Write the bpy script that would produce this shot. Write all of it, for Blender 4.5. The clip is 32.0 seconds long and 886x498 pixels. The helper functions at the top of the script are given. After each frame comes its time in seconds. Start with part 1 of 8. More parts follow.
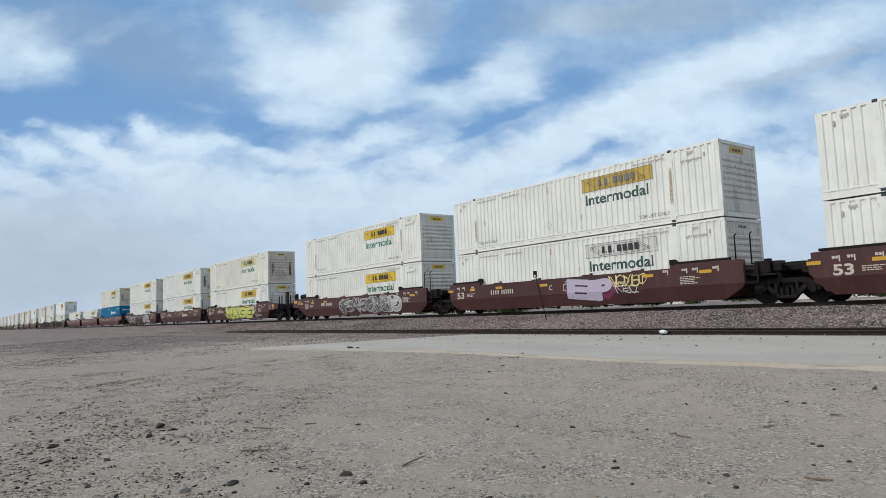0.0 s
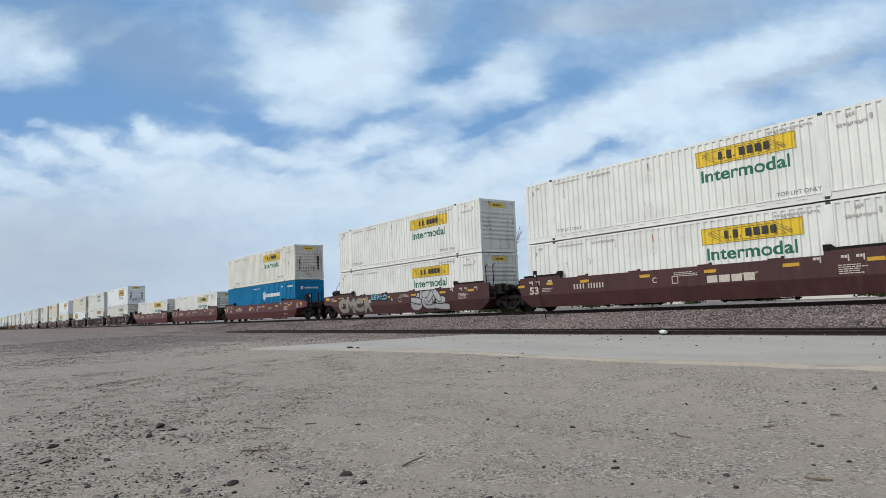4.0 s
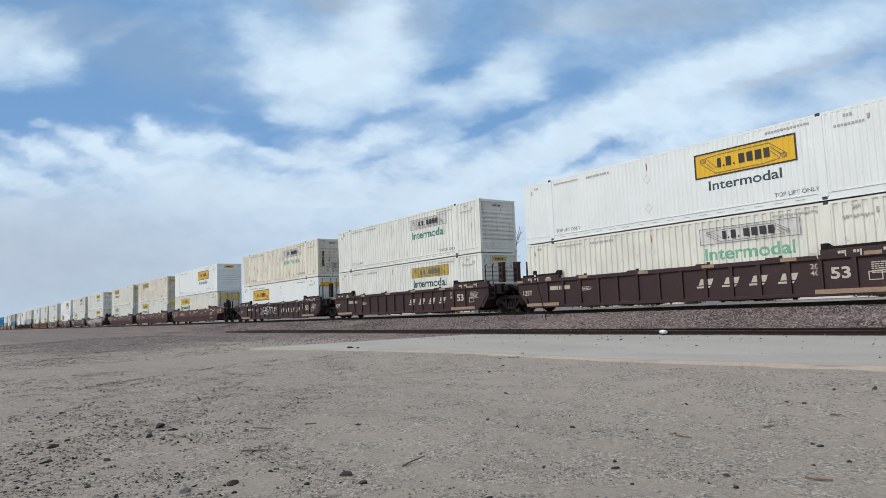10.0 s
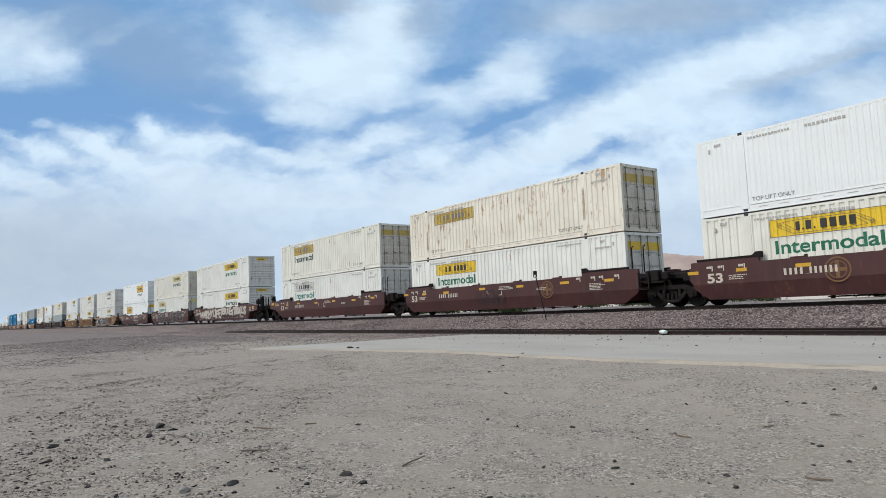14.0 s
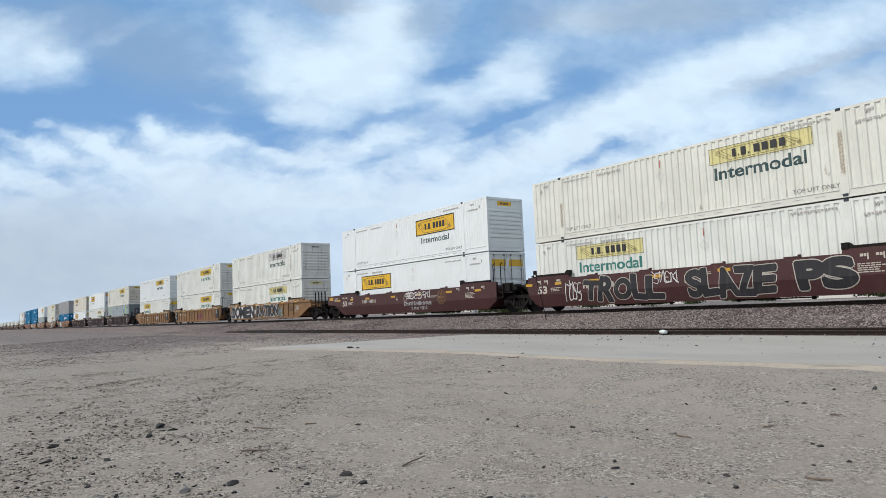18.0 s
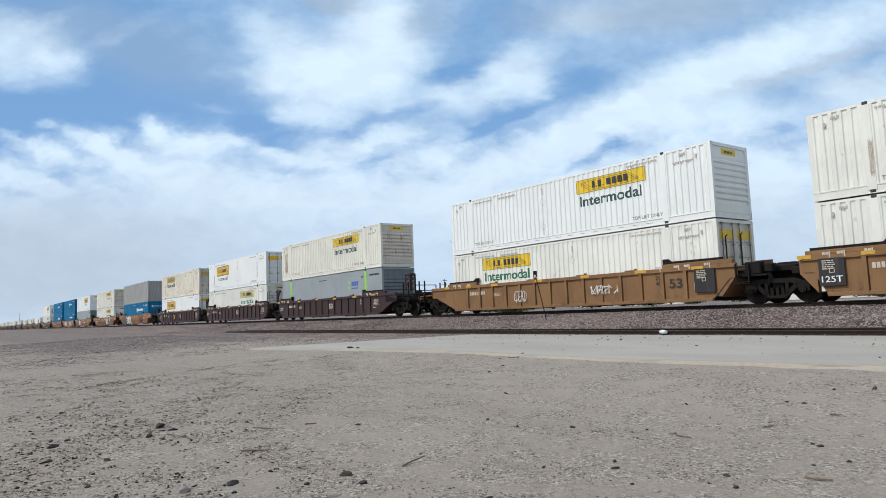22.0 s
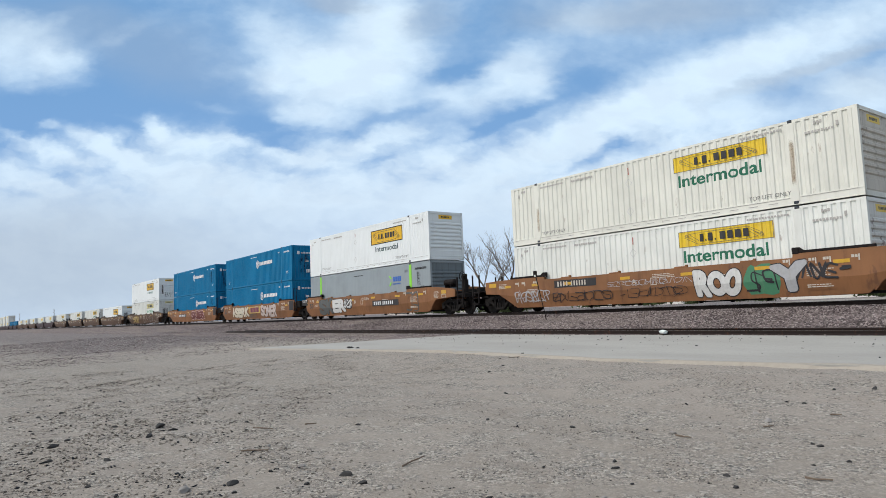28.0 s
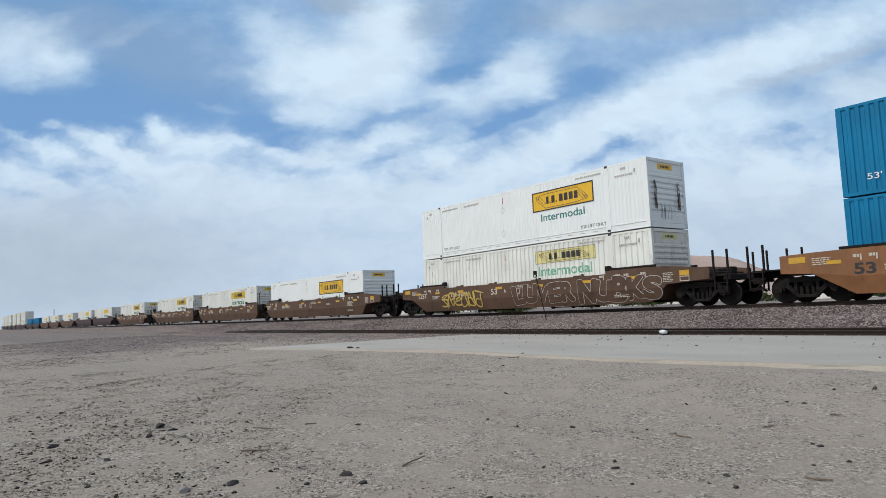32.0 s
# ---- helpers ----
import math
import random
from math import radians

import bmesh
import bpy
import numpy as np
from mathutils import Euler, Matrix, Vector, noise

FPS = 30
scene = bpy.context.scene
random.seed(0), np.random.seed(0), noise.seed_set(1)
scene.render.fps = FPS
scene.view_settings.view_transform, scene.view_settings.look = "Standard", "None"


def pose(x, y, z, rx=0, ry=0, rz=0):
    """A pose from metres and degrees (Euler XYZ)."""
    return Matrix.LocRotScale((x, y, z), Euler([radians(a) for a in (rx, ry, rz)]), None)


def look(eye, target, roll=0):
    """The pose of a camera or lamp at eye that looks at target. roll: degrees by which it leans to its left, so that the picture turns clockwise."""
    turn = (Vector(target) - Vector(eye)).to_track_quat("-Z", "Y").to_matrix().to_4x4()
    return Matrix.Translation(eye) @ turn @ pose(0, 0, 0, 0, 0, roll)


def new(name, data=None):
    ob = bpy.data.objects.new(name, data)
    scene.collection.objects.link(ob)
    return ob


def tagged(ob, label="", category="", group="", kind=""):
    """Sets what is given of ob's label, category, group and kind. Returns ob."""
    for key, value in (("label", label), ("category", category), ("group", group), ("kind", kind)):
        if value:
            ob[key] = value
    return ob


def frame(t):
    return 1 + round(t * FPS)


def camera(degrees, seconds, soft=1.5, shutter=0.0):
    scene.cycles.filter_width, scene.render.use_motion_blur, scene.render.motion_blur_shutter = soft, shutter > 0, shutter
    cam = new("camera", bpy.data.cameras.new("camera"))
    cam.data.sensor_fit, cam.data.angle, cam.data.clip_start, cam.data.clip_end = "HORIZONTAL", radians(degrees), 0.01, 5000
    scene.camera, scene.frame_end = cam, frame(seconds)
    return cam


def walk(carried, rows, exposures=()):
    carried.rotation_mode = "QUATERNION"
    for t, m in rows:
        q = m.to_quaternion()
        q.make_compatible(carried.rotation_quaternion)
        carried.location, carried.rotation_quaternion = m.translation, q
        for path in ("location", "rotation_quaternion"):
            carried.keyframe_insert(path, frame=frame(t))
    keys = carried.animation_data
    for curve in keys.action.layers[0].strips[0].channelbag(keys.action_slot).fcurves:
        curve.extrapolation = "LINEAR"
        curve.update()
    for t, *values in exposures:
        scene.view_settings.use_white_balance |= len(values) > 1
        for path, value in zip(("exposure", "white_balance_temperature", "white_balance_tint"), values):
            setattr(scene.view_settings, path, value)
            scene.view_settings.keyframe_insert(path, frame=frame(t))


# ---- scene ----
# One long shot from a fixed camera: x runs along the railway in the train's direction, y away from the camera,
# z = 0 is the top of the main track's rails.
EYE = Vector((0.0, 0.0, 0.19))
AIM = Vector((-0.79777, 0.59577, 0.09289))
SECONDS = 32.0
cam = camera(67.05, SECONDS, soft=0.55)
walk(cam, [(0.0, look(EYE, EYE + 10 * AIM, -2.33)), (SECONDS, look(EYE, EYE + 10 * AIM, -2.33))],
     [(0, -0.05), (6, -0.05), (11, -0.02), (13, 0.02), (16.5, 0.06), (20, 0.07), (23, 0.12), (26, 0.1), (28, 0.08), (30, 0.03), (32, -0.05)])

TRACK = 24.263      # y of the main track's centre line
SIDING = 18.32      # y of the side track's centre line
SIDE_RAIL = -0.66   # top of the side track's rails
NEAR = -1.15        # ground level by the camera

# ---- world and sun ----
SUN_AZIMUTH, SUN_ELEVATION = radians(200), radians(48)   # azimuth clockwise from +y
world = bpy.data.worlds.new("sky")
scene.world = world
world.use_nodes = True
wn = world.node_tree
sky = wn.nodes.new("ShaderNodeTexSky")
sky.sky_type, sky.sun_disc = "NISHITA", False
sky.sun_elevation, sky.sun_rotation = SUN_ELEVATION, SUN_AZIMUTH
sky.air_density, sky.dust_density = 1.0, 3.0
clear_sky = wn.nodes["Background"]
clear_sky.inputs["Strength"].default_value = 0.12
wn.links.new(sky.outputs[0], clear_sky.inputs["Color"])
# thin broken cloud over all of the sky, as in the part that is seen
cloud_light = wn.nodes.new("ShaderNodeBackground")
cloud_light.inputs["Color"].default_value, cloud_light.inputs["Strength"].default_value = (0.66, 0.74, 0.82, 1.0), 0.95
cloud_noise = wn.nodes.new("ShaderNodeTexNoise")
cloud_noise.inputs["Scale"].default_value, cloud_noise.inputs["Detail"].default_value = 3.0, 5.0
cloud_cover = wn.nodes.new("ShaderNodeMapRange")
for slot, value in ((1, 0.35), (2, 0.65), (3, 0.25), (4, 1.0)):
    cloud_cover.inputs[slot].default_value = value
cloud_join = wn.nodes.new("ShaderNodeMixShader")
wn.links.new(cloud_noise.outputs["Fac"], cloud_cover.inputs[0])
wn.links.new(cloud_cover.outputs[0], cloud_join.inputs[0])
wn.links.new(clear_sky.outputs[0], cloud_join.inputs[1])
wn.links.new(cloud_light.outputs[0], cloud_join.inputs[2])
wn.links.new(cloud_join.outputs[0], wn.nodes["World Output"].inputs["Surface"])
sun_data = bpy.data.lights.new("sun", "SUN")
sun_data.energy, sun_data.angle, sun_data.color = 1.95, radians(3), (1.0, 0.95, 0.88)
sun = new("sun", sun_data)
sun.matrix_world = look((math.sin(SUN_AZIMUTH) * math.cos(SUN_ELEVATION) * 100, math.cos(SUN_AZIMUTH) * math.cos(SUN_ELEVATION) * 100,
                         math.sin(SUN_ELEVATION) * 100), (0, 0, 0))


# ---- materials ----
class Nodes:
    """A small helper to write node materials as text."""

    def __init__(self, tree):
        self.tree = tree

    def add(self, kind):
        return self.tree.nodes.new("ShaderNode" + kind)

    def put(self, n, **inputs):
        for k, v in inputs.items():
            key = int(k[1:]) if k[0] == "i" and k[1:].isdigit() else k.replace("_", " ")
            self.set(n.inputs[key], v)
        return n

    def set(self, socket, v):
        if isinstance(v, bpy.types.NodeSocket):
            self.tree.links.new(v, socket)
        else:
            socket.default_value = v

    def math(self, op, a, b=0.0, clamp=False):
        n = self.add("Math")
        n.operation, n.use_clamp = op, clamp
        self.set(n.inputs[0], a)
        self.set(n.inputs[1], b)
        return n.outputs[0]

    def vmath(self, op, a, b=None):
        n = self.add("VectorMath")
        n.operation = op
        self.set(n.inputs[0], a)
        if b is not None:
            self.set(n.inputs[1], b)
        return n

    def noise(self, vector, scale, detail=4.0, rough=0.55):
        n = self.add("TexNoise")
        self.put(n, Vector=vector, Scale=scale, Detail=detail, Roughness=rough)
        return n.outputs["Fac"]

    def band(self, v, lo, hi, out0=0.0, out1=1.0):
        n = self.add("MapRange")
        n.interpolation_type, n.clamp = "SMOOTHSTEP", True
        self.put(n, i0=v, i1=lo, i2=hi, i3=out0, i4=out1)
        return n.outputs[0]

    def mix(self, f, a, b, blend="MIX"):
        n = self.add("Mix")
        n.data_type, n.blend_type = "RGBA", blend
        self.set(n.inputs["Factor"], f)
        self.set(n.inputs[6], a)
        self.set(n.inputs[7], b)
        return n.outputs[2]

    def stretch(self, v, x, y, z):
        return self.vmath("MULTIPLY", v, (x, y, z)).outputs[0]


def col(r, g, b):
    return (r, g, b, 1.0)


def material(name):
    m = bpy.data.materials.new(name)
    m.use_nodes = True
    n = Nodes(m.node_tree)
    return m, n, m.node_tree.nodes["Principled BSDF"]


def bumped(n, bsdf, height, strength, distance):
    b = n.add("Bump")
    n.put(b, Height=height, Strength=strength, Distance=distance)
    n.set(bsdf.inputs["Normal"], b.outputs[0])


def own_place(n, spread=37.0):
    """Object coordinates, shifted from thing to thing."""
    tc = n.add("TexCoord")
    oi = n.add("ObjectInfo")
    return n.vmath("ADD", tc.outputs["Object"], n.vmath("MULTIPLY", (spread, spread * 1.7, spread * 0.6), oi.outputs["Random"]).outputs[0]).outputs[0], oi.outputs["Random"], tc.outputs["Object"]


def painted(name, base, grime, rust=(0.16, 0.06, 0.03), rust_amount=0.0, grime_amount=0.5, rough=0.45, metal=0.0, tone=0.12, shine=0.5):
    """Old vehicle paint: tone patches, rain streaks, road grime and rust spots."""
    m, n, b = material(name)
    v, rnd, _ = own_place(n)
    patches = n.noise(v, 0.7, 3)
    streaks = n.noise(n.stretch(v, 5.0, 5.0, 0.35), 1.0, 5, 0.65)
    fine = n.noise(v, 38.0, 3)
    tint = n.mix(n.band(patches, 0.3, 0.75), base, tuple(c * (1 - tone) for c in base[:3]) + (1,))
    g = n.math("MULTIPLY", n.band(streaks, 0.45, 0.8), n.band(patches, 0.2, 0.8, 0.35, 1.0))
    g = n.math("MULTIPLY", g, grime_amount)
    c = n.mix(g, tint, grime)
    c = n.mix(n.math("MULTIPLY", n.band(fine, 0.55, 0.75), 0.10), c, grime)
    if rust_amount > 0:
        spots = n.math("MULTIPLY", n.band(n.noise(n.stretch(v, 2.2, 2.2, 0.8), 1.3, 6, 0.7), 0.62 - 0.12 * rust_amount, 0.74 - 0.10 * rust_amount), min(1.0, 0.5 + rust_amount * 0.5))
        c = n.mix(spots, c, rust + (1,) if len(rust) == 3 else rust)
    n.put(b, Base_Color=c, Metallic=metal, Specular_IOR_Level=shine)
    n.set(b.inputs["Roughness"], n.band(n.math("ADD", g, n.math("MULTIPLY", fine, 0.3)), 0.0, 0.8, rough, min(0.9, rough + 0.35)))
    bumped(n, b, n.math("ADD", n.math("MULTIPLY", patches, 0.6), n.math("MULTIPLY", fine, 0.12)), 0.25, 0.02)
    return m


M = {}
DUST = col(0.33, 0.28, 0.23)
M["white"] = painted("white_container_paint", col(0.81, 0.835, 0.795), col(0.50, 0.47, 0.40), rust_amount=0.05, grime_amount=0.25, rough=0.4)
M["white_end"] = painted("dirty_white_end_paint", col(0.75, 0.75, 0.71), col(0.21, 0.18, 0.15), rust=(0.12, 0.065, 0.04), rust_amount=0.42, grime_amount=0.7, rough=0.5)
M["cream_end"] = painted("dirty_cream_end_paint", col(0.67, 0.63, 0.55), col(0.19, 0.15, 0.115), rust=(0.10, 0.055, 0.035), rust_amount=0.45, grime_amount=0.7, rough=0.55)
M["clean"] = painted("clean_white_container_paint", col(0.82, 0.87, 0.88), col(0.5, 0.5, 0.48), grime_amount=0.18, rough=0.32, tone=0.05)
M["cream"] = painted("yellowed_white_container_paint", col(0.785, 0.795, 0.725), col(0.46, 0.43, 0.36), rust_amount=0.08, grime_amount=0.28, rough=0.5)
M["rusty"] = painted("rust_stained_container_paint", col(0.80, 0.775, 0.68), col(0.52, 0.42, 0.31), rust=(0.36, 0.19, 0.08), rust_amount=0.55, grime_amount=0.42, rough=0.55)
M["blue"] = painted("blue_container_paint", col(0.003, 0.195, 0.405), col(0.02, 0.12, 0.20), grime_amount=0.3, rough=0.5, tone=0.2, shine=0.2)
M["grey"] = painted("grey_container_paint", col(0.30, 0.35, 0.38), col(0.22, 0.23, 0.23), grime_amount=0.3, rough=0.45)
# leading end: base grey darker than the sides, with heavier grime streaks
M["grey_end"] = painted("darker_grey_end_paint", col(0.17, 0.21, 0.235), col(0.07, 0.075, 0.075), grime_amount=0.7, rough=0.55)
M["casting"] = painted("worn_lift_casting", col(0.05, 0.06, 0.075), col(0.03, 0.028, 0.026), grime_amount=0.5, rough=0.6, shine=0.3)
M["silver"] = painted("plain_grey_container_paint", col(0.40, 0.41, 0.41), col(0.22, 0.21, 0.20), grime_amount=0.5, rough=0.5)
M["maroon"] = painted("maroon_car_paint", col(0.064, 0.018, 0.019), col(0.115, 0.072, 0.06), rust_amount=0.12, grime_amount=0.5, rough=0.5, tone=0.3)
M["oxide"] = painted("red_oxide_car_paint", col(0.090, 0.016, 0.018), col(0.12, 0.06, 0.055), grime_amount=0.35, rough=0.42, tone=0.2)
M["brown"] = painted("dark_brown_car_paint", col(0.037, 0.015, 0.018), col(0.068, 0.046, 0.042), rust_amount=0.1, grime_amount=0.4, rough=0.55, tone=0.3)
M["tan"] = painted("tan_yellow_car_paint", col(0.245, 0.132, 0.053), col(0.12, 0.075, 0.048), rust=(0.12, 0.055, 0.03), rust_amount=0.45, grime_amount=0.65, rough=0.6, tone=0.25)
M["orange"] = painted("orange_brown_car_paint", col(0.275, 0.122, 0.048), col(0.12, 0.065, 0.04), rust=(0.11, 0.05, 0.03), rust_amount=0.4, grime_amount=0.6, rough=0.6, tone=0.3)
M["umber"] = painted("weathered_umber_car_paint", col(0.105, 0.058, 0.034), col(0.05, 0.038, 0.03), rust=(0.05, 0.026, 0.017), rust_amount=0.6, grime_amount=0.8, rough=0.7, tone=0.3)
M["steel"] = painted("grimy_black_steel", col(0.012, 0.0105, 0.010), col(0.036, 0.029, 0.025), rust=(0.035, 0.021, 0.015), rust_amount=0.2, grime_amount=0.5, rough=0.7, shine=0.18)
M["dark"] = painted("dark_fitting_paint", col(0.010, 0.007, 0.007), col(0.024, 0.018, 0.016), grime_amount=0.4, rough=0.65, shine=0.22)
M["tread"] = painted("bright_wheel_tread", col(0.22, 0.2, 0.19), col(0.09, 0.07, 0.06), grime_amount=0.5, rough=0.35, metal=0.8)
M["rail"] = painted("rusty_rail_steel", col(0.032, 0.021, 0.018), col(0.024, 0.017, 0.015), rust_amount=0.3, grime_amount=0.5, rough=0.55, metal=0.4)
M["railhead"] = painted("polished_rail_head", col(0.42, 0.41, 0.40), col(0.2, 0.18, 0.16), grime_amount=0.2, rough=0.25, metal=0.9)
M["tie"] = painted("weathered_tie_wood", col(0.10, 0.075, 0.055), col(0.05, 0.04, 0.03), grime_amount=0.6, rough=0.85)


def plain(name, colour, rough=0.5, amount=0.22):
    m, n, b = material(name)
    v, rnd, _ = own_place(n)
    f = n.noise(v, 9.0, 4)
    s = n.noise(n.stretch(v, 7.0, 7.0, 0.6), 1.0, 4)
    c = n.mix(n.math("MULTIPLY", n.band(f, 0.35, 0.75), amount), colour, tuple(x * 0.55 for x in colour[:3]) + (1,))
    c = n.mix(n.math("MULTIPLY", n.band(s, 0.5, 0.8), amount), c, col(0.35, 0.32, 0.27))
    n.put(b, Base_Color=c, Roughness=rough)
    return m


M["sign_yellow"] = plain("yellow_sign_paint", col(0.80, 0.56, 0.03), 0.4)
M["sign_gold"] = plain("faded_gold_sign_paint", col(0.55, 0.40, 0.09), 0.5, 0.4)
M["sign_pale"] = plain("bleached_yellow_sign_paint", col(0.74, 0.68, 0.32), 0.5, 0.3)
M["sign_white"] = plain("bleached_white_sign_paint", col(0.66, 0.67, 0.66), 0.5, 0.3)
M["sign_orange"] = plain("deep_yellow_sign_paint", col(0.80, 0.48, 0.02), 0.35, 0.12)
M["ink"] = plain("black_lettering", col(0.025, 0.025, 0.028), 0.5, 0.1)
M["ink_grey"] = plain("grey_lettering", col(0.16, 0.16, 0.16), 0.5, 0.2)
M["ink_faint"] = plain("faded_small_print", col(0.46, 0.45, 0.43), 0.6, 0.3)
M["scroll_ink"] = plain("dull_scroll_lines", col(0.20, 0.165, 0.08), 0.5, 0.2)
M["red_tick"] = plain("faded_red_tick", col(0.45, 0.10, 0.07), 0.6, 0.3)
M["green"] = plain("green_lettering", col(0.012, 0.15, 0.085), 0.45, 0.15)
M["teal"] = plain("faded_teal_lettering", col(0.04, 0.22, 0.19), 0.5, 0.3)
M["slate"] = plain("dark_slate_lettering", col(0.03, 0.075, 0.08), 0.5, 0.2)
M["mint"] = plain("bleached_green_lettering", col(0.20, 0.48, 0.33), 0.5, 0.3)
M["stencil"] = plain("white_stencil_paint", col(0.58, 0.54, 0.47), 0.6, 0.35)
M["reflector"] = plain("yellow_reflector_tape", col(0.62, 0.36, 0.03), 0.35, 0.3)
M["tape"] = plain("faded_tan_strip", col(0.36, 0.25, 0.17), 0.6, 0.5)
M["lime"] = plain("lime_green_stripe", col(0.28, 0.72, 0.06), 0.4, 0.1)
M["logo_blue"] = plain("blue_logo_paint", col(0.03, 0.13, 0.50), 0.4, 0.1)
M["logo_white"] = plain("white_logo_paint", col(0.75, 0.78, 0.80), 0.45, 0.1)
M["spray_white"] = plain("white_spray_paint", col(0.66, 0.66, 0.66), 0.6, 0.3)
M["spray_silver"] = plain("silver_spray_paint", col(0.42, 0.43, 0.45), 0.45, 0.3)
M["spray_black"] = plain("black_spray_paint", col(0.02, 0.02, 0.025), 0.6, 0.1)
M["spray_lime"] = plain("yellow_green_spray_paint", col(0.50, 0.58, 0.10), 0.6, 0.25)
M["spray_violet"] = plain("pale_violet_spray_paint", col(0.50, 0.45, 0.58), 0.6, 0.3)
M["spray_plum"] = plain("plum_spray_paint", col(0.18, 0.03, 0.08), 0.6, 0.2)
M["spray_pink"] = plain("pale_pink_spray_paint", col(0.66, 0.48, 0.50), 0.6, 0.3)
M["spray_sky"] = plain("sky_blue_spray_paint", col(0.16, 0.42, 0.55), 0.6, 0.2)
M["spray_green"] = plain("green_spray_paint", col(0.06, 0.22, 0.12), 0.6, 0.2)
M["spray_maroon"] = plain("dark_red_spray_paint", col(0.13, 0.025, 0.022), 0.6, 0.2)
M["spray_drab"] = plain("drab_silver_spray_paint", col(0.26, 0.25, 0.22), 0.5, 0.3)
M["sign_lemon"] = plain("lemon_green_spray_paint", col(0.58, 0.60, 0.16), 0.6, 0.25)
M["spray_cream"] = plain("cream_white_spray_paint", col(0.52, 0.49, 0.44), 0.6, 0.3)
M["sign_cream"] = plain("cream_spray_paint", col(0.62, 0.57, 0.46), 0.6, 0.3)
M["sign_blush"] = plain("dusty_pink_white_spray_paint", col(0.56, 0.48, 0.45), 0.6, 0.45)
M["emblem"] = plain("faded_brown_gold_emblem", col(0.17, 0.085, 0.03), 0.6, 0.3)
M["spray_grey"] = plain("dark_grey_spray_paint", col(0.10, 0.11, 0.11), 0.55, 0.3)


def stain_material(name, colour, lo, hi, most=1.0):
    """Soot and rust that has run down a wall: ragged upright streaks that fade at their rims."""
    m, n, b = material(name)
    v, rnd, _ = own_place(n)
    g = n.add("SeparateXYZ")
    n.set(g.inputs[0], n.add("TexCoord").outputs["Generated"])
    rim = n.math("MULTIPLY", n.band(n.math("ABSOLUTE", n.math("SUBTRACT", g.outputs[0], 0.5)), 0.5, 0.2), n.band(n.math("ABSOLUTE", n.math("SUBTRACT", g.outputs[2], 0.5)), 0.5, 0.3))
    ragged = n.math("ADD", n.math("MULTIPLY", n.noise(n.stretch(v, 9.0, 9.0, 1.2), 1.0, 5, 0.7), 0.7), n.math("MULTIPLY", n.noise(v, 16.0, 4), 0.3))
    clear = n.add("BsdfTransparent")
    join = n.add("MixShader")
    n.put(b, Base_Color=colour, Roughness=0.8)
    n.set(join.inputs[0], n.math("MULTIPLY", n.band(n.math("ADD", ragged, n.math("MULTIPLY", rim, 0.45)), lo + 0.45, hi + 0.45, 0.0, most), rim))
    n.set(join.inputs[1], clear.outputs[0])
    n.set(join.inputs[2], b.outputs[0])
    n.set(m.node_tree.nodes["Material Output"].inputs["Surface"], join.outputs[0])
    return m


M["soot"] = stain_material("soot_stain", col(0.02, 0.019, 0.018), 0.42, 0.62)
M["rust_run"] = stain_material("rust_run_stain", col(0.075, 0.036, 0.024), 0.42, 0.6)
M["ochre_run"] = stain_material("ochre_run_stain", col(0.36, 0.235, 0.115), 0.15, 0.85, 0.42)
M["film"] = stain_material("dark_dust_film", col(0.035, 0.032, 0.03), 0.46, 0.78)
M["litter"] = plain("white_litter", col(0.70, 0.76, 0.74), 0.6, 0.2)


def stone_material(name, a, b_, c_, rough=0.9):
    m, n, b = material(name)
    tc = n.add("TexCoord")
    g = n.add("NewGeometry")
    r = g.outputs["Random Per Island"]
    ramp = n.add("ValToRGB")
    ramp.color_ramp.elements[0].color, ramp.color_ramp.elements[1].color = a, c_
    e = ramp.color_ramp.elements.new(0.55)
    e.color = b_
    n.set(ramp.inputs[0], r)
    f = n.noise(tc.outputs["Object"], 60.0, 3)
    c = n.mix(n.math("MULTIPLY", f, 0.3), ramp.outputs[0], tuple(x * 0.5 for x in b_[:3]) + (1,))
    n.put(b, Base_Color=c, Roughness=rough, Specular_IOR_Level=0.15)
    return m


M["ballast_stone"] = stone_material("crushed_ballast_stone", col(0.05, 0.042, 0.043), col(0.185, 0.150, 0.148), col(0.54, 0.475, 0.46))
M["pebble"] = stone_material("desert_pebble", col(0.055, 0.050, 0.046), col(0.225, 0.198, 0.17), col(0.46, 0.41, 0.36))
M["grey_rock"] = stone_material("pale_grey_rock", col(0.16, 0.155, 0.15), col(0.24, 0.235, 0.225), col(0.32, 0.30, 0.28))
M["dark_pebble"] = stone_material("dark_basalt_pebble", col(0.016, 0.019, 0.023), col(0.03, 0.032, 0.037), col(0.06, 0.058, 0.057))


def cells(n, v, scale, randomness=1.0):
    t = n.add("TexVoronoi")
    n.put(t, Vector=v, Scale=scale, Randomness=randomness)
    s = n.add("SeparateColor")
    n.set(s.inputs[0], t.outputs["Color"])
    return t.outputs["Distance"], s.outputs[0], s.outputs[1]


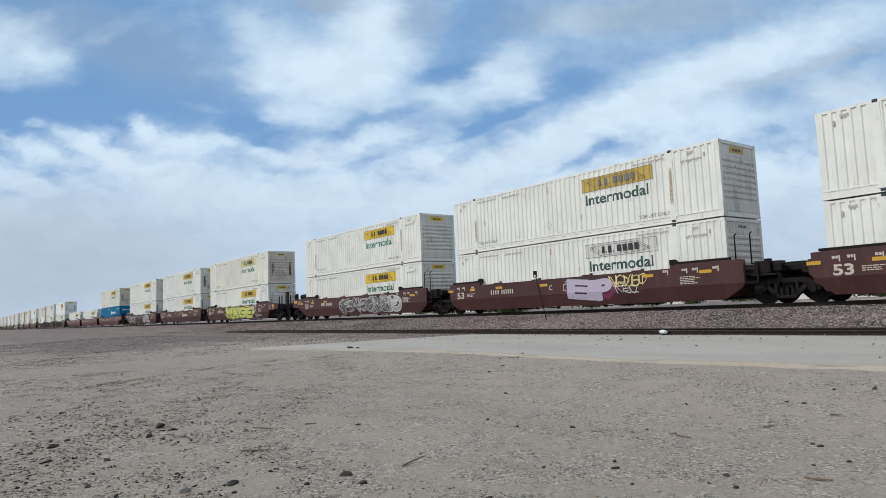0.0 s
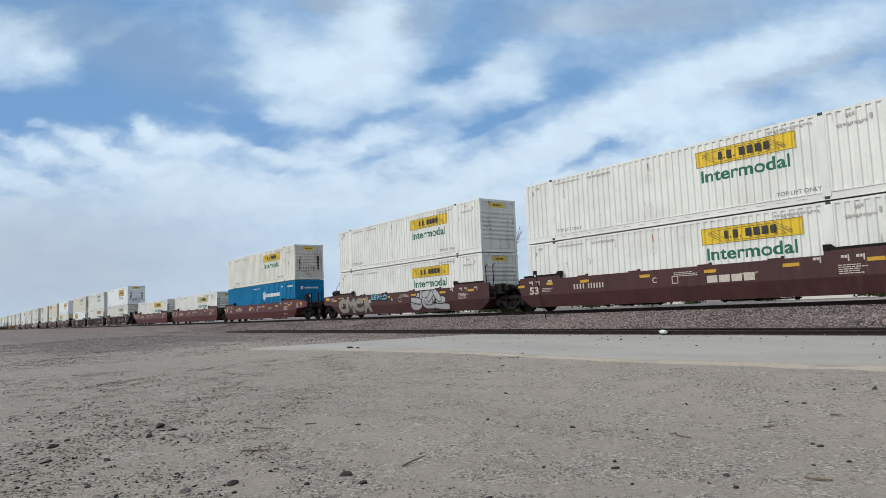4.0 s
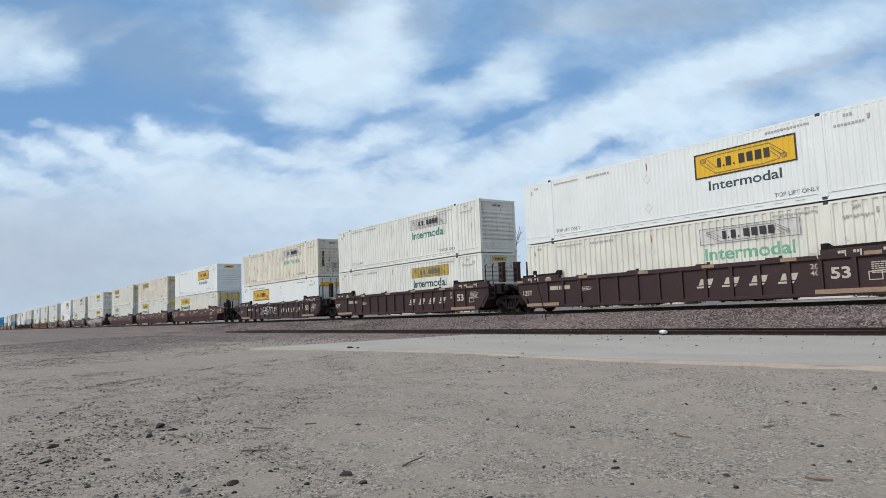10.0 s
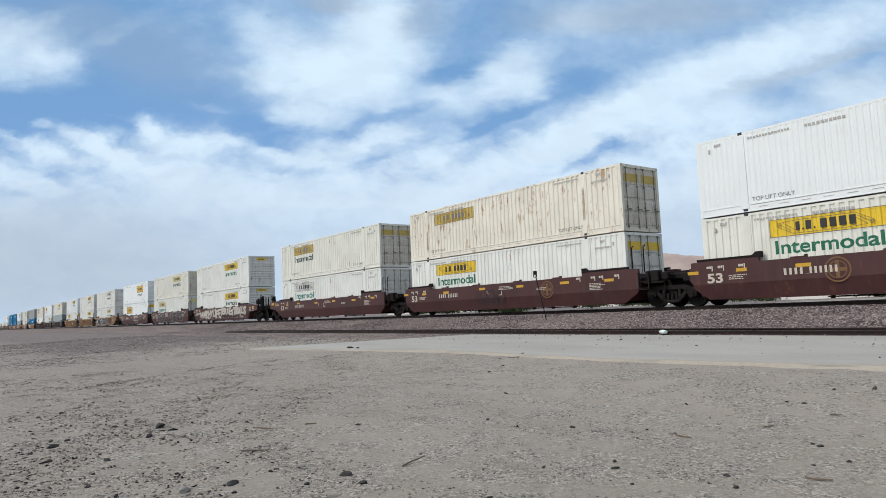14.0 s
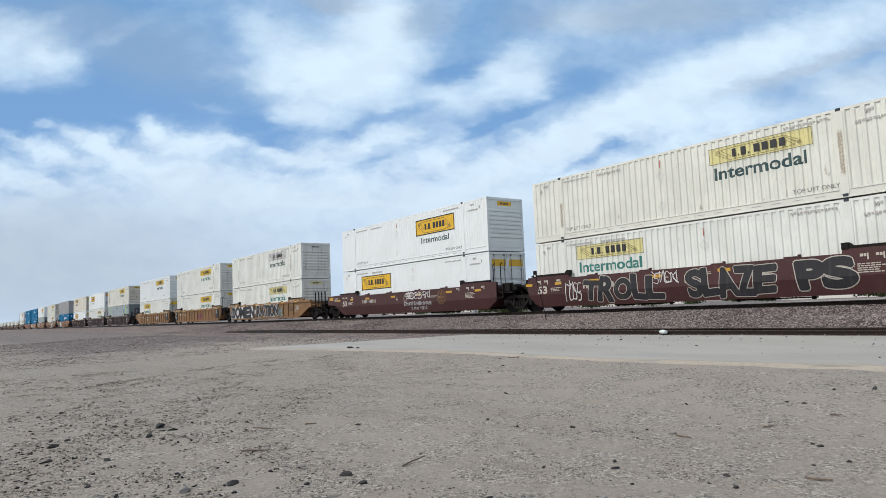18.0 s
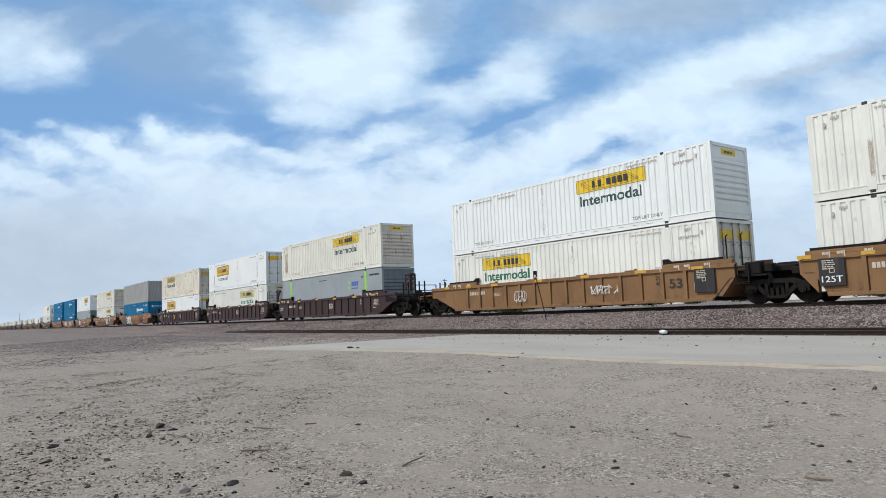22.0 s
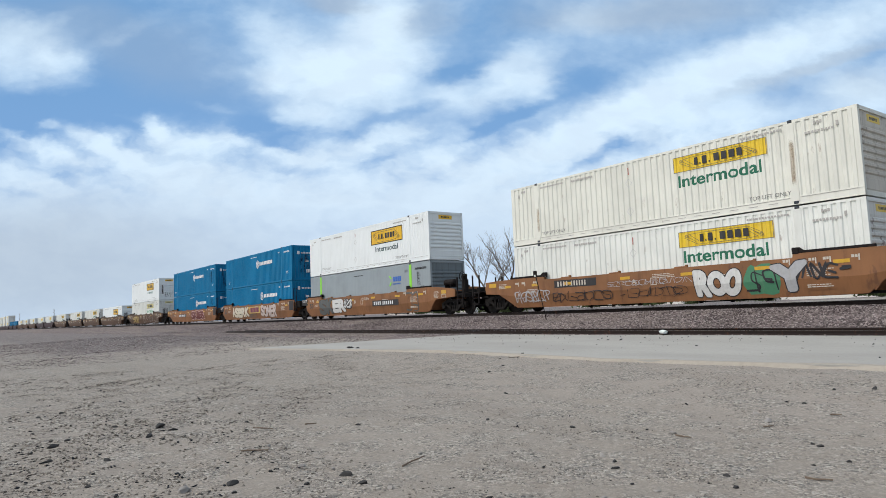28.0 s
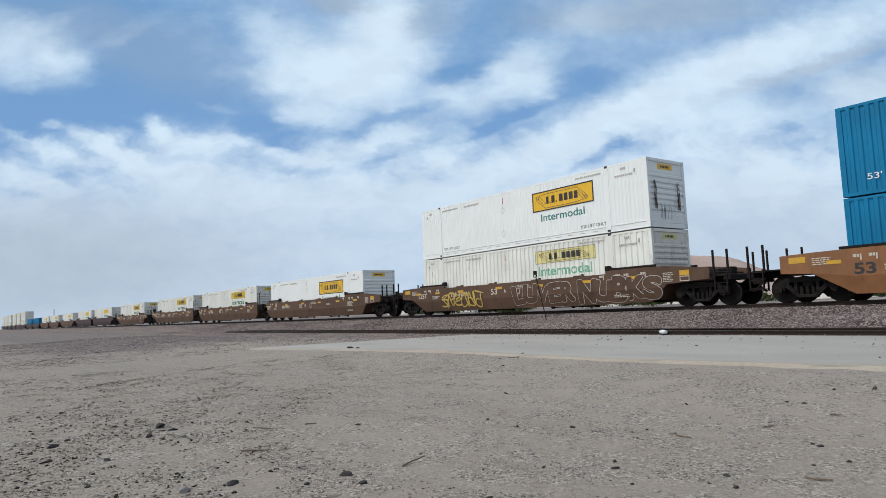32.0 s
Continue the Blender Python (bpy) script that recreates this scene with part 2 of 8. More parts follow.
def ground_material():
    m, n, b = material("dusty_gravel_ground")
    v = n.add("TexCoord").outputs["Object"]
    parts_of = n.add("SeparateXYZ")
    n.set(parts_of.inputs[0], v)
    big = n.noise(v, 0.3, 4)
    mid = n.noise(v, 1.7, 5, 0.6)
    fine = n.noise(v, 30.0, 5, 0.7)
    tracks = n.noise(n.stretch(v, 0.25, 1.6, 1.0), 1.0, 4)
    d1, r1, s1 = cells(n, n.vmath("ADD", v, n.stretch(v, 0.0, 0.0, 0.0)).outputs[0], 62.0)
    d2, r2, s2 = cells(n, v, 30.0)
    c = n.mix(n.band(big, 0.35, 0.65), col(0.268, 0.234, 0.196), col(0.236, 0.206, 0.174))
    c = n.mix(n.band(tracks, 0.45, 0.7, 0.0, 0.6), c, col(0.312, 0.278, 0.238))
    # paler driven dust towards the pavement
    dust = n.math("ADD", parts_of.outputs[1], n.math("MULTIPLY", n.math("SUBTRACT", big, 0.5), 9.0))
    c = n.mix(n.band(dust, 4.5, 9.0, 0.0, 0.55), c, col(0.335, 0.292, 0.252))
    c = n.mix(n.band(fine, 0.5, 0.72, 0.0, 0.45), c, col(0.175, 0.16, 0.138))
    # loose grit: many small stones, each of its own tone, in drifts
    drift = n.math("ADD", n.band(mid, 0.40, 0.62, 0.2, 0.95), n.band(parts_of.outputs[0], -6.5, -12.0, 0.0, 0.2))
    grit = n.mix(r1, col(0.085, 0.078, 0.070), col(0.54, 0.49, 0.425))
    c = n.mix(n.math("MULTIPLY", n.band(s1, 0.35, 0.5), drift, True), c, grit)
    chips = n.mix(r2, col(0.035, 0.034, 0.034), col(0.50, 0.46, 0.40))
    c = n.mix(n.math("MULTIPLY", n.band(s2, 0.62, 0.68), n.math("MULTIPLY", drift, 0.9), True), c, chips)
    # spread ballast towards the railway on the far ground
    spill = n.math("ADD", parts_of.outputs[0], n.math("MULTIPLY", n.math("SUBTRACT", big, 0.5), 26.0))
    spill = n.math("MULTIPLY", n.band(spill, -29.0, -42.0), n.band(parts_of.outputs[1], 1.0, 7.0))
    c = n.mix(n.math("MULTIPLY", spill, 0.85), c, n.mix(r2, col(0.05, 0.045, 0.045), col(0.25, 0.21, 0.20)))
    n.put(b, Base_Color=c, Roughness=0.95)
    h = n.math("ADD", n.math("MULTIPLY", mid, 0.5), n.math("MULTIPLY", fine, 0.25))
    h = n.math("ADD", h, n.math("MULTIPLY", n.math("SUBTRACT", 1.0, d1), n.math("MULTIPLY", drift, 0.35)))
    h = n.math("ADD", h, n.math("MULTIPLY", n.math("SUBTRACT", 1.0, d2), n.math("MULTIPLY", drift, 0.45)))
    bumped(n, b, h, 1.0, 0.035)
    return m


def ballast_material():
    m, n, b = material("ballast_bed")
    v = n.add("TexCoord").outputs["Object"]
    d, r, s = cells(n, v, 15.0)
    tone = n.noise(v, 0.5, 4)
    f = n.noise(v, 45.0, 4)
    c = n.mix(r, col(0.06, 0.049, 0.049), col(0.36, 0.295, 0.285))
    c = n.mix(n.band(tone, 0.4, 0.7, 0.0, 0.4), c, col(0.20, 0.165, 0.15))
    worn = n.noise(n.stretch(v, 0.12, 1.1, 1.0), 1.0, 5, 0.65)
    c = n.mix(n.band(worn, 0.46, 0.62, 0.0, 0.75), c, col(0.27, 0.225, 0.19))
    heaps = n.noise(n.stretch(v, 0.6, 2.2, 1.0), 1.0, 5, 0.7)
    c = n.mix(n.band(heaps, 0.52, 0.66, 0.0, 0.6), c, col(0.075, 0.06, 0.058))
    c = n.mix(n.math("MULTIPLY", f, 0.4), c, col(0.07, 0.06, 0.056))
    n.put(b, Base_Color=c, Roughness=0.95)
    bumped(n, b, n.math("SUBTRACT", 1.0, d), 1.0, 0.06)
    return m


def concrete_material():
    m, n, b = material("pale_worn_concrete")
    v = n.add("TexCoord").outputs["Object"]
    big = n.noise(n.stretch(v, 0.3, 1.0, 1.0), 0.6, 5)
    fine = n.noise(v, 14.0, 6, 0.7)
    c = n.mix(n.band(big, 0.35, 0.7), col(0.325, 0.314, 0.288), col(0.385, 0.374, 0.345))
    c = n.mix(n.band(fine, 0.45, 0.75, 0.0, 0.45), c, col(0.25, 0.238, 0.212))
    n.put(b, Base_Color=c, Roughness=0.85)
    bumped(n, b, fine, 0.3, 0.01)
    return m


def hill_material():
    m, n, b = material("bare_desert_hill")
    v = n.add("TexCoord").outputs["Object"]
    f = n.noise(v, 0.006, 6, 0.6)
    g = n.noise(v, 0.04, 5, 0.6)
    c = n.mix(n.band(f, 0.35, 0.65), col(0.37, 0.275, 0.235), col(0.45, 0.35, 0.305))
    c = n.mix(n.band(g, 0.5, 0.8, 0.0, 0.4), c, col(0.30, 0.225, 0.195))
    n.put(b, Base_Color=c, Roughness=1.0)
    bumped(n, b, g, 0.5, 8.0)
    return m


M["sand"] = plain("pale_drifted_sand", col(0.37, 0.335, 0.285), 0.95, 0.3)
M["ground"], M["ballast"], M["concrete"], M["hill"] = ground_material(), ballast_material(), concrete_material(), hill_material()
M["bark"] = painted("grey_bare_bark", col(0.18, 0.15, 0.125), col(0.07, 0.055, 0.045), grime_amount=0.4, rough=0.9)
M["leaf"] = stone_material("dusty_green_leaves", col(0.03, 0.045, 0.02), col(0.06, 0.085, 0.035), col(0.11, 0.13, 0.06))
M["wall"] = plain("whitewashed_wall", col(0.72, 0.70, 0.66), 0.8, 0.2)
M["roofing"] = plain("grey_roof_sheet", col(0.30, 0.29, 0.28), 0.7, 0.25)
M["wood"] = painted("weathered_grey_wood", col(0.16, 0.12, 0.09), col(0.08, 0.06, 0.05), grime_amount=0.5, rough=0.85)
M["pane"] = plain("dark_window_glass", col(0.03, 0.035, 0.04), 0.08, 0.05)


# ---- mesh helpers ----
def box(bm, x0, x1, y0, y1, z0, z1, bevel=0.0):
    r = bmesh.ops.create_cube(bm, size=1.0, matrix=Matrix.Translation(((x0 + x1) / 2, (y0 + y1) / 2, (z0 + z1) / 2)) @ Matrix.Diagonal((abs(x1 - x0), abs(y1 - y0), abs(z1 - z0), 1)))
    if bevel:
        edges = list({e for v in r["verts"] for e in v.link_edges})
        bmesh.ops.bevel(bm, geom=edges, offset=bevel, segments=1, affect="EDGES")


def rod(bm, a, b, radius, sides=8, radius2=None):
    a, b = Vector(a), Vector(b)
    d = b - a
    m = Matrix.Translation((a + b) / 2) @ d.to_track_quat("Z", "Y").to_matrix().to_4x4()
    bmesh.ops.create_cone(bm, cap_ends=True, segments=sides, radius1=radius, radius2=radius if radius2 is None else radius2, depth=d.length, matrix=m)


def rods_mesh(name, pieces, sides, mat):
    """Many tapered round pieces (a, b, radius, radius) in one mesh."""
    verts, faces = [], []
    for p, q, r0, r1 in pieces:
        u = (q - p).normalized()
        s = u.cross(Vector((0.31, 0.9, 0.22))).normalized()
        w = u.cross(s)
        k = len(verts)
        for c, r in ((p, r0), (q, r1)):
            for i in range(sides):
                a = 2 * math.pi * i / sides
                verts.append(tuple(c + (s * math.cos(a) + w * math.sin(a)) * r))
        for i in range(sides):
            j = (i + 1) % sides
            faces.append((k + i, k + j, k + sides + j, k + sides + i))
    return raw_mesh(name, verts, faces, mat)


def prism(bm, outline, y0, y1):
    """A closed outline in x and z, drawn through from y0 to y1."""
    a = [bm.verts.new((x, y0, z)) for x, z in outline]
    b = [bm.verts.new((x, y1, z)) for x, z in outline]
    bm.faces.new(a)
    bm.faces.new(b[::-1])
    n = len(a)
    for i in range(n):
        bm.faces.new((a[i], b[i], b[(i + 1) % n], a[(i + 1) % n]))


def finish(name, bm, mat, smooth=False):
    bmesh.ops.recalc_face_normals(bm, faces=bm.faces)
    me = bpy.data.meshes.new(name)
    bm.to_mesh(me)
    bm.free()
    if mat is not None:
        me.materials.append(mat)
    if smooth:
        me.shade_smooth()
    return me


def part(name, me, parent, label="", at=None):
    """Links a mesh as one part under a thing or under a part."""
    ob = new(name, me)
    ob.parent = parent
    if at is not None:
        ob.matrix_basis = at
    if label:
        ob["label"] = label
    if name in ("graffiti", "lettering", "small_print", "stencilled_text", "number_strip", "scroll"):
        ob["kind"] = "stuff"
    return ob


CACHE = {}


def cached(key, build):
    if key not in CACHE:
        CACHE[key] = build()
    return CACHE[key]


def raw_mesh(name, verts, faces, mat):
    me = bpy.data.meshes.new(name)
    me.from_pydata(verts, [], faces)
    me.materials.append(mat)
    me.update()
    return me


def text_mesh(words, width, height, mat, bold=0.0):
    """Lettering of the given size, standing upright and facing -y, its lower left corner at the origin."""
    def build():
        cu = bpy.data.curves.new("lettering", "FONT")
        cu.body, cu.size, cu.offset = words, 1.0, bold
        ob = new("lettering", cu)
        me = bpy.data.meshes.new_from_object(ob.evaluated_get(bpy.context.evaluated_depsgraph_get()))
        bpy.data.objects.remove(ob)
        n = len(me.vertices)
        co = np.empty(n * 3, dtype=np.float32)
        me.vertices.foreach_get("co", co)
        co = co.reshape(-1, 3)
        lo, hi = co.min(0), co.max(0)
        out = np.zeros_like(co)
        out[:, 0] = (co[:, 0] - lo[0]) * (width / (hi[0] - lo[0]))
        out[:, 2] = (co[:, 1] - lo[1]) * (height / (hi[1] - lo[1]))
        me.vertices.foreach_set("co", out.ravel())
        me.materials.clear()
        me.materials.append(mat)
        me.update()
        return me
    return cached(("text", words, round(width, 3), round(height, 3), mat.name, bold), build)


def bars_mesh(key, sizes, mat, gap=0.3, t=0.004):
    """A row of upright plain bars, each (width, height), on a base line, facing -y; stands for unread writing."""
    def build():
        bm = bmesh.new()
        x = 0.0
        for w, h in sizes:
            box(bm, x, x + w, -t, 0.0, 0.0, h)
            x += w + gap * w
        return finish("bars", bm, mat)
    return cached(("bars", key, mat.name), build)


# ---- ground, tracks and surroundings ----
def ground_height(x, y):
    """The ground's own form: a slope up to the railway, level beyond it."""
    k = min(1.0, max(0.0, (y - 6.0) / 5.0))
    z = NEAR + (0.165 * k * k * (3 - 2 * k))
    if y < 16:
        z += 0.03 * (1 - k) * noise.noise((x * 0.35, y * 0.35, 3.0)) + 0.014 * noise.noise((x * 1.7, y * 1.7, 9.0))
        if -16 < x < 4 and 0 < y < 12:
            # clods and scuffs, roughest where wheels have churned the ground
            rough = 0.5 + 0.5 * min(1.0, max(0.0, (-x - 4.0) / 6.0)) + 0.7 * noise.noise((x * 0.5, y * 0.8, 21.0))
            z += max(0.25, rough) * (0.009 * noise.noise((x * 4.5, y * 4.5, 31.0)) + 0.007 * noise.noise((x * 10.0, y * 10.0, 41.0)))
    if y > 29:
        z += min(0.75, (y - 29) * 0.02)
    return z


def build_ground():
    xs = sorted({-4800, -3500, -2500, -1700, -1200, -800, -550, -400, -300, -220, -160, -120, -95, 40, 60, 90, 140, 220, 400, 800, 1700, 3000, 4800} | {round(-80 + i * 1.2, 2) for i in range(54)} | {round(-16 + 0.06 * i, 2) for i in range(300)} | {round(2 + 0.35 * i, 2) for i in range(15)} | {9, 12, 16, 20, 30})
    ys = sorted({-4800, -2500, -1200, -500, -200, -80, -30, -12, -6, 29, 32, 38, 46, 60, 80, 110, 160, 260, 420, 700, 1200, 2000, 3200, 4800} | {round(-3 + 0.35 * i, 2) for i in range(10)} | {round(0.4 + 0.06 * i, 2) for i in range(195)} | {round(12.1 + 0.35 * i, 2) for i in range(15)} | {18, 20, 22, 25, 27})
    verts = [(x, y, ground_height(x, y)) for y in ys for x in xs]
    w = len(xs)
    faces = [(j * w + i, j * w + i + 1, (j + 1) * w + i + 1, (j + 1) * w + i) for j in range(len(ys) - 1) for i in range(w - 1)]
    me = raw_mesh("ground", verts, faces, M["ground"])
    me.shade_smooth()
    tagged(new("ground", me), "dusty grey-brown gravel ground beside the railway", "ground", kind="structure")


def strip(name, section, x0, x1, step, mat, wobble=0.0):
    """A long bed along the railway with a given section (y, z)."""
    n = int((x1 - x0) / step)
    verts, faces = [], []
    k = len(section)
    for i in range(n + 1):
        x = x0 + (x1 - x0) * i / n
        for j, (y, z) in enumerate(section):
            e = wobble * noise.noise((x * 0.6, y * 2.0, j * 3.1)) if 0 < j < k - 1 else wobble * 3 * noise.noise((x * 0.25, j * 5.0, 1.0))
            verts.append((x, y + (e if j in (0, k - 1) else 0), z + (e if 0 < j < k - 1 else 0)))
    for i in range(n):
        for j in range(k - 1):
            faces.append((i * k + j, (i + 1) * k + j, (i + 1) * k + j + 1, i * k + j + 1))
    return raw_mesh(name, verts, faces, mat)


MAIN_BED = [(18.9, -0.86), (19.6, -0.80), (20.3, -0.66), (21.3, -0.42), (22.2, -0.24), (22.75, -0.16), (TRACK, -0.15), (25.8, -0.16), (26.8, -0.4), (28.2, -0.8), (29.4, -1.05)]
SIDE_BED = [(16.35, -1.03), (16.9, -0.93), (17.35, -0.80), (17.7, -0.765), (SIDING, -0.76), (18.9, -0.79), (19.4, -0.84)]


def bed_height(section, y):
    for (y0, z0), (y1, z1) in zip(section, section[1:]):
        if y0 <= y <= y1:
            return z0 + (z1 - z0) * (y - y0) / (y1 - y0)
    return -5.0


def rail_section():
    half = [(0.035, 0.0), (0.036, -0.03), (0.010, -0.05), (0.009, -0.135), (0.07, -0.155), (0.07, -0.17)]
    return [(-a, b) for a, b in half[::-1]] + half


def rail_mesh(x0, x1):
    s = rail_section()
    verts = [(x, y, z) for x in (x0, x1) for y, z in s]
    k = len(s)
    faces = [(i, i + 1, k + i + 1, k + i) for i in range(k - 1)] + [(k - 1, 0, k, 2 * k - 1), tuple(range(k))[::-1], tuple(range(k, 2 * k))]
    me = raw_mesh("rail", verts, faces, M["rail"])
    me.materials.append(M["railhead"])
    me.polygons[5].material_index = 1
    return me


def track(name, y, top, label, x0, x1, tie_top, tie_from, tie_to):
    t = tagged(new(name), label, "railway track", kind="structure")
    t.location = (0, y, top)
    rail = cached(("rail", x0, x1), lambda: rail_mesh(x0, x1))
    for s in (-0.7525, 0.7525):
        part("rail", rail, t, "", Matrix.Translation((0, s, 0)))

    def tie_mesh():
        bm = bmesh.new()
        box(bm, -0.115, 0.115, -1.3, 1.3, -0.17, 0.0, 0.012)
        return finish("tie", bm, M["tie"])
    tie = cached("tie", tie_mesh)

    def plate():
        bm = bmesh.new()
        box(bm, -0.1, 0.1, -0.17, 0.17, 0.0, 0.02)
        for sx in (-0.06, 0.06):
            for sy in (-0.1, 0.1):
                box(bm, sx - 0.012, sx + 0.012, sy - 0.012, sy + 0.012, 0.02, 0.05)
        return finish("tie_plate", bm, M["rail"])
    tp = cached("tie_plate", plate)
    n = int((tie_to - tie_from) / 0.5)
    for i in range(n):
        o = part("tie", tie, t, "", Matrix.Translation((tie_from + i * 0.5 + random.uniform(-0.02, 0.02), random.uniform(-0.03, 0.03), tie_top - top)) @ Matrix.Rotation(random.uniform(-0.01, 0.01), 4, "Z"))
        if top == 0 and i > n - 70:
            part("tie_plate", tp, o, "", Matrix.Translation((0, -0.7525, 0)))
    return t


def stones(name, label, places, sizes, mat, seed, long=1.6):
    """Many loose stones in one mesh."""
    rng = np.random.default_rng(seed)
    n = len(places)
    shapes = []
    base = np.array([(1, 0, 0), (-1, 0, 0), (0, 1, 0), (0, -1, 0), (0, 0, 1), (0, 0, -1)], dtype=float)
    tri = np.array([(0, 2, 4), (2, 1, 4), (1, 3, 4), (3, 0, 4), (2, 0, 5), (1, 2, 5), (3, 1, 5), (0, 3, 5)])
    corner = np.array([(sx, sy, sz) for sx in (-1, 1) for sy in (-1, 1) for sz in (-1, 1)], dtype=float) * 0.62
    quad = np.array([(0, 1, 3, 2), (4, 6, 7, 5), (0, 4, 5, 1), (2, 3, 7, 6), (0, 2, 6, 4), (1, 5, 7, 3)])
    ctri = np.concatenate([quad[:, [0, 1, 2]], quad[:, [0, 2, 3]]])
    verts_all, faces_all, off = [], [], 0
    for kind, (bv, bf) in enumerate(((base, tri), (corner, ctri))):
        idx = np.arange(kind, n, 2)
        k = len(idx)
        if k == 0:
            continue
        v = np.repeat(bv[None], k, 0) * rng.uniform(0.62, 1.2, (k, len(bv), 3)) + rng.uniform(-0.16, 0.16, (k, len(bv), 3))
        v *= np.stack([rng.uniform(0.8, long, k), rng.uniform(0.5, 1.0, k), rng.uniform(0.18, 0.55, k) * (1.6 if long < 1.3 else 1.0)], 1)[:, None, :]
        a = rng.uniform(0, 2 * np.pi, k)
        b = rng.uniform(-0.5, 0.5, k)
        ca, sa, cb, sb = np.cos(a), np.sin(a), np.cos(b), np.sin(b)
        x, y, z = v[..., 0].copy(), v[..., 1].copy(), v[..., 2].copy()
        x, z = x * cb[:, None] - z * sb[:, None], x * sb[:, None] + z * cb[:, None]
        x, y = x * ca[:, None] - y * sa[:, None], x * sa[:, None] + y * ca[:, None]
        v = np.stack([x, y, z], -1) * sizes[idx][:, None, None] + places[idx][:, None, :]
        verts_all.append(v.reshape(-1, 3))
        faces_all.append((bf[None] + (np.arange(k) * len(bv))[:, None, None]).reshape(-1, 3) + off)
        off += k * len(bv)
    verts, faces = np.concatenate(verts_all), np.concatenate(faces_all)
    me = bpy.data.meshes.new(name)
    me.vertices.add(len(verts))
    me.vertices.foreach_set("co", verts.astype(np.float32).ravel())
    me.loops.add(len(faces) * 3)
    me.loops.foreach_set("vertex_index", faces.astype(np.int32).ravel())
    me.polygons.add(len(faces))
    me.polygons.foreach_set("loop_start", np.arange(0, len(faces) * 3, 3, dtype=np.int32))
    me.update(calc_edges=True)
    me.materials.append(mat)
    tagged(new(name, me), label, name.replace("_", " "), kind="stuff")


PAD = [(-26.7, 9.8), (-15.6, 11.5), (-9.6, 11.15), (-4.3, 11.6), (14.0, 11.9), (14.0, 16.85), (-6.9, 16.9), (-20.8, 16.75)]


def pad_height(y):
    return -0.935 + 0.175 * (y - 11.2) / 5.6


def build_pad():
    bm = bmesh.new()
    ring = []
    for (x0, y0), (x1, y1) in zip(PAD, PAD[1:] + PAD[:1]):
        n = max(1, int(math.hypot(x1 - x0, y1 - y0) / 0.35))
        for i in range(n):
            x, y = x0 + (x1 - x0) * i / n, y0 + (y1 - y0) * i / n
            e = 0.12 * noise.noise((x * 0.8, y * 0.8, 2.0)) + 0.05 * noise.noise((x * 3.0, y * 3.0, 4.0))
            ring.append((x + e, y + e))
    top = [bm.verts.new((x, y, pad_height(y))) for x, y in ring]
    low = [bm.verts.new((x, y, pad_height(y) - 0.3)) for x, y in ring]
    bm.faces.new(top)
    for i in range(len(top)):
        j = (i + 1) % len(top)
        bm.faces.new((top[j], top[i], low[i], low[j]))
    bmesh.ops.triangulate(bm, faces=[f for f in bm.faces if len(f.verts) > 4])
    tagged(new("pavement", finish("pavement", bm, M["concrete"])), "pale worn concrete pavement strip along the side track", "pavement", kind="structure")


def build_edge():
    """Pale sand drifted against the pavement's near edge."""
    line = PAD[:5]
    verts, faces = [], []
    for (x0, y0), (x1, y1) in zip(line, line[1:]):
        n = max(2, int((x1 - x0) / 0.4))
        for i in range(n):
            x, y = x0 + (x1 - x0) * i / n, y0 + (y1 - y0) * i / n
            w = 0.09 + 0.08 * noise.noise((x * 0.5, 1.0, 6.0))
            o = 0.10 * noise.noise((x * 0.9, 2.0, 8.0))
            verts += [(x, y - w + o, ground_height(x, y - w + o) - 0.015), (x, y - 0.02 + o, pad_height(y) + 0.006), (x, y + w * 1.4 + o, pad_height(y + w * 1.4) + 0.005)]
    for i in range(len(verts) // 3 - 1):
        for j in range(2):
            a = 3 * i + j
            faces.append((a, a + 3, a + 4, a + 1))
    tagged(new("pavement_edge", raw_mesh("pavement_edge", verts, faces, M["sand"])), "pale sand drifted along the pavement edge", "sand", kind="structure")


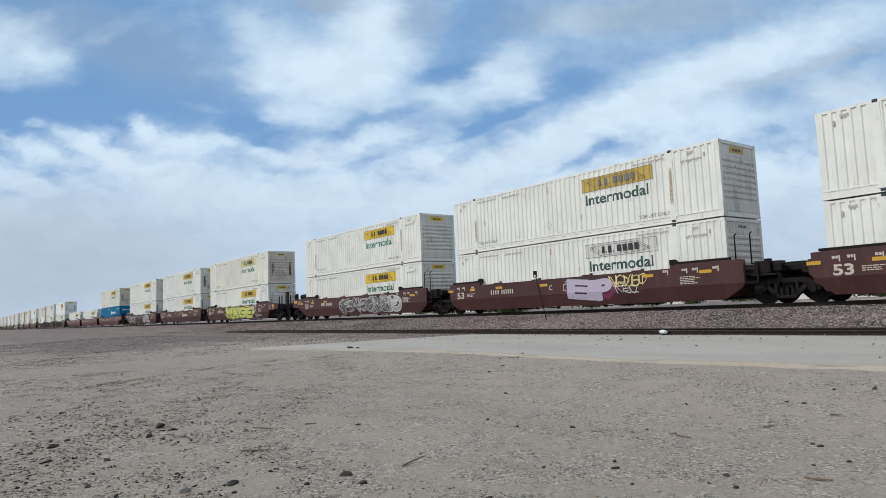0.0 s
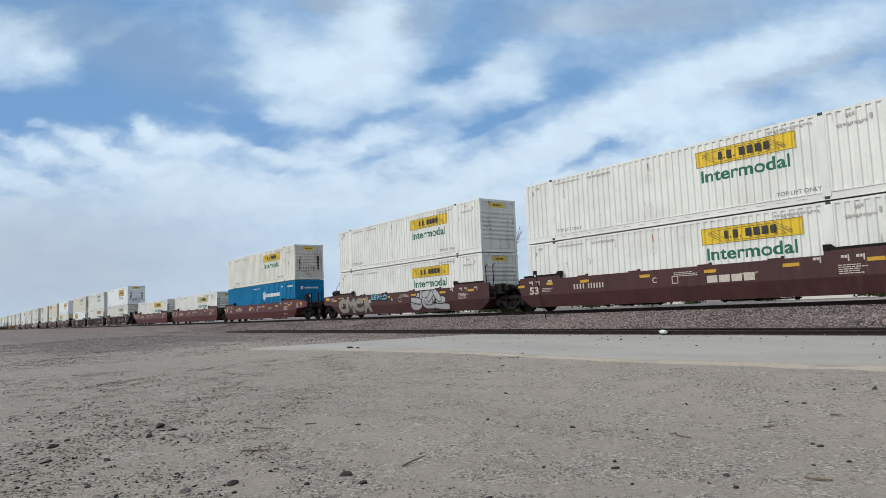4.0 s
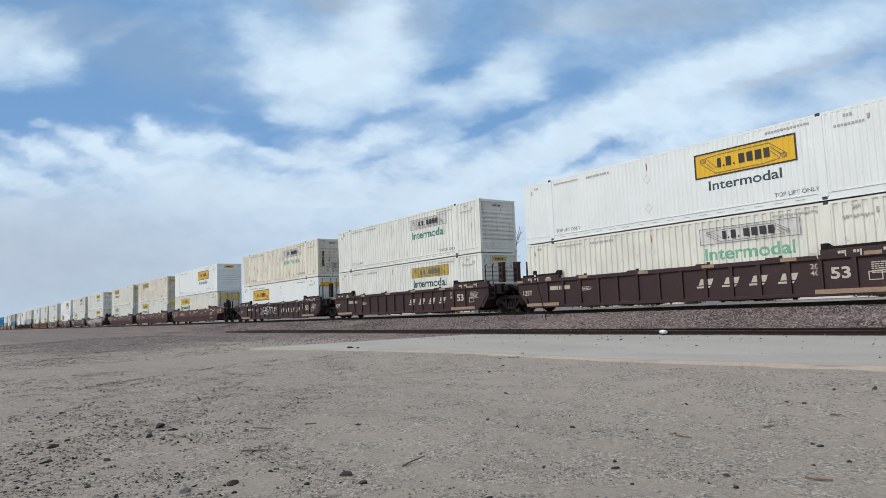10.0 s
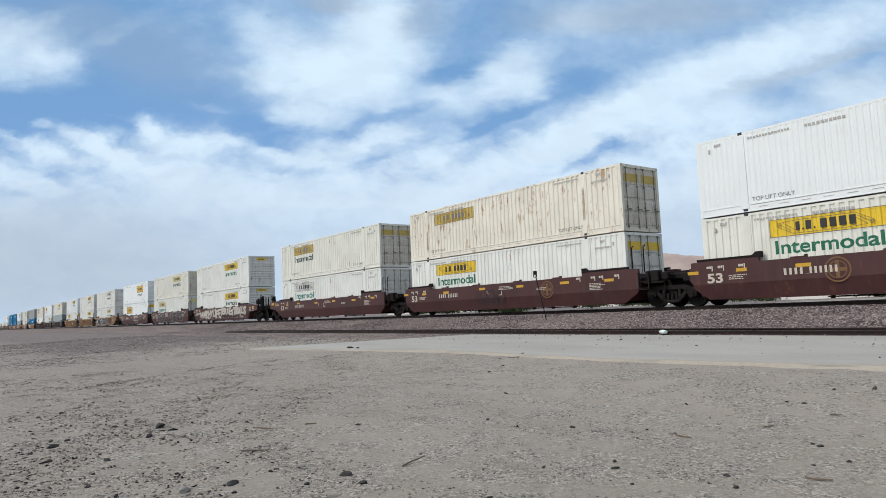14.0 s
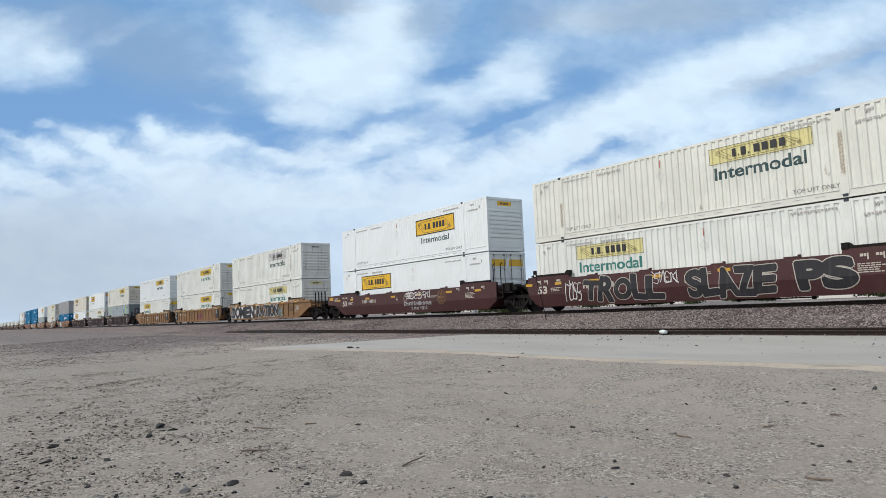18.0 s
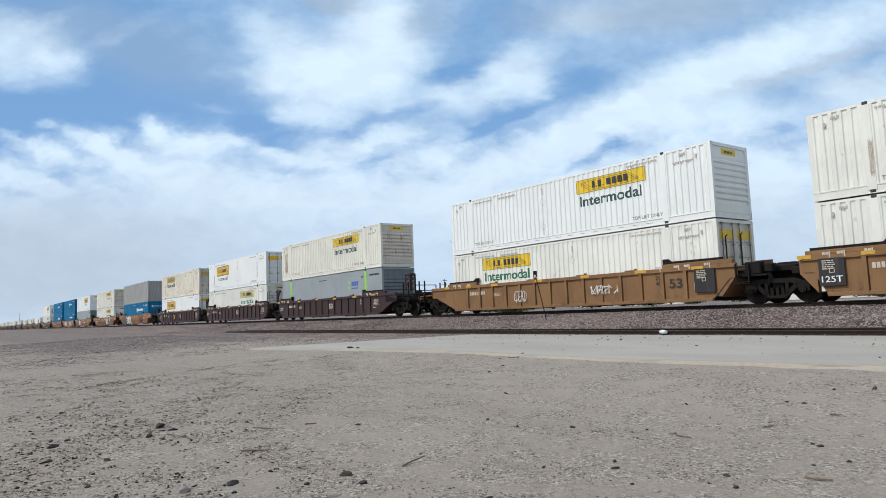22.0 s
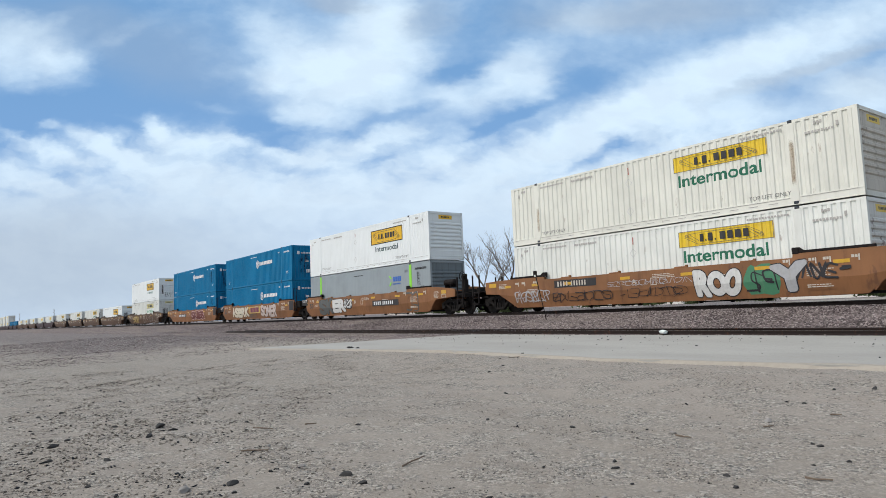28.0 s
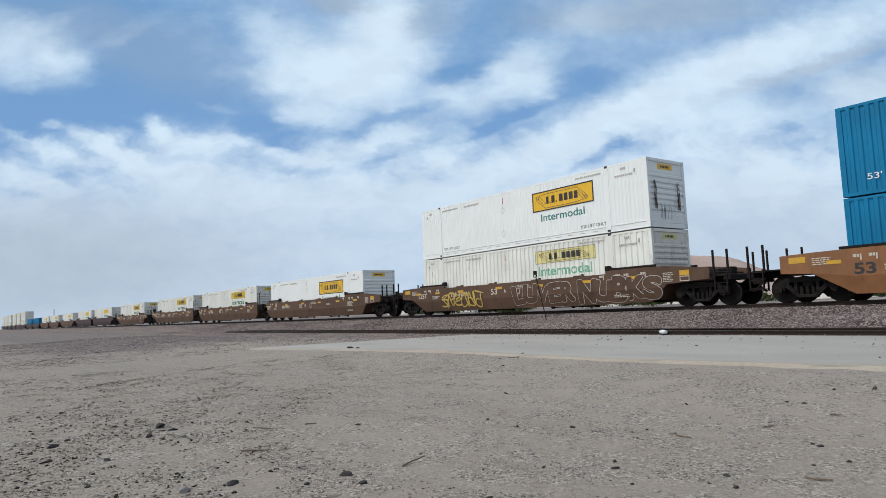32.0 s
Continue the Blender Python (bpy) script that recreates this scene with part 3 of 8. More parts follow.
def build_stones():
    rng = np.random.default_rng(5)
    # loose gravel over the near ground: dense in drifts, most of it on the churned ground, thin between them
    n = 420000
    r = 1.6 + 20.0 * rng.power(1.15, n)
    a = rng.uniform(radians(-96), radians(-10), n)
    x, y = np.sin(a) * r, np.cos(a) * r
    heap = np.array([1.0 * noise.noise((px * 0.3 - py * 0.2, py * 0.75 + px * 0.3, 7.0)) + 0.9 * noise.noise((px * 1.3, py * 1.6, 2.0)) + 0.7 * noise.noise((px * 4.0, py * 4.0, 3.0)) for px, py in zip(x, y)])
    left = np.clip((-np.degrees(a) - 56) / 22.0, 0, 1)
    keep = (rng.uniform(-0.2, 1.1, n) < 1.25 * heap + 0.65 * left * np.clip((15.0 - r) / 6.0, 0.2, 1.0) - 0.08) & (y < 16.4) & (y > -3)
    x, y, r = x[keep], y[keep], r[keep]
    inside = (y > 11.35) & (x > -24 + (y - 10) * 0.6)
    x, y, r = x[~inside], y[~inside], r[~inside]
    s = (0.0034 + 0.017 * rng.power(0.2, len(x))) * (0.68 + 0.024 * r) * (0.85 + 0.5 * np.clip((-np.degrees(np.arctan2(x, y)) - 50) / 25.0, 0, 1))
    z = np.array([ground_height(px, py) for px, py in zip(x, y)])
    stones("gravel", "scattered grey and tan gravel on the dusty ground", np.stack([x, y, z + s * 0.08], 1), s, M["pebble"], 11)
    k = rng.uniform(0, 1, len(x)) < 0.008 + 0.05 * np.clip((-np.degrees(np.arctan2(x, y)) - 62) / 16.0, 0, 1)
    xd, yd, zd = x[k] + 0.03, y[k] + 0.02, z[k]
    sd = 0.007 + 0.024 * rng.power(0.22, len(xd))
    stones("dark_stones", "scattered dark basalt stones on the gravel", np.stack([xd, yd, zd + sd * 0.2], 1), sd, M["dark_pebble"], 12)
    # coarse spilt ballast on the far ground beside the railway
    n = 34000
    r = 20.0 + 50.0 * rng.uniform(0, 1, n) ** 1.4
    a = rng.uniform(radians(-92), radians(-58), n)
    x, y = np.sin(a) * r, np.cos(a) * r
    drifts = np.array([noise.noise((px * 0.12, py * 0.3, 4.0)) for px, py in zip(x, y)])
    k = (y < 17.0) & (y > 0.5) & (x < -26.0) & (rng.uniform(-0.6, 0.5, n) < drifts + 0.02 * (-x - 26))
    x, y, r = x[k], y[k], r[k]
    s = rng.uniform(0.012, 0.03, len(x)) * (0.8 + r / 45.0)
    z = np.array([ground_height(px, py) for px, py in zip(x, y)])
    stones("spilt_ballast", "dark spilt ballast stones on the gravel ground", np.stack([x, y, z + s * 0.1], 1), s, M["ballast_stone"], 16)
    # ballast shoulder of the main track and the side track
    n = 66000
    x = 6.0 - 84.0 * rng.power(0.62, n)[::-1] * rng.uniform(0, 1, n) ** 0.35
    y = rng.uniform(18.95, 23.2, n)
    z = np.array([bed_height(MAIN_BED, v) for v in y])
    s = rng.uniform(0.022, 0.052, n)
    stones("ballast", "brown-grey crushed ballast stones of the railway bed", np.stack([x, y, z + 0.004], 1), s, M["ballast_stone"], 13, 1.1)
    n = 20000
    x = rng.uniform(-70, 8, n)
    y = 16.95 + 2.3 * rng.uniform(0, 1, n)
    z = np.array([bed_height(SIDE_BED, v) for v in y])
    s = rng.uniform(0.015, 0.04, n)
    stones("side_ballast", "brown-grey crushed ballast stones of the side track", np.stack([x, y, z], 1), s, M["ballast_stone"], 14, 1.1)
    # stones strewn over the pavement
    n = 520
    x = -22 + 20 * rng.uniform(0, 1, n) ** 1.3
    y = rng.uniform(12.5, 16.8, n) + 0.0
    k = rng.uniform(0, 1, n) < np.clip((y - 12.0) / 4.0, 0.1, 1)
    x, y = x[k], y[k]
    s = 0.008 + 0.03 * rng.power(0.4, len(x))
    stones("strewn_stones", "dark stones strewn over the pale pavement", np.stack([x, y, np.array([pad_height(v) for v in y]) + s * 0.2], 1), s, M["dark_pebble"], 15)


def build_hills():
    verts, faces = [], []
    n, k = 260, 10
    for i in range(n + 1):
        az = radians(-66 + 78 * i / n)
        d = math.degrees(az)
        el = 3.9 * math.exp(-((d + 34.5) / 9.5) ** 2) + 1.9 * math.exp(-((d + 52) / 7.0) ** 2) + 1.3 * math.exp(-((d + 8) / 11.0) ** 2)
        el += 0.25 * noise.noise((d * 0.35, 0.0, 5.0)) + 0.1 * noise.noise((d * 1.3, 3.0, 5.0))
        h = 2800 * math.tan(radians(max(0.05, el))) + 12
        for j in range(k + 1):
            f = j / k
            r = 2000 + 800 * f
            z = h * (f ** 1.35) * (1.0 + 0.25 * noise.noise((d * 0.8, f * 3.0, 1.0)) * (1 - f)) - 12
            verts.append((math.sin(az) * r, math.cos(az) * r, z))
    for i in range(n):
        for j in range(k):
            a = i * (k + 1) + j
            faces.append((a, a + k + 1, a + k + 2, a + 1))
    me = raw_mesh("backdrop", verts, faces, M["hill"])
    me.shade_smooth()
    tagged(new("backdrop_hills", me), "bare reddish-brown desert hills on the horizon", "hills", kind="structure")


def build_tree(x, y, z, height, seed, spread, lean, label):
    t = tagged(new("bare_tree"), label, "tree")
    t.location = (x, y, z)
    rnd = random.Random(seed)
    trunk, twigs = [], []

    def grow(a, d, length, radius, level):
        steps = 3
        p = a
        for i in range(steps):
            d = (d + Vector((rnd.uniform(-1, 1), rnd.uniform(-1, 1), rnd.uniform(-0.3, 0.6))) * 0.16).normalized()
            q = p + d * length / steps
            r1 = radius * (1 - 0.25 * (i + 1) / steps)
            (trunk if level < 2 else twigs).append((p, q, radius * (1 - 0.25 * i / steps), r1))
            p = q
            if level < 5 and (i > 0 or level > 0) and rnd.random() < (0.92 if level < 4 else 0.7):
                for _ in range(1 if level < 3 else 1):
                    side = Vector((rnd.uniform(-1, 1), rnd.uniform(-1, 1), rnd.uniform(0.0, 0.9))).normalized()
                    grow(p, (d * 0.75 + side * spread).normalized(), length * rnd.uniform(0.55, 0.72), r1 * 0.6, level + 1)
        if level < 5:
            grow(p, d, length * 0.7, radius * 0.65, level + 1)

    grow(Vector((0, 0, 0)), Vector(lean).normalized(), height * 0.3, height * 0.013, 0)
    part("trunk", rods_mesh("trunk", trunk, 7, M["bark"]), t)
    part("crown", rods_mesh("crown", twigs, 4, M["bark"]), t, "bare leafless twigs")


def build_bush(x, y, size, seed):
    rng = np.random.default_rng(seed)
    n = 500
    p = rng.normal(0, 1, (n, 3)) * (0.45, 0.45, 0.3) * size
    p[:, 2] = np.abs(p[:, 2]) + 0.1 * size
    v = []
    for c in p:
        a, b = rng.normal(0, 1, 3), rng.normal(0, 1, 3)
        a, b = a / np.linalg.norm(a) * 0.11 * size, b / np.linalg.norm(b) * 0.07 * size
        v += [c - a, c + b, c + a, c - b]
    me = raw_mesh("crown", [tuple(q) for q in v], [(4 * i, 4 * i + 1, 4 * i + 2, 4 * i + 3) for i in range(n)], M["leaf"])
    t = tagged(new("bush"), "dusty dark green desert bush beyond the tracks", "bush", "bushes beyond the tracks")
    t.location = (x, y, ground_height(x, y))
    part("crown", me, t)
    bm = bmesh.new()
    for k in range(5):
        a = k * 1.26
        rod(bm, (0, 0, -0.05), (0.3 * size * math.cos(a), 0.3 * size * math.sin(a), 0.5 * size), 0.03 * size, 5, 0.012 * size)
    part("stem", finish("stem", bm, M["bark"]), t)


def build_shed(x, y, w, d, h, turn, label):
    t = tagged(new("low_building"), label, "building", "low buildings beyond the tracks")
    t.matrix_basis = pose(x, y, ground_height(x, y), 0, 0, turn)
    bm = bmesh.new()
    box(bm, -w / 2, w / 2, -d / 2, d / 2, -0.3, h)
    part("wall", finish("wall", bm, M["wall"]), t)
    bm = bmesh.new()
    prism(bm, [(-w / 2 - 0.3, h), (w / 2 + 0.3, h), (w / 2 + 0.3, h + 0.15), (0, h + 0.12 * d), (-w / 2 - 0.3, h + 0.15)], -d / 2 - 0.3, d / 2 + 0.3)
    part("roof", finish("roof", bm, M["roofing"]), t)
    k = max(1, int(w / 4))
    for i in range(k):
        bm = bmesh.new()
        cx = -w / 2 + (i + 0.5) * w / k
        box(bm, cx - 0.5, cx + 0.5, -d / 2 - 0.03, -d / 2 + 0.05, 1.0, 2.0)
        part("window", finish("window", bm, M["pane"]), t)


def build_pole(x, y, h, label):
    t = tagged(new("utility_pole"), label, "utility pole", "utility poles along the horizon")
    t.location = (x, y, ground_height(x, y) - 0.2)
    bm = bmesh.new()
    rod(bm, (0, 0, 0), (0, 0, h), 0.17, 8, 0.11)
    part("pole", finish("pole", bm, M["wood"]), t)
    for z in (h - 0.5, h - 1.6):
        bm = bmesh.new()
        box(bm, -1.3, 1.3, -0.17, -0.05, z, z + 0.13)
        arm = part("crossarm", finish("crossarm", bm, M["wood"]), t)
        for sx in (-1.2, -0.5, 0.5, 1.2):
            bm = bmesh.new()
            rod(bm, (sx, -0.11, z + 0.13), (sx, -0.11, z + 0.32), 0.05, 6)
            part("insulator", finish("insulator", bm, M["litter"]), arm)


def build_near_bits():
    # leaning marker post on the ballast shoulder
    t = tagged(new("marker_post"), "thin dark steel marker post leaning on the ballast shoulder", "post")
    t.location = (-21.35, 21.5, -0.42)
    bm = bmesh.new()
    rod(bm, (0.05, 0, 0.0), (-0.55, 0.05, 2.05), 0.022, 6)
    part("shaft", finish("shaft", bm, M["steel"]), t)
    bm = bmesh.new()
    box(bm, -0.70, -0.46, 0.03, 0.07, 1.98, 2.28, 0.02)
    part("head", finish("head", bm, M["dark"]), t)
    bm = bmesh.new()
    box(bm, -0.61, -0.53, 0.024, 0.03, 2.0, 2.1)
    part("reflector", finish("reflector", bm, M["litter"]), t)
    # litter caught on the side rail
    t = tagged(new("litter"), "crumpled white plastic litter caught on the side rail", "litter")
    bm = bmesh.new()
    bmesh.ops.create_icosphere(bm, subdivisions=3, radius=0.5)
    for v in bm.verts:
        d = 1 + 0.35 * noise.noise(v.co * 3.0) + 0.2 * noise.noise(v.co * 8.0)
        v.co = Vector((v.co.x * 0.27 * d, v.co.y * 0.2 * d, max(-0.05, v.co.z * 0.13 * d)))
    part("sheet", finish("sheet", bm, M["litter"]), t)
    t.location = (-12.4, 17.45, -0.70)
    # sticks and larger stones lying on the ground
    for i, (x, y, l, a) in enumerate(((-6.82, 2.58, 0.28, 48), (-8.09, 3.17, 0.34, 20), (-5.08, 3.38, 0.34, 108), (-2.43, 5.15, 0.19, 2), (-7.88, 3.71, 0.14, 57), (-4.08, 5.95, 0.22, -11), (-3.4, 7.73, 0.12, 1), (-3.69, 6.86, 0.11, 50), (-12.11, 11.22, 0.6, 80), (-7.6, 11.36, 0.4, 4))):
        s = tagged(new("stick"), "dry brown stick lying on the gravel", "stick", "sticks on the gravel")
        s.matrix_basis = pose(x, y, ground_height(x, y) + 0.008, 0, 0, a)
        bm = bmesh.new()
        p = Vector((-l / 2, 0, 0))
        for k in range(4):
            q = p + Vector((l / 4, random.uniform(-0.012, 0.012), random.uniform(-0.003, 0.006)))
            rod(bm, p, q, 0.009 - 0.001 * k, 6)
            p = q
        part("wood", finish("wood", bm, M["wood"]), s)
    # dark rocks, each with its half width
    dark = ((-9.17, 2.23, 0.097), (-8.57, 1.96, 0.06), (-8.84, 2.3, 0.055), (-9.09, 1.19, 0.04), (-8.76, 1.01, 0.065), (-7.94, 0.87, 0.05), (-7.51, 1.33, 0.045), (-6.5, 1.01, 0.036), (-5.62, 1.93, 0.057), (-5.32, 1.85, 0.034),
            (-5.16, 2.74, 0.066), (-4.77, 2.67, 0.045), (-7.37, 4.1, 0.036), (-7.95, 7.04, 0.038), (-6.35, 5.31, 0.032), (-5.24, 5.59, 0.039), (-3.73, 4.47, 0.038), (-3.87, 4.63, 0.031), (-2.97, 4.84, 0.032))
    dark += ((-2.92, 6.28, 0.04), (-3.02, 6.34, 0.03), (-2.52, 5.88, 0.03), (-2.67, 5.6, 0.02), (-3.72, 9.59, 0.06), (-4.07, 9.27, 0.034), (-3.97, 8.25, 0.03), (-12.07, 10.57, 0.041), (-10.35, 8.76, 0.04), (-9.51, 8.66, 0.027),
             (-10.85, 9.57, 0.037), (-20.5, 11.2, 0.1), (-20.85, 11.3, 0.08), (-20.1, 11.25, 0.07), (-12.3, 11.5, 0.05), (-4.45, 3.65, 0.017), (-11.98, 1.17, 0.05), (-12.24, 1.52, 0.05), (-9.77, 1.83, 0.045))
    grey = ((-6.99, 2.8, 0.045), (-5.66, 1.56, 0.07), (-4.49, 2.75, 0.037), (-5.38, 3.64, 0.036), (-5.78, 2.63, 0.036), (-3.41, 4.99, 0.037), (-4.27, 6.03, 0.048), (-3.81, 7.09, 0.06), (-3.1, 4.14, 0.03), (-3.24, 3.74, 0.026),
            (-4.1, 4.74, 0.043), (-3.12, 4.81, 0.025), (-4.12, 7.38, 0.05), (-4.38, 4.18, 0.013), (-5.43, 2.76, 0.03), (-8.53, 2.72, 0.036))
    for i, (x, y, r) in enumerate(dark + grey):
        bm = bmesh.new()
        bmesh.ops.create_icosphere(bm, subdivisions=2, radius=1.0)
        tilt = random.Random(300 + i)
        for k in range(11):
            # flat broken faces: whatever stands out past a random plane is pressed back to it
            cut = Vector((tilt.uniform(-1, 1), tilt.uniform(-1, 1), tilt.uniform(-0.3, 1))).normalized()
            deep = tilt.uniform(0.38, 0.8)
            for v in bm.verts:
                over = v.co.dot(cut) - deep
                if over > 0:
                    v.co -= cut * over
        for v in bm.verts:
            d = 1 + 0.12 * noise.noise(v.co * 2.5 + Vector((i * 7.0, 0, 0)))
            v.co = Vector((v.co.x * d * r * 1.3, v.co.y * d * r * 0.85, v.co.z * d * r * 0.5))
        tone = "dark basalt" if i < len(dark) else "pale grey"
        s = tagged(new("rock", finish("rock", bm, M["dark_pebble" if i < len(dark) else "grey_rock"])), tone + " rock lying on the gravel", "rock", "rocks on the gravel")
        s.matrix_basis = pose(x, y, (ground_height(x, y) if y < 10.8 else pad_height(y)) + r * 0.22, 0, 0, tilt.uniform(0, 360))


def build_place():
    build_ground()
    tagged(new("ballast_bed", strip("ballast_bed", MAIN_BED, -1600, 400, 1.0, M["ballast"], 0.03)), "raised brown-grey ballast bed of the main track", "ballast bed", kind="structure")
    tagged(new("side_ballast_bed", strip("side_ballast_bed", SIDE_BED, -600, 60, 0.8, M["ballast"], 0.02)), "low ballast bed of the side track", "ballast bed", kind="structure")
    build_pad()
    build_edge()
    build_hills()
    build_tree(-72.2, 63.5, ground_height(-71, 63), 14.6, 4, 1.15, (-0.22, -0.12, 1), "tall leafless tree behind the railway")
    build_tree(-70.6, 63.2, ground_height(-68, 63), 14.6, 9, 1.0, (0.26, 0.14, 1), "leafless forked tree behind the railway")
    rnd = random.Random(8)
    for i in range(26):
        a = radians(rnd.uniform(-58, -15))
        r = rnd.uniform(85, 170)
        build_bush(math.sin(a) * r, math.cos(a) * r, rnd.uniform(1.2, 2.6), 100 + i)
    build_shed(-95, 125, 26, 10, 2.8, 8, "long low whitewashed building with a grey roof")
    build_shed(-48, 120, 18, 8, 2.6, -6, "low whitewashed building with a grey roof")
    build_shed(-62, 150, 22, 9, 3.0, 3, "low white shed with a grey roof")
    build_shed(-150, 110, 30, 10, 2.6, 15, "long low whitewashed shed by the railway")
    build_pole(-330, 25.5 + 12, 9.0, "far wooden utility pole with two crossarms")
    build_pole(-520, 25.5 + 14, 11.0, "far wooden utility pole with two crossarms")
    build_pole(-148, 110.5, 9.5, "wooden utility pole with two crossarms beside the trees")
    build_near_bits()


# ---- drifting clouds: a far backdrop of sky that turns slowly about the camera ----
def axes():
    m = look((0, 0, 0), AIM, -2.33).to_3x3()
    return m.col[0].copy(), m.col[1].copy(), -m.col[2]


RIGHT, UP, AHEAD = axes()


def sky_material():
    m = bpy.data.materials.new("cloudy_sky")
    m.use_nodes = True
    m.cycles.emission_sampling = "NONE"
    n = Nodes(m.node_tree)
    for old in list(m.node_tree.nodes):
        if old.bl_idname != "ShaderNodeOutputMaterial":
            m.node_tree.nodes.remove(old)
    out = m.node_tree.nodes[0]
    v = n.vmath("NORMALIZE", n.add("TexCoord").outputs["Object"]).outputs[0]
    ahead = n.math("MAXIMUM", n.vmath("DOT_PRODUCT", v, AHEAD).outputs["Value"], 0.05)
    a = n.math("DIVIDE", n.vmath("DOT_PRODUCT", v, RIGHT).outputs["Value"], ahead)
    b = n.math("DIVIDE", n.vmath("DOT_PRODUCT", v, UP).outputs["Value"], ahead)
    # plan of the sky on the plane ahead: across to the right, down from the top, in steps of 4.8 degrees
    px = n.math("ADD", n.math("MULTIPLY", a, 11.835), 7.84)
    py = n.math("SUBTRACT", 4.41, n.math("MULTIPLY", b, 11.835))
    plan = n.add("CombineXYZ")
    n.set(plan.inputs[0], px)
    n.set(plan.inputs[1], py)
    flat = plan.outputs[0]

    def wobble(scale, amount):
        t = n.add("TexNoise")
        n.put(t, Vector=n.stretch(flat, 0.75, 1.35, 1.0), Scale=scale, Detail=3.0, Roughness=0.55)
        return n.stretch(n.vmath("SUBTRACT", t.outputs["Color"], (0.5, 0.5, 0.5)).outputs[0], amount, amount * 0.6, 0.0)

    bent = n.vmath("ADD", flat, wobble(0.9, 0.7)).outputs[0]
    bent = n.vmath("ADD", bent, wobble(2.6, 0.42)).outputs[0]
    bent = n.vmath("ADD", bent, wobble(7.0, 0.14)).outputs[0]

    def patch(x, y, rx, ry, turn, weight):
        mp = n.add("Mapping")
        mp.vector_type = "TEXTURE"
        n.put(mp, Vector=bent, Location=(x, y, 0), Rotation=(0, 0, radians(turn)), Scale=(rx, ry, 1))
        d = n.vmath("LENGTH", mp.outputs[0]).outputs["Value"]
        return n.band(d, 1.5, 0.25, 0.0, weight)

    def total(list_of):
        s = list_of[0]
        for q in list_of[1:]:
            s = n.math("ADD", s, q)
        return s

    white = total([
        patch(0.15, 0.85, 1.1, 0.6, 4, 0.64), patch(1.0, 1.1, 0.5, 0.38, 10, 0.5), patch(2.1, 0.55, 0.75, 0.16, -28, 0.3), patch(3.6, 0.6, 1.3, 0.7, 20, 0.12), patch(3.6, 1.88, 0.42, 0.1, 6, 0.42),
        patch(5.9, 1.5, 1.35, 0.55, 6, 0.95), patch(6.5, 0.8, 0.9, 0.7, -35, 0.95), patch(5.0, 0.75, 0.95, 0.38, 25, 0.6), patch(6.7, 0.15, 0.5, 0.5, 0, 0.5), patch(5.4, 2.05, 0.6, 0.2, 14, 0.55), patch(4.7, 1.35, 0.4, 0.25, 10, 0.35), patch(7.4, 1.05, 0.4, 0.4, -30, 0.4),
        patch(7.85, 1.65, 0.42, 0.28, -18, 0.6), patch(9.05, 1.2, 0.72, 0.32, -16, 0.75), patch(8.7, 1.72, 0.9, 0.22, -18, 0.6), patch(9.55, 1.6, 0.4, 0.3, -20, 0.45), patch(10.3, 0.35, 0.8, 0.3, -10, 0.35)])
    white = n.math("ADD", white, total([
        patch(0.72, 2.24, 0.2, 0.09, 10, 0.6), patch(1.55, 2.5, 0.95, 0.17, 24, 0.8), patch(0.85, 2.68, 0.6, 0.16, 22, 0.6), patch(2.65, 2.25, 0.28, 0.14, 30, 0.7), patch(3.1, 2.55, 0.6, 0.24, 14, 0.85), patch(3.85, 2.5, 0.42, 0.26, 10, 0.75),
        patch(2.7, 3.0, 1.3, 0.3, 14, 0.6), patch(0.5, 3.15, 0.9, 0.24, 12, 0.35), patch(4.9, 2.75, 0.5, 0.12, 8, 0.5), patch(5.6, 2.85, 0.7, 0.16, 0, 0.5), patch(6.1, 2.62, 0.6, 0.14, -10, 0.5), patch(6.9, 2.4, 0.7, 0.28, -22, 0.65), patch(7.6, 2.75, 0.8, 0.28, -18, 0.5)]))
    white = n.math("ADD", white, total([
        patch(9.2, 2.75, 1.5, 0.3, -20, 0.65), patch(10.6, 2.15, 1.3, 0.34, -24, 0.8), patch(12.2, 1.5, 1.7, 0.5, -22, 0.85), patch(14.3, 0.75, 1.9, 0.5, -18, 0.8), patch(12.6, 2.2, 1.4, 0.4, -8, 0.75), patch(15.2, 1.7, 1.0, 0.45, -6, 0.75),
        patch(14.3, 2.9, 2.0, 0.6, 0, 0.45), patch(9.0, 3.4, 2.4, 0.4, -6, 0.35), patch(5.0, 3.4, 2.2, 0.4, 0, 0.35), patch(12.0, 3.1, 2.0, 0.6, 0, 0.45)]))
    blue = total([
        patch(3.0, 1.75, 1.6, 0.42, 6, 0.5), patch(2.3, 1.25, 1.5, 0.75, 10, 0.45), patch(0.8, 0.0, 1.6, 0.16, 0, 0.4), patch(0.6, 1.95, 1.5, 0.36, 4, 0.85), patch(4.65, 2.35, 0.62, 0.26, 22, 0.65), patch(0.3, 2.3, 0.32, 0.14, 20, 0.45), patch(2.1, 2.25, 0.4, 0.12, 16, 0.4), patch(7.0, 2.05, 0.6, 0.14, -14, 0.45),
        patch(8.0, 1.35, 0.55, 0.2, -22, 0.6), patch(8.7, 0.5, 1.0, 0.5, -30, 0.35), patch(8.9, 2.15, 1.0, 0.13, -20, 0.7), patch(10.1, 1.5, 0.6, 0.26, -14, 0.55), patch(10.75, 2.56, 0.32, 0.09, -10, 0.5), patch(10.0, 2.95, 0.5, 0.08, -20, 0.35), patch(13.7, 2.35, 0.22, 0.14, -30, 0.4)])
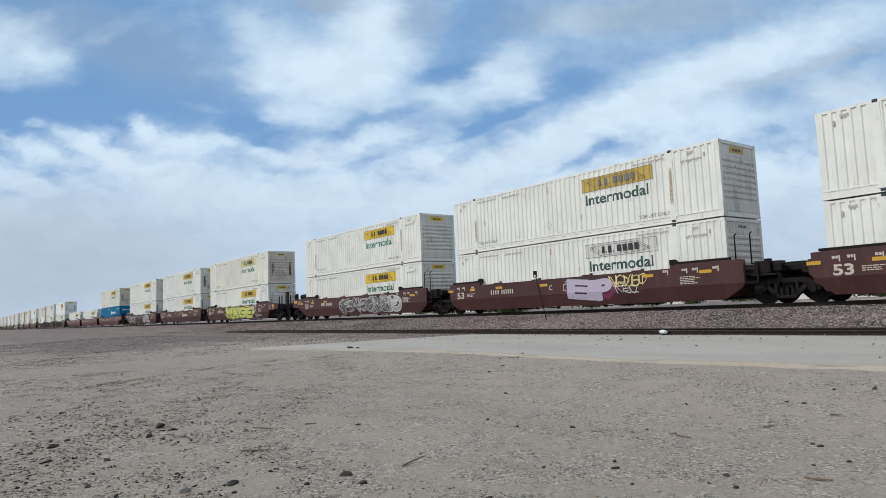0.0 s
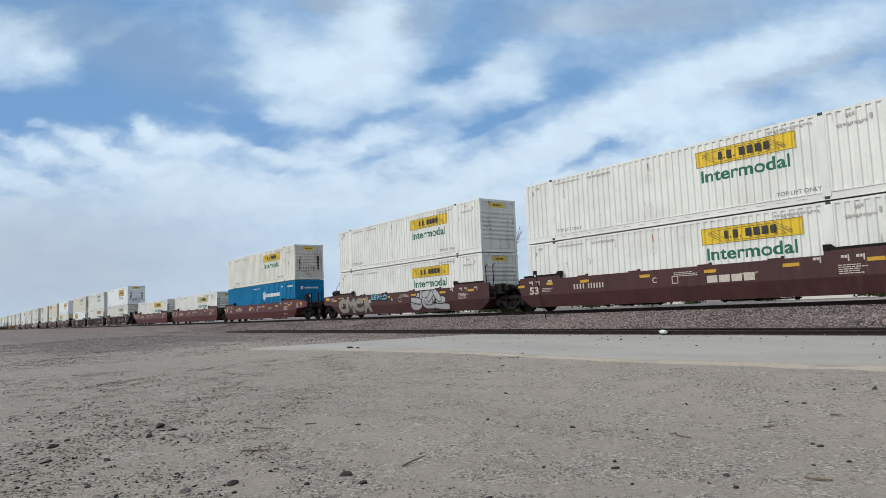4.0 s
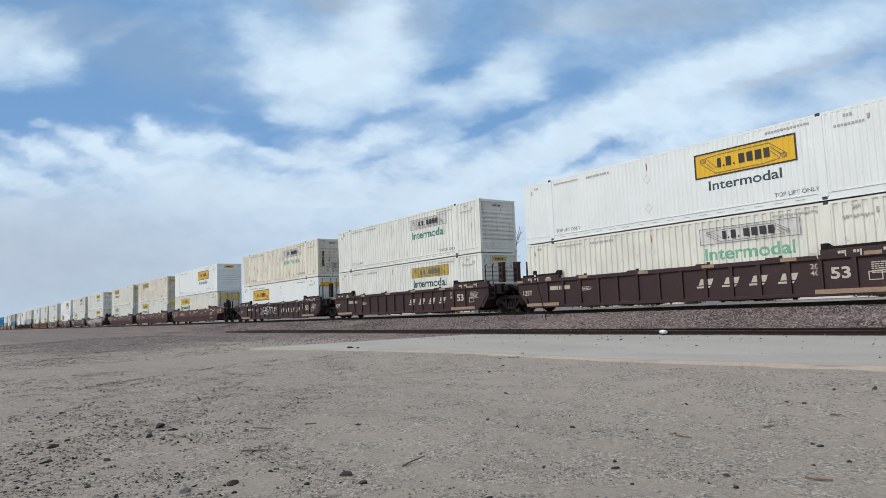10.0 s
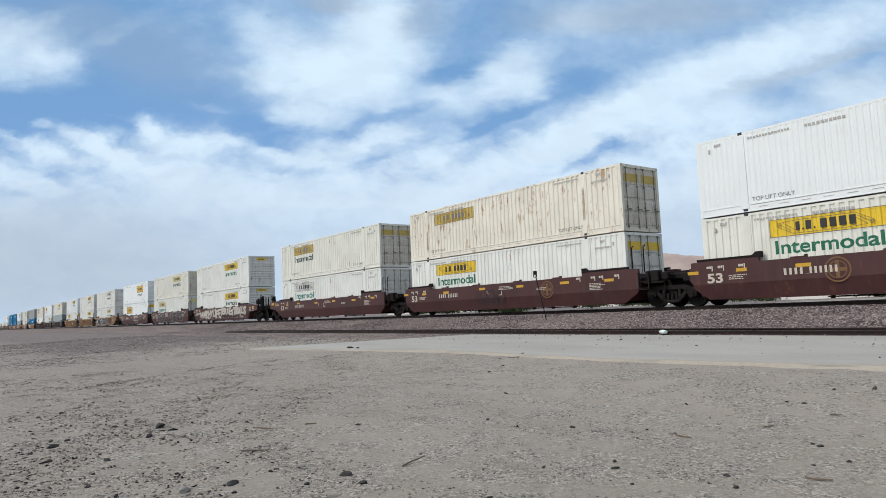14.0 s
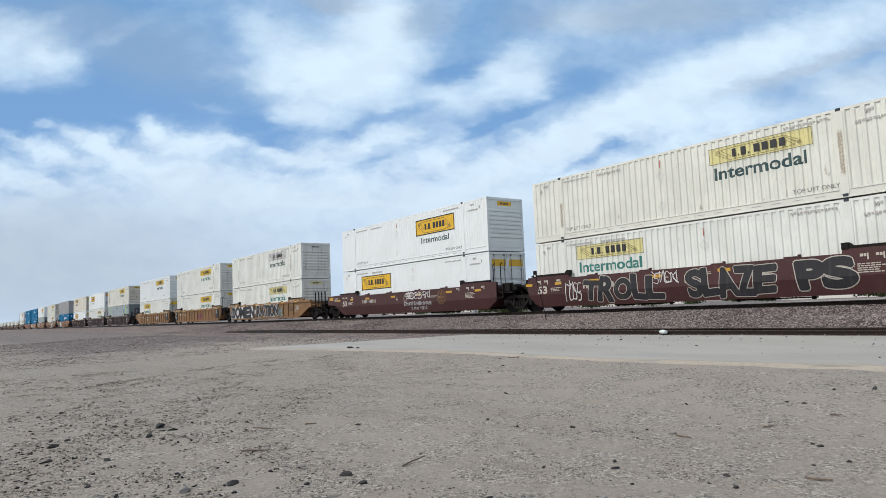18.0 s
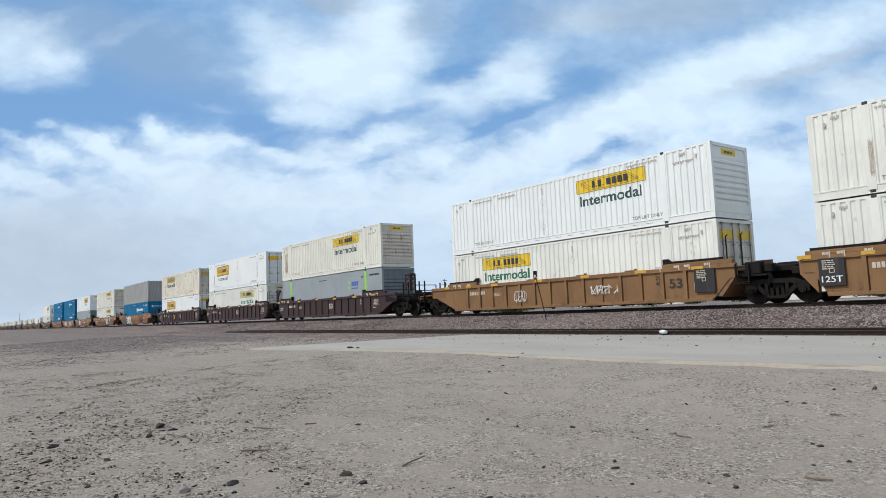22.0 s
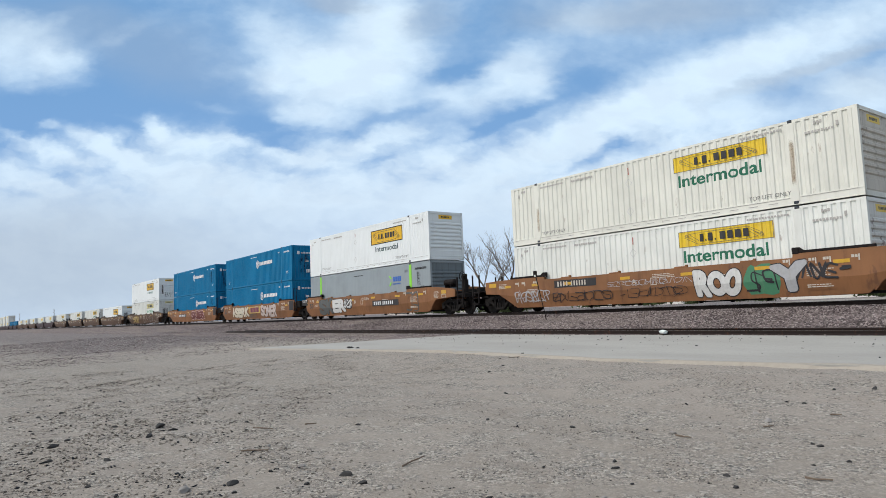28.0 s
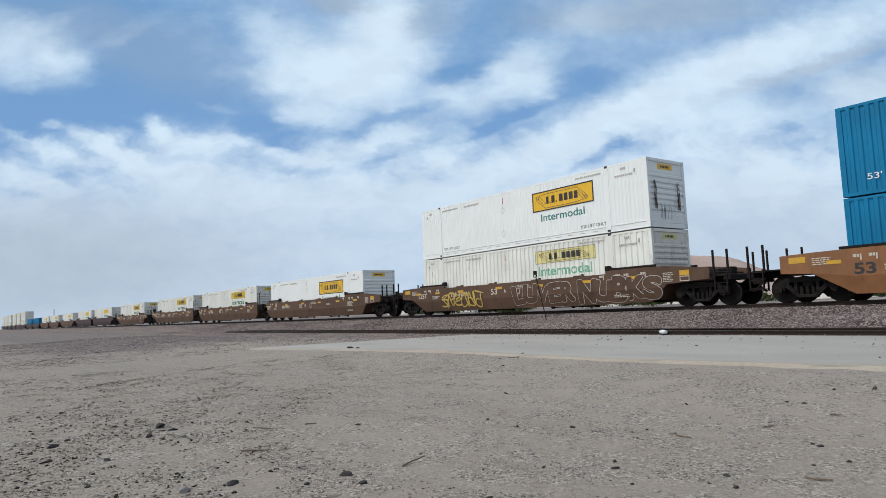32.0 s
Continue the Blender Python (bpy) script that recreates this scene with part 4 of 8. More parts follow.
    blue = n.math("ADD", blue, total([
        patch(8.1, 3.2, 0.4, 0.1, -10, 0.3), patch(3.0, 0.5, 1.6, 0.7, 0, 0.3), patch(1.6, 0.1, 1.6, 0.4, 0, 0.3), patch(0.95, 3.1, 0.36, 0.09, 20, 0.35), patch(2.15, 3.38, 0.3, 0.07, 16, 0.25), patch(0.15, 3.35, 0.4, 0.1, 10, 0.3), patch(5.1, 3.0, 0.5, 0.06, 0, 0.25), patch(6.6, 2.85, 0.4, 0.07, -12, 0.3)]))
    shade = total([
        patch(5.85, 0.05, 0.6, 0.2, 5, 0.75), patch(7.5, 0.35, 0.6, 0.4, 0, 0.45), patch(11.6, 0.25, 2.0, 0.36, -4, 0.7), patch(14.6, 1.12, 1.5, 0.11, -16, 0.6), patch(13.2, 1.6, 0.9, 0.12, -10, 0.3),
        patch(9.4, 0.2, 0.8, 0.4, -20, 0.3), patch(12.9, 4.4, 4.0, 1.0, 0, 0.3), patch(0.3, 4.7, 4.4, 1.2, 0, 0.8), patch(2.6, 0.9, 1.6, 0.7, 20, 0.4), patch(0.6, 0.3, 1.4, 0.5, 0, 0.25), patch(15.2, 1.5, 0.8, 0.3, 0, 0.3)])
    haze = n.math("ADD", n.band(py, 2.1, 3.9, 0.0, 0.8), n.band(py, -0.6, -4.0, 0.0, 0.5))
    fine = n.noise(n.stretch(bent, 0.8, 1.4, 1.0), 1.5, 5, 0.5)
    dens = n.math("ADD", n.math("SUBTRACT", n.math("ADD", white, haze), blue), n.math("MULTIPLY", n.math("SUBTRACT", fine, 0.5), 0.62))
    dens = n.math("ADD", dens, n.math("MULTIPLY", n.math("SUBTRACT", n.noise(n.stretch(flat, 1.0, 1.5, 1.0), 5.0, 3, 0.5), 0.5), 0.2))
    flakes = n.math("SUBTRACT", n.noise(n.stretch(bent, 1.0, 1.7, 1.0), 1.9, 4, 0.5), 0.52)
    dens = n.math("ADD", dens, n.math("MULTIPLY", flakes, n.math("MULTIPLY", n.band(py, 1.9, 2.5, 0.0, 1.5), n.band(py, 4.0, 3.0))))
    cover = n.band(dens, -0.62, 1.2)
    zenith = n.mix(n.band(py, 0.0, 3.6), col(0.165, 0.345, 0.620), col(0.205, 0.385, 0.680))
    tops = n.mix(n.band(py, 1.8, 4.8), col(0.690, 0.853, 1.0), col(0.620, 0.748, 0.885))
    tops = n.mix(n.math("MULTIPLY", n.band(fine, 0.62, 0.35), 0.22), tops, col(0.52, 0.62, 0.75))
    c = n.mix(cover, zenith, tops)
    c = n.mix(n.math("MULTIPLY", shade, 0.7, True), c, col(0.40, 0.475, 0.57))
    glow = n.add("Emission")
    n.put(glow, Color=c, Strength=1.0)
    clear = n.add("BsdfTransparent")
    join = n.add("MixShader")
    n.set(join.inputs[0], n.band(ahead, 0.5, 0.7))
    n.set(join.inputs[1], clear.outputs[0])
    n.set(join.inputs[2], glow.outputs[0])
    n.set(out.inputs["Surface"], join.outputs[0])
    return m


def build_sky():
    verts, faces = [AHEAD * 4600], []
    rings, spokes = 24, 64
    for i in range(1, rings + 1):
        t = radians(62) * i / rings
        for k in range(spokes):
            p = 2 * math.pi * k / spokes
            verts.append((AHEAD * math.cos(t) + (RIGHT * math.cos(p) + UP * math.sin(p)) * math.sin(t)) * 4600)
    for k in range(spokes):
        faces.append((0, 1 + (k + 1) % spokes, 1 + k))
        for i in range(rings - 1):
            a, b = 1 + i * spokes, 1 + (i + 1) * spokes
            faces.append((a + k, a + (k + 1) % spokes, b + (k + 1) % spokes, b + k))
    me = raw_mesh("backdrop_sky", [tuple(v) for v in verts], faces, sky_material())
    me.shade_smooth()
    ob = tagged(new("backdrop_sky", me), "blue sky with drifting white clouds", "sky", kind="structure")
    ob.location = EYE
    return ob


# ---- freight containers ----
# Container space: x = 0 at the leading end, the other end at -LONG; y = 0 in the middle; z = 0 at the base. The side seen faces -y.
LONG, WIDE, HIGH = 16.15, 2.59, 2.90
POSTS = (-2.12, -14.37)


def wave(x, pitch, depth):
    """Depth of the corrugation at x, 0 on the outer crests."""
    f = (x / pitch) % 1.0
    if f < 0.38:
        return 0.0
    if f < 0.5:
        return depth * (f - 0.38) / 0.12
    if f < 0.88:
        return depth
    return depth * (1.0 - f) / 0.12


def wave_stations(x0, x1, pitch):
    out = [x0]
    k = math.floor(x0 / pitch)
    while k * pitch < x1:
        for f in (0.0, 0.38, 0.5, 0.88):
            x = (k + f) * pitch
            if x0 + 1e-4 < x < x1 - 1e-4:
                out.append(x)
        k += 1
    return out + [x1]


def corrugated(x0, x1, z0, z1, pitch, depth, y, side, mat, lift=0.0):
    """An upright corrugated sheet whose crests lie at y."""
    xs = wave_stations(x0, x1, pitch)
    verts, faces = [], []
    for x in xs:
        yy = y - side * (wave(x, pitch, depth) - lift)
        verts += [(x, yy, z0), (x, yy, z1)]
    for i in range(len(xs) - 1):
        a = 2 * i
        faces.append((a, a + 2, a + 3, a + 1) if side < 0 else (a, a + 1, a + 3, a + 2))
    return raw_mesh("sheet", verts, faces, mat)


def container_frame(mat, style):
    bm = bmesh.new()
    w = WIDE / 2
    for s in (-1, 1):
        if style in ("ribbed", "sheet"):
            # deep bottom rail: a smooth band with a lip along its top
            box(bm, -LONG, 0, s * w - s * 0.08, s * w - s * 0.006, 0.0, 0.27)
            box(bm, -LONG, 0, s * w - s * 0.08, s * w + s * 0.008, 0.25, 0.285)
            box(bm, -LONG, 0, s * w - s * 0.08, s * w + s * 0.004, 0.0, 0.035)
        else:
            box(bm, -LONG, 0, s * w - s * 0.08, s * w, 0.0, 0.11)
        box(bm, -LONG, 0, s * w - s * 0.07, s * w, HIGH - 0.09, HIGH - 0.005)  # top rail
        for x in (-LONG, 0.0):
            box(bm, x, x + (0.16 if x else -0.16), s * w - s * 0.14, s * w - s * 0.001, 0.0, HIGH)
    for x in (-LONG, 0.0):
        dx = 0.12 if x else -0.12
        box(bm, x, x + dx, -w, w, 0.0, 0.16)
        box(bm, x, x + dx, -w, w, HIGH - 0.13, HIGH - 0.003)
    return finish("frame", bm, mat)


def lift_post(mat):
    bm = bmesh.new()
    box(bm, -0.13, 0.13, -0.012, 0.06, 0.11, HIGH - 0.09, 0.006)
    return finish("lift_post", bm, mat)


def lift_casting():
    bm = bmesh.new()
    box(bm, -0.08, 0.08, -0.014, 0.14, -0.1, 0.01, 0.012)
    box(bm, -0.045, 0.045, -0.02, -0.013, -0.075, -0.025)
    return finish("lift_casting", bm, M["casting"])


def corner_casting():
    bm = bmesh.new()
    box(bm, -0.09, 0.09, -0.082, 0.082, -0.06, 0.06, 0.01)
    return finish("corner_casting", bm, M["dark"])


def finish_roof(mat):
    verts, faces = [], []
    xs = wave_stations(-LONG + 0.1, -0.1, 0.42)
    w = WIDE / 2 - 0.06
    for x in xs:
        z = HIGH - 0.012 - 0.5 * wave(x, 0.42, 0.04)
        verts += [(x, -w, z), (x, w, z)]
    for i in range(len(xs) - 1):
        faces.append((2 * i, 2 * i + 2, 2 * i + 3, 2 * i + 1))
    return raw_mesh("roof", verts, faces, mat)


def front_wall(mat):
    """The closed end: one sheet pressed into horizontal ribs. Faces +x at x = 0."""
    w = WIDE / 2 - 0.13
    line = [(-0.05, 0.14), (-0.05, 0.2), (-0.028, 0.22), (-0.028, 0.56), (-0.05, 0.58)]
    for i in range(7):
        z = 0.70 + i * 0.235
        line += [(-0.062, z), (-0.012, z + 0.04), (-0.012, z + 0.12), (-0.062, z + 0.165)]
    line += [(-0.05, 2.36), (-0.05, HIGH - 0.12)]
    verts = [(x, y, z) for x, z in line for y in (-w, w)]
    faces = [(2 * i, 2 * i + 1, 2 * i + 3, 2 * i + 2) for i in range(len(line) - 1)]
    return raw_mesh("front_wall", verts, faces, mat)


def door_leaf(mat):
    """One of two door leaves, 1.2 m wide, pressed into four fields; faces +x at x = 0, its middle at y = 0."""
    line = [(-0.06, 0.14)]
    for z in (0.28, 0.86, 1.44, 2.02):
        line += [(-0.06, z), (-0.02, z + 0.04), (-0.02, z + 0.44), (-0.06, z + 0.48)]
    line += [(-0.06, HIGH - 0.13)]
    across = (-0.6, -0.54, -0.5, -0.05, 0.0, 0.05, 0.5, 0.54, 0.6)
    verts = [(-0.06 if abs(y) in (0.6, 0.54, 0.0) else x, y, z) for x, z in line for y in across]
    k = len(across)
    faces = [(i * k + j, i * k + j + 1, (i + 1) * k + j + 1, (i + 1) * k + j) for i in range(len(line) - 1) for j in range(k - 1)]
    return raw_mesh("door", verts, faces, mat)


def lock_rod():
    bm = bmesh.new()
    rod(bm, (0.0, 0, 0.1), (0.0, 0, HIGH - 0.12), 0.018, 6)
    for z in (0.16, 1.0, 1.9, HIGH - 0.2):
        box(bm, -0.03, 0.025, -0.035, 0.035, z, z + 0.07)
    box(bm, -0.01, 0.03, -0.02, 0.24, 0.92, 0.97)
    return finish("lock_rod", bm, M["ink_grey"])


def ridged_wall(mat):
    """A closed end pressed into upright waves."""
    verts, faces = [], []
    ys = wave_stations(-WIDE / 2 + 0.13, WIDE / 2 - 0.13, 0.27)
    for y in ys:
        x = -0.015 - wave(y, 0.27, 0.05)
        verts += [(x, y, 0.15), (x, y, HIGH - 0.12)]
    for i in range(len(ys) - 1):
        faces.append((2 * i, 2 * i + 2, 2 * i + 3, 2 * i + 1))
    return raw_mesh("end_wall", verts, faces, mat)


LETTERS = [(0.15, 1.0), (0.05, 0.22), (0.2, 1.0), (0.05, 0.22), (0.03, 0.0), (0.23, 1.0), (0.23, 1.0), (0.24, 1.0), (0.22, 1.0)]


def block_row(width, height, mat, key):
    """A row of plain blocks as wide and high as the lettering they stand for."""
    total = sum(w for w, h in LETTERS) + 0.065 * (len(LETTERS) - 1)
    k = width / total

    def build():
        bm = bmesh.new()
        x = 0.0
        for i, (w, h) in enumerate(LETTERS):
            w *= k
            if h > 0:
                box(bm, x, x + w * (1.0 if h < 0.5 else 0.92), -0.004, 0.0, 0.0, h * height)
            x += w + 0.065 * k
        return finish("blocks", bm, mat)
    return cached(("blocks", round(width, 2), round(height, 2), mat.name), build)


BANNER = ((0.27, 0.84, 0.76, 0.84), (0.22, 0.13, 0.70, 0.13), (0.07, 0.60, 0.22, 0.13), (0.13, 0.77, 0.235, 0.33), (0.12, 0.79, 0.27, 0.84), (0.76, 0.84, 0.90, 0.38),
          (0.74, 0.66, 0.85, 0.20), (0.70, 0.13, 0.85, 0.20), (0.10, 0.69, 0.20, 0.30), (0.79, 0.62, 0.88, 0.30), (0.77, 0.70, 0.86, 0.34))


def scroll_mesh(w, h, mat):
    """The thin drawn outline of a ribbon with rolled ends, behind the lettering of a sign."""
    def build():
        bm = bmesh.new()
        t = 0.013 * h
        for u0, v0, u1, v1 in BANNER:
            d = Vector((u1 * w - u0 * w, v1 * h - v0 * h)).normalized()
            e = Vector((-d.y, d.x)) * t
            p, q = Vector((u0 * w, v0 * h)), Vector((u1 * w, v1 * h))
            prism(bm, [tuple(p - e), tuple(q - e), tuple(q + e), tuple(p + e)], -0.003, 0.0)
        for cu, cv in ((0.095, 0.70), (0.885, 0.29)):
            for r in (0.10, 0.055):
                for k in range(10):
                    # rolled ends: thin rings
                    a0, a1 = 2 * math.pi * k / 10, 2 * math.pi * (k + 1) / 10
                    prism(bm, [(cu * w + r * h * e * 1.3 * math.cos(g), cv * h + r * h * e * math.sin(g)) for g, e in ((a0, 1.0), (a1, 1.0), (a1, 0.75), (a0, 0.75))], -0.003, 0.0)
        return finish("scroll", bm, mat)
    return cached(("scroll", round(w, 2), round(h, 2), mat.name), build)


def frame_mesh(w, h, t, mat):
    def build():
        bm = bmesh.new()
        box(bm, 0, w, -0.004, 0, 0, t)
        box(bm, 0, w, -0.004, 0, h - t, h)
        box(bm, 0, t, -0.004, 0, t, h - t)
        box(bm, w - t, w, -0.004, 0, t, h - t)
        return finish("border", bm, mat)
    return cached(("border", round(w, 2), round(h, 2), t, mat.name), build)


def sign(parent, x0, x1, z0, z1, colour, pitch, depth, bordered):
    y = -WIDE / 2
    plate = part("sign", cached(("sign", x0, x1, z0, z1, colour, pitch), lambda: corrugated(x0, x1, z0, z1, pitch, depth, y, -1, M[colour], 0.003)), parent,
                 {"sign_yellow": "yellow painted sign", "sign_gold": "faded gold painted sign", "sign_pale": "bleached pale yellow sign", "sign_white": "bleached white sign", "sign_orange": "deep yellow sign with a black border"}[colour])
    w, h = x1 - x0, z1 - z0
    ink = M["ink"] if colour != "sign_gold" else M["ink_grey"]
    at = Matrix.Translation
    bt = 0.055 if bordered else 0.018
    part("border", frame_mesh(w, h, bt, M["ink"] if bordered else M["ink_grey"]), plate, "", at((x0, y - 0.005, z0)))
    part("lettering", block_row(w * 0.52, h * (0.36 if bordered else 0.48), ink, "s"), plate, "black block lettering", at((x0 + w * 0.245, y - 0.007, z0 + h * (0.33 if bordered else 0.27))))
    faint = M["scroll_ink"]
    part("scroll", scroll_mesh(w, h, faint), plate, "", at((x0, y - 0.006, z0)))
    return plate


def diamond_mesh(r, mat):
    def build():
        bm = bmesh.new()
        for s, t in ((1.0, 0.82),):
            o = [(0, -r), (r * 0.85, 0), (0, r), (-r * 0.85, 0)]
            i = [(x * t, z * t) for x, z in o]
            for k in range(4):
                a, b, c, d = o[k], o[(k + 1) % 4], i[(k + 1) % 4], i[k]
                prism(bm, [a, b, c, d], -0.004, 0.0)
        return finish("placard_holder", bm, mat)
    return cached(("diamond", r, mat.name), build)


def small_row(key, n, w, h, mat, seed=0):
    """A line of small unread writing as plain bars."""
    rnd = random.Random(seed * 31 + n)
    sizes = [(w / n * rnd.uniform(0.6, 0.78), h * rnd.uniform(0.72, 0.85)) for _ in range(n)]
    return bars_mesh((key, n, round(w, 2), round(h, 2), seed), sizes, mat, 0.42)


def container(style, facing, colour, sign_colour="", words="", far=False):
    """style: ribbed (deep corrugation), sheet (shallow), blue, freight_grey, silver. facing: wall, door, ridged."""
    pitch, depth = {"ribbed": (0.292, 0.036), "sheet": (0.20, 0.010), "blue": (0.278, 0.036), "logo_grey": (0.19, 0.0025), "silver": (0.278, 0.036)}[style]
    paint = M[colour]
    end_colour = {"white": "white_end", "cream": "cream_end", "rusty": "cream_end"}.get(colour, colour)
    tone = {"white": "off-white", "clean": "clean white", "cream": "yellowed cream-white", "rusty": "rust-streaked cream-white", "blue": "bright blue", "grey": "blue-grey", "silver": "plain grey"}[colour]
    kind = "finely ribbed" if style in ("sheet", "logo_grey") else "corrugated"
    mark = {"": "", "sign_yellow": " with yellow sign", "sign_gold": " with faded gold sign", "sign_pale": " with bleached yellow sign", "sign_white": " with bleached white sign", "sign_orange": " with bordered yellow sign"}[sign_colour]
    extra = {"blue": " with white hexagon mark", "logo_grey": " with lime green stripes", "silver": ""}.get(style, mark)
    end = ", doors leading" if facing == "door" else ""
    c = tagged(new("shipping_container"), f"{tone} {kind} container{extra}{end}", "shipping container", "containers on the train")
    w, at = WIDE / 2, Matrix.Translation
    part("frame", cached(("frame", colour, style in ("ribbed", "sheet")), lambda: container_frame(paint, style)), c)
    foot = 0.27 if style in ("ribbed", "sheet") else 0.1
    part("side_panel", cached(("side", style, colour), lambda: corrugated(-LONG + 0.15, -0.15, foot, HIGH - 0.085, pitch, depth, -w, -1, paint)), c)
    part("side_panel", cached(("side2", style, colour), lambda: corrugated(-LONG + 0.15, -0.15, foot, HIGH - 0.085, pitch, depth, w, 1, paint)), c)
    part("roof", cached(("roof", colour), lambda: finish_roof(paint)), c)
    flip = at((-LONG, 0, 0)) @ Matrix.Rotation(math.pi, 4, "Z")

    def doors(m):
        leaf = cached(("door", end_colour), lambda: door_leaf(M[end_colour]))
        for y in (-0.605, 0.605):
            d = part("door", leaf, c, "", m @ at((0, y, 0)))
            if not far:
                for k in (-0.36, 0.36):
                    part("lock_rod", cached("lock_rod", lock_rod), d, "", at((0.012, k, 0)))
                if sign_colour:
                    part("door_placard", cached(("door_placard", sign_colour), lambda: placard(1.0, 0.36, sign_colour)), d, "", at((0.0, -0.5, 2.14)))

    def placard(pw, ph, sc):
        bm = bmesh.new()
        box(bm, -0.016, -0.01, 0, pw, 0, ph)
        return finish("placard", bm, M[sc])

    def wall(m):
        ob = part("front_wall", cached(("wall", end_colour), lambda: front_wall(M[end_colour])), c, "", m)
        if not far and sign_colour:
            pl = part("end_placard", cached(("end_placard", sign_colour), lambda: placard(1.0, 0.24, sign_colour)), c, "small yellow end placard" if sign_colour in ("sign_yellow", "sign_orange") else "small faded end placard", m @ at((-0.036, -0.5, 2.47)))
            part("lettering", cached("end_letters", end_letters), pl)

    def end_letters():
        bm = bmesh.new()
        for i in range(6):
            box(bm, -0.012, -0.008, 0.2 + 0.1 * i, 0.27 + 0.1 * i, 0.07, 0.17)
        return finish("end_letters", bm, M["ink"])

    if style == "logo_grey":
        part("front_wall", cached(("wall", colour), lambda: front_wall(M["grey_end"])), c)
        doors(flip)
    elif style in ("blue", "silver"):
        part("end_wall", cached(("ridged", colour), lambda: ridged_wall(paint)), c)
        doors(flip)
    elif facing == "door":
        doors(Matrix.Identity(4))
        wall(flip)
    else:
        wall(Matrix.Identity(4))
        doors(flip)
    # lifting posts and castings
    post_paint = M["lime"] if style == "logo_grey" else paint
    for x in POSTS:
        part("lift_post", cached(("lift_post", post_paint.name), lambda: lift_post(post_paint)), c, "lime green stripe" if style == "logo_grey" else "", at((x, -w - 0.002, 0)))
        part("lift_casting", cached("lift_casting", lift_casting), c, "", at((x, -w, HIGH)))
        if not far:
            part("lift_casting", cached("lift_casting", lift_casting), c, "", at((x, -w, 0.125)))
            part("lift_casting", cached("lift_casting", lift_casting), c, "", at((x, w, HIGH)) @ Matrix.Rotation(math.pi, 4, "Z"))
            part("lift_post", cached(("lift_post", post_paint.name), lambda: lift_post(post_paint)), c, "", at((x, w + 0.002, 0)) @ Matrix.Rotation(math.pi, 4, "Z"))
    y = -w - 0.006
    rear = facing == "door"
    if style in ("ribbed", "sheet") and sign_colour:
        if style == "sheet":
            x0, x1, z0, z1 = (-6.71, -2.87, 1.50, 2.45) if not rear else (-13.5, -9.75, 1.50, 2.45)
        else:
            x0, x1, z0, z1 = (-6.71, -2.97, 1.93, 2.54) if not rear else (-13.57, -9.93, 1.92, 2.54)
        if far:
            part("sign", cached(("sign", x0, x1, z0, z1, sign_colour, pitch), lambda: corrugated(x0, x1, z0, z1, pitch, depth, -w, -1, M[sign_colour], 0.003)), c)
        else:
            sign(c, x0, x1, z0, z1, sign_colour, pitch, depth, sign_colour == "sign_orange")
        if words:
            if style == "sheet":
                part("lettering", pressed_text("Intermodal", 2.75, 0.36, M[words], 0.014, x0 + 0.53, pitch, depth), c, "green painted word", at((x0 + 0.53, -w - 0.004, 1.0)))
            else:
                part("lettering", pressed_text("Intermodal", 3.36, 0.47, M[words], 0.02, x0 + 0.15, pitch, depth), c, "green painted word", at((x0 + 0.15, -w - 0.004, 1.33)))
    if far:
        return c
    if style in ("ribbed", "sheet"):
        # small print, lifting notes and placard holders
        part("lettering", text_mesh("TOP LIFT ONLY", 1.5, 0.14, M["ink_grey"]), c, "", at((-3.75, y, 0.36)))
        part("lettering", text_mesh("TOP LIFT ONLY", 1.5, 0.14, M["ink_grey"]), c, "", at((-14.1, y, 0.36)))
        part("small_print", small_row("stack", 14, 1.6, 0.09, M["ink_faint"]), c, "", at((-3.9, y, 2.62)))
        part("small_print", small_row("stack", 14, 1.6, 0.09, M["ink_faint"]), c, "", at((-14.1, y, 2.60)))
        part("small_print", small_row("num", 10, 1.3, 0.12, M["ink_faint"], 2), c, "", at((-12.1, y, 2.56)))
        part("small_print", small_row("wtp", 3, 0.3, 0.13, M["ink_faint"], 3), c, "", at((-1.35, y, 2.58)))
        part("small_print", small_row("pin", 9, 0.95, 0.10, M["ink_faint"], 4), c, "", at((-1.65, y, 2.30)))
        part("small_print", small_row("wtp", 3, 0.3, 0.13, M["ink_faint"], 3), c, "", at((-15.4, y, 2.58)))
        for z in (0.75, 1.95):
            part("placard_holder", diamond_mesh(0.2, M["sign_white"]), c, "", at((-8.9 if not rear else -7.2, y, z)))
        part("mark", patch_mesh(0.035, 0.3, M["red_tick"]), c, "thin red tick", at((-8.9 if not rear else -7.2, y, 2.3)))
        part("seam", cached(("seam", colour), lambda: seam_mesh()), c)
        part("vent", cached("vent", vent_mesh), c, "", at((-0.62, y, 2.45)))
        part("vent", cached("vent", vent_mesh), c, "", at((-15.6, y, 2.45)))
    elif style == "blue":
        lx = -7.55 if random.random() < 0.5 else -6.6
        part("mark", cached("hexagon", hexagon_mesh), c, "white hexagon mark", at((lx, y, 1.88)))
        part("lettering", cached("brand_bars", lambda: bars_mesh("brand", [(0.24, 0.3), (0.24, 0.3), (0.06, 0.07), (0.27, 0.3), (0.27, 0.3), (0.24, 0.3), (0.07, 0.3), (0.26, 0.3), (0.24, 0.3), (0.27, 0.3), (0.27, 0.3)], M["logo_white"], 0.24)), c, "plain white blocks", at((lx + 0.47, y, 1.74)))
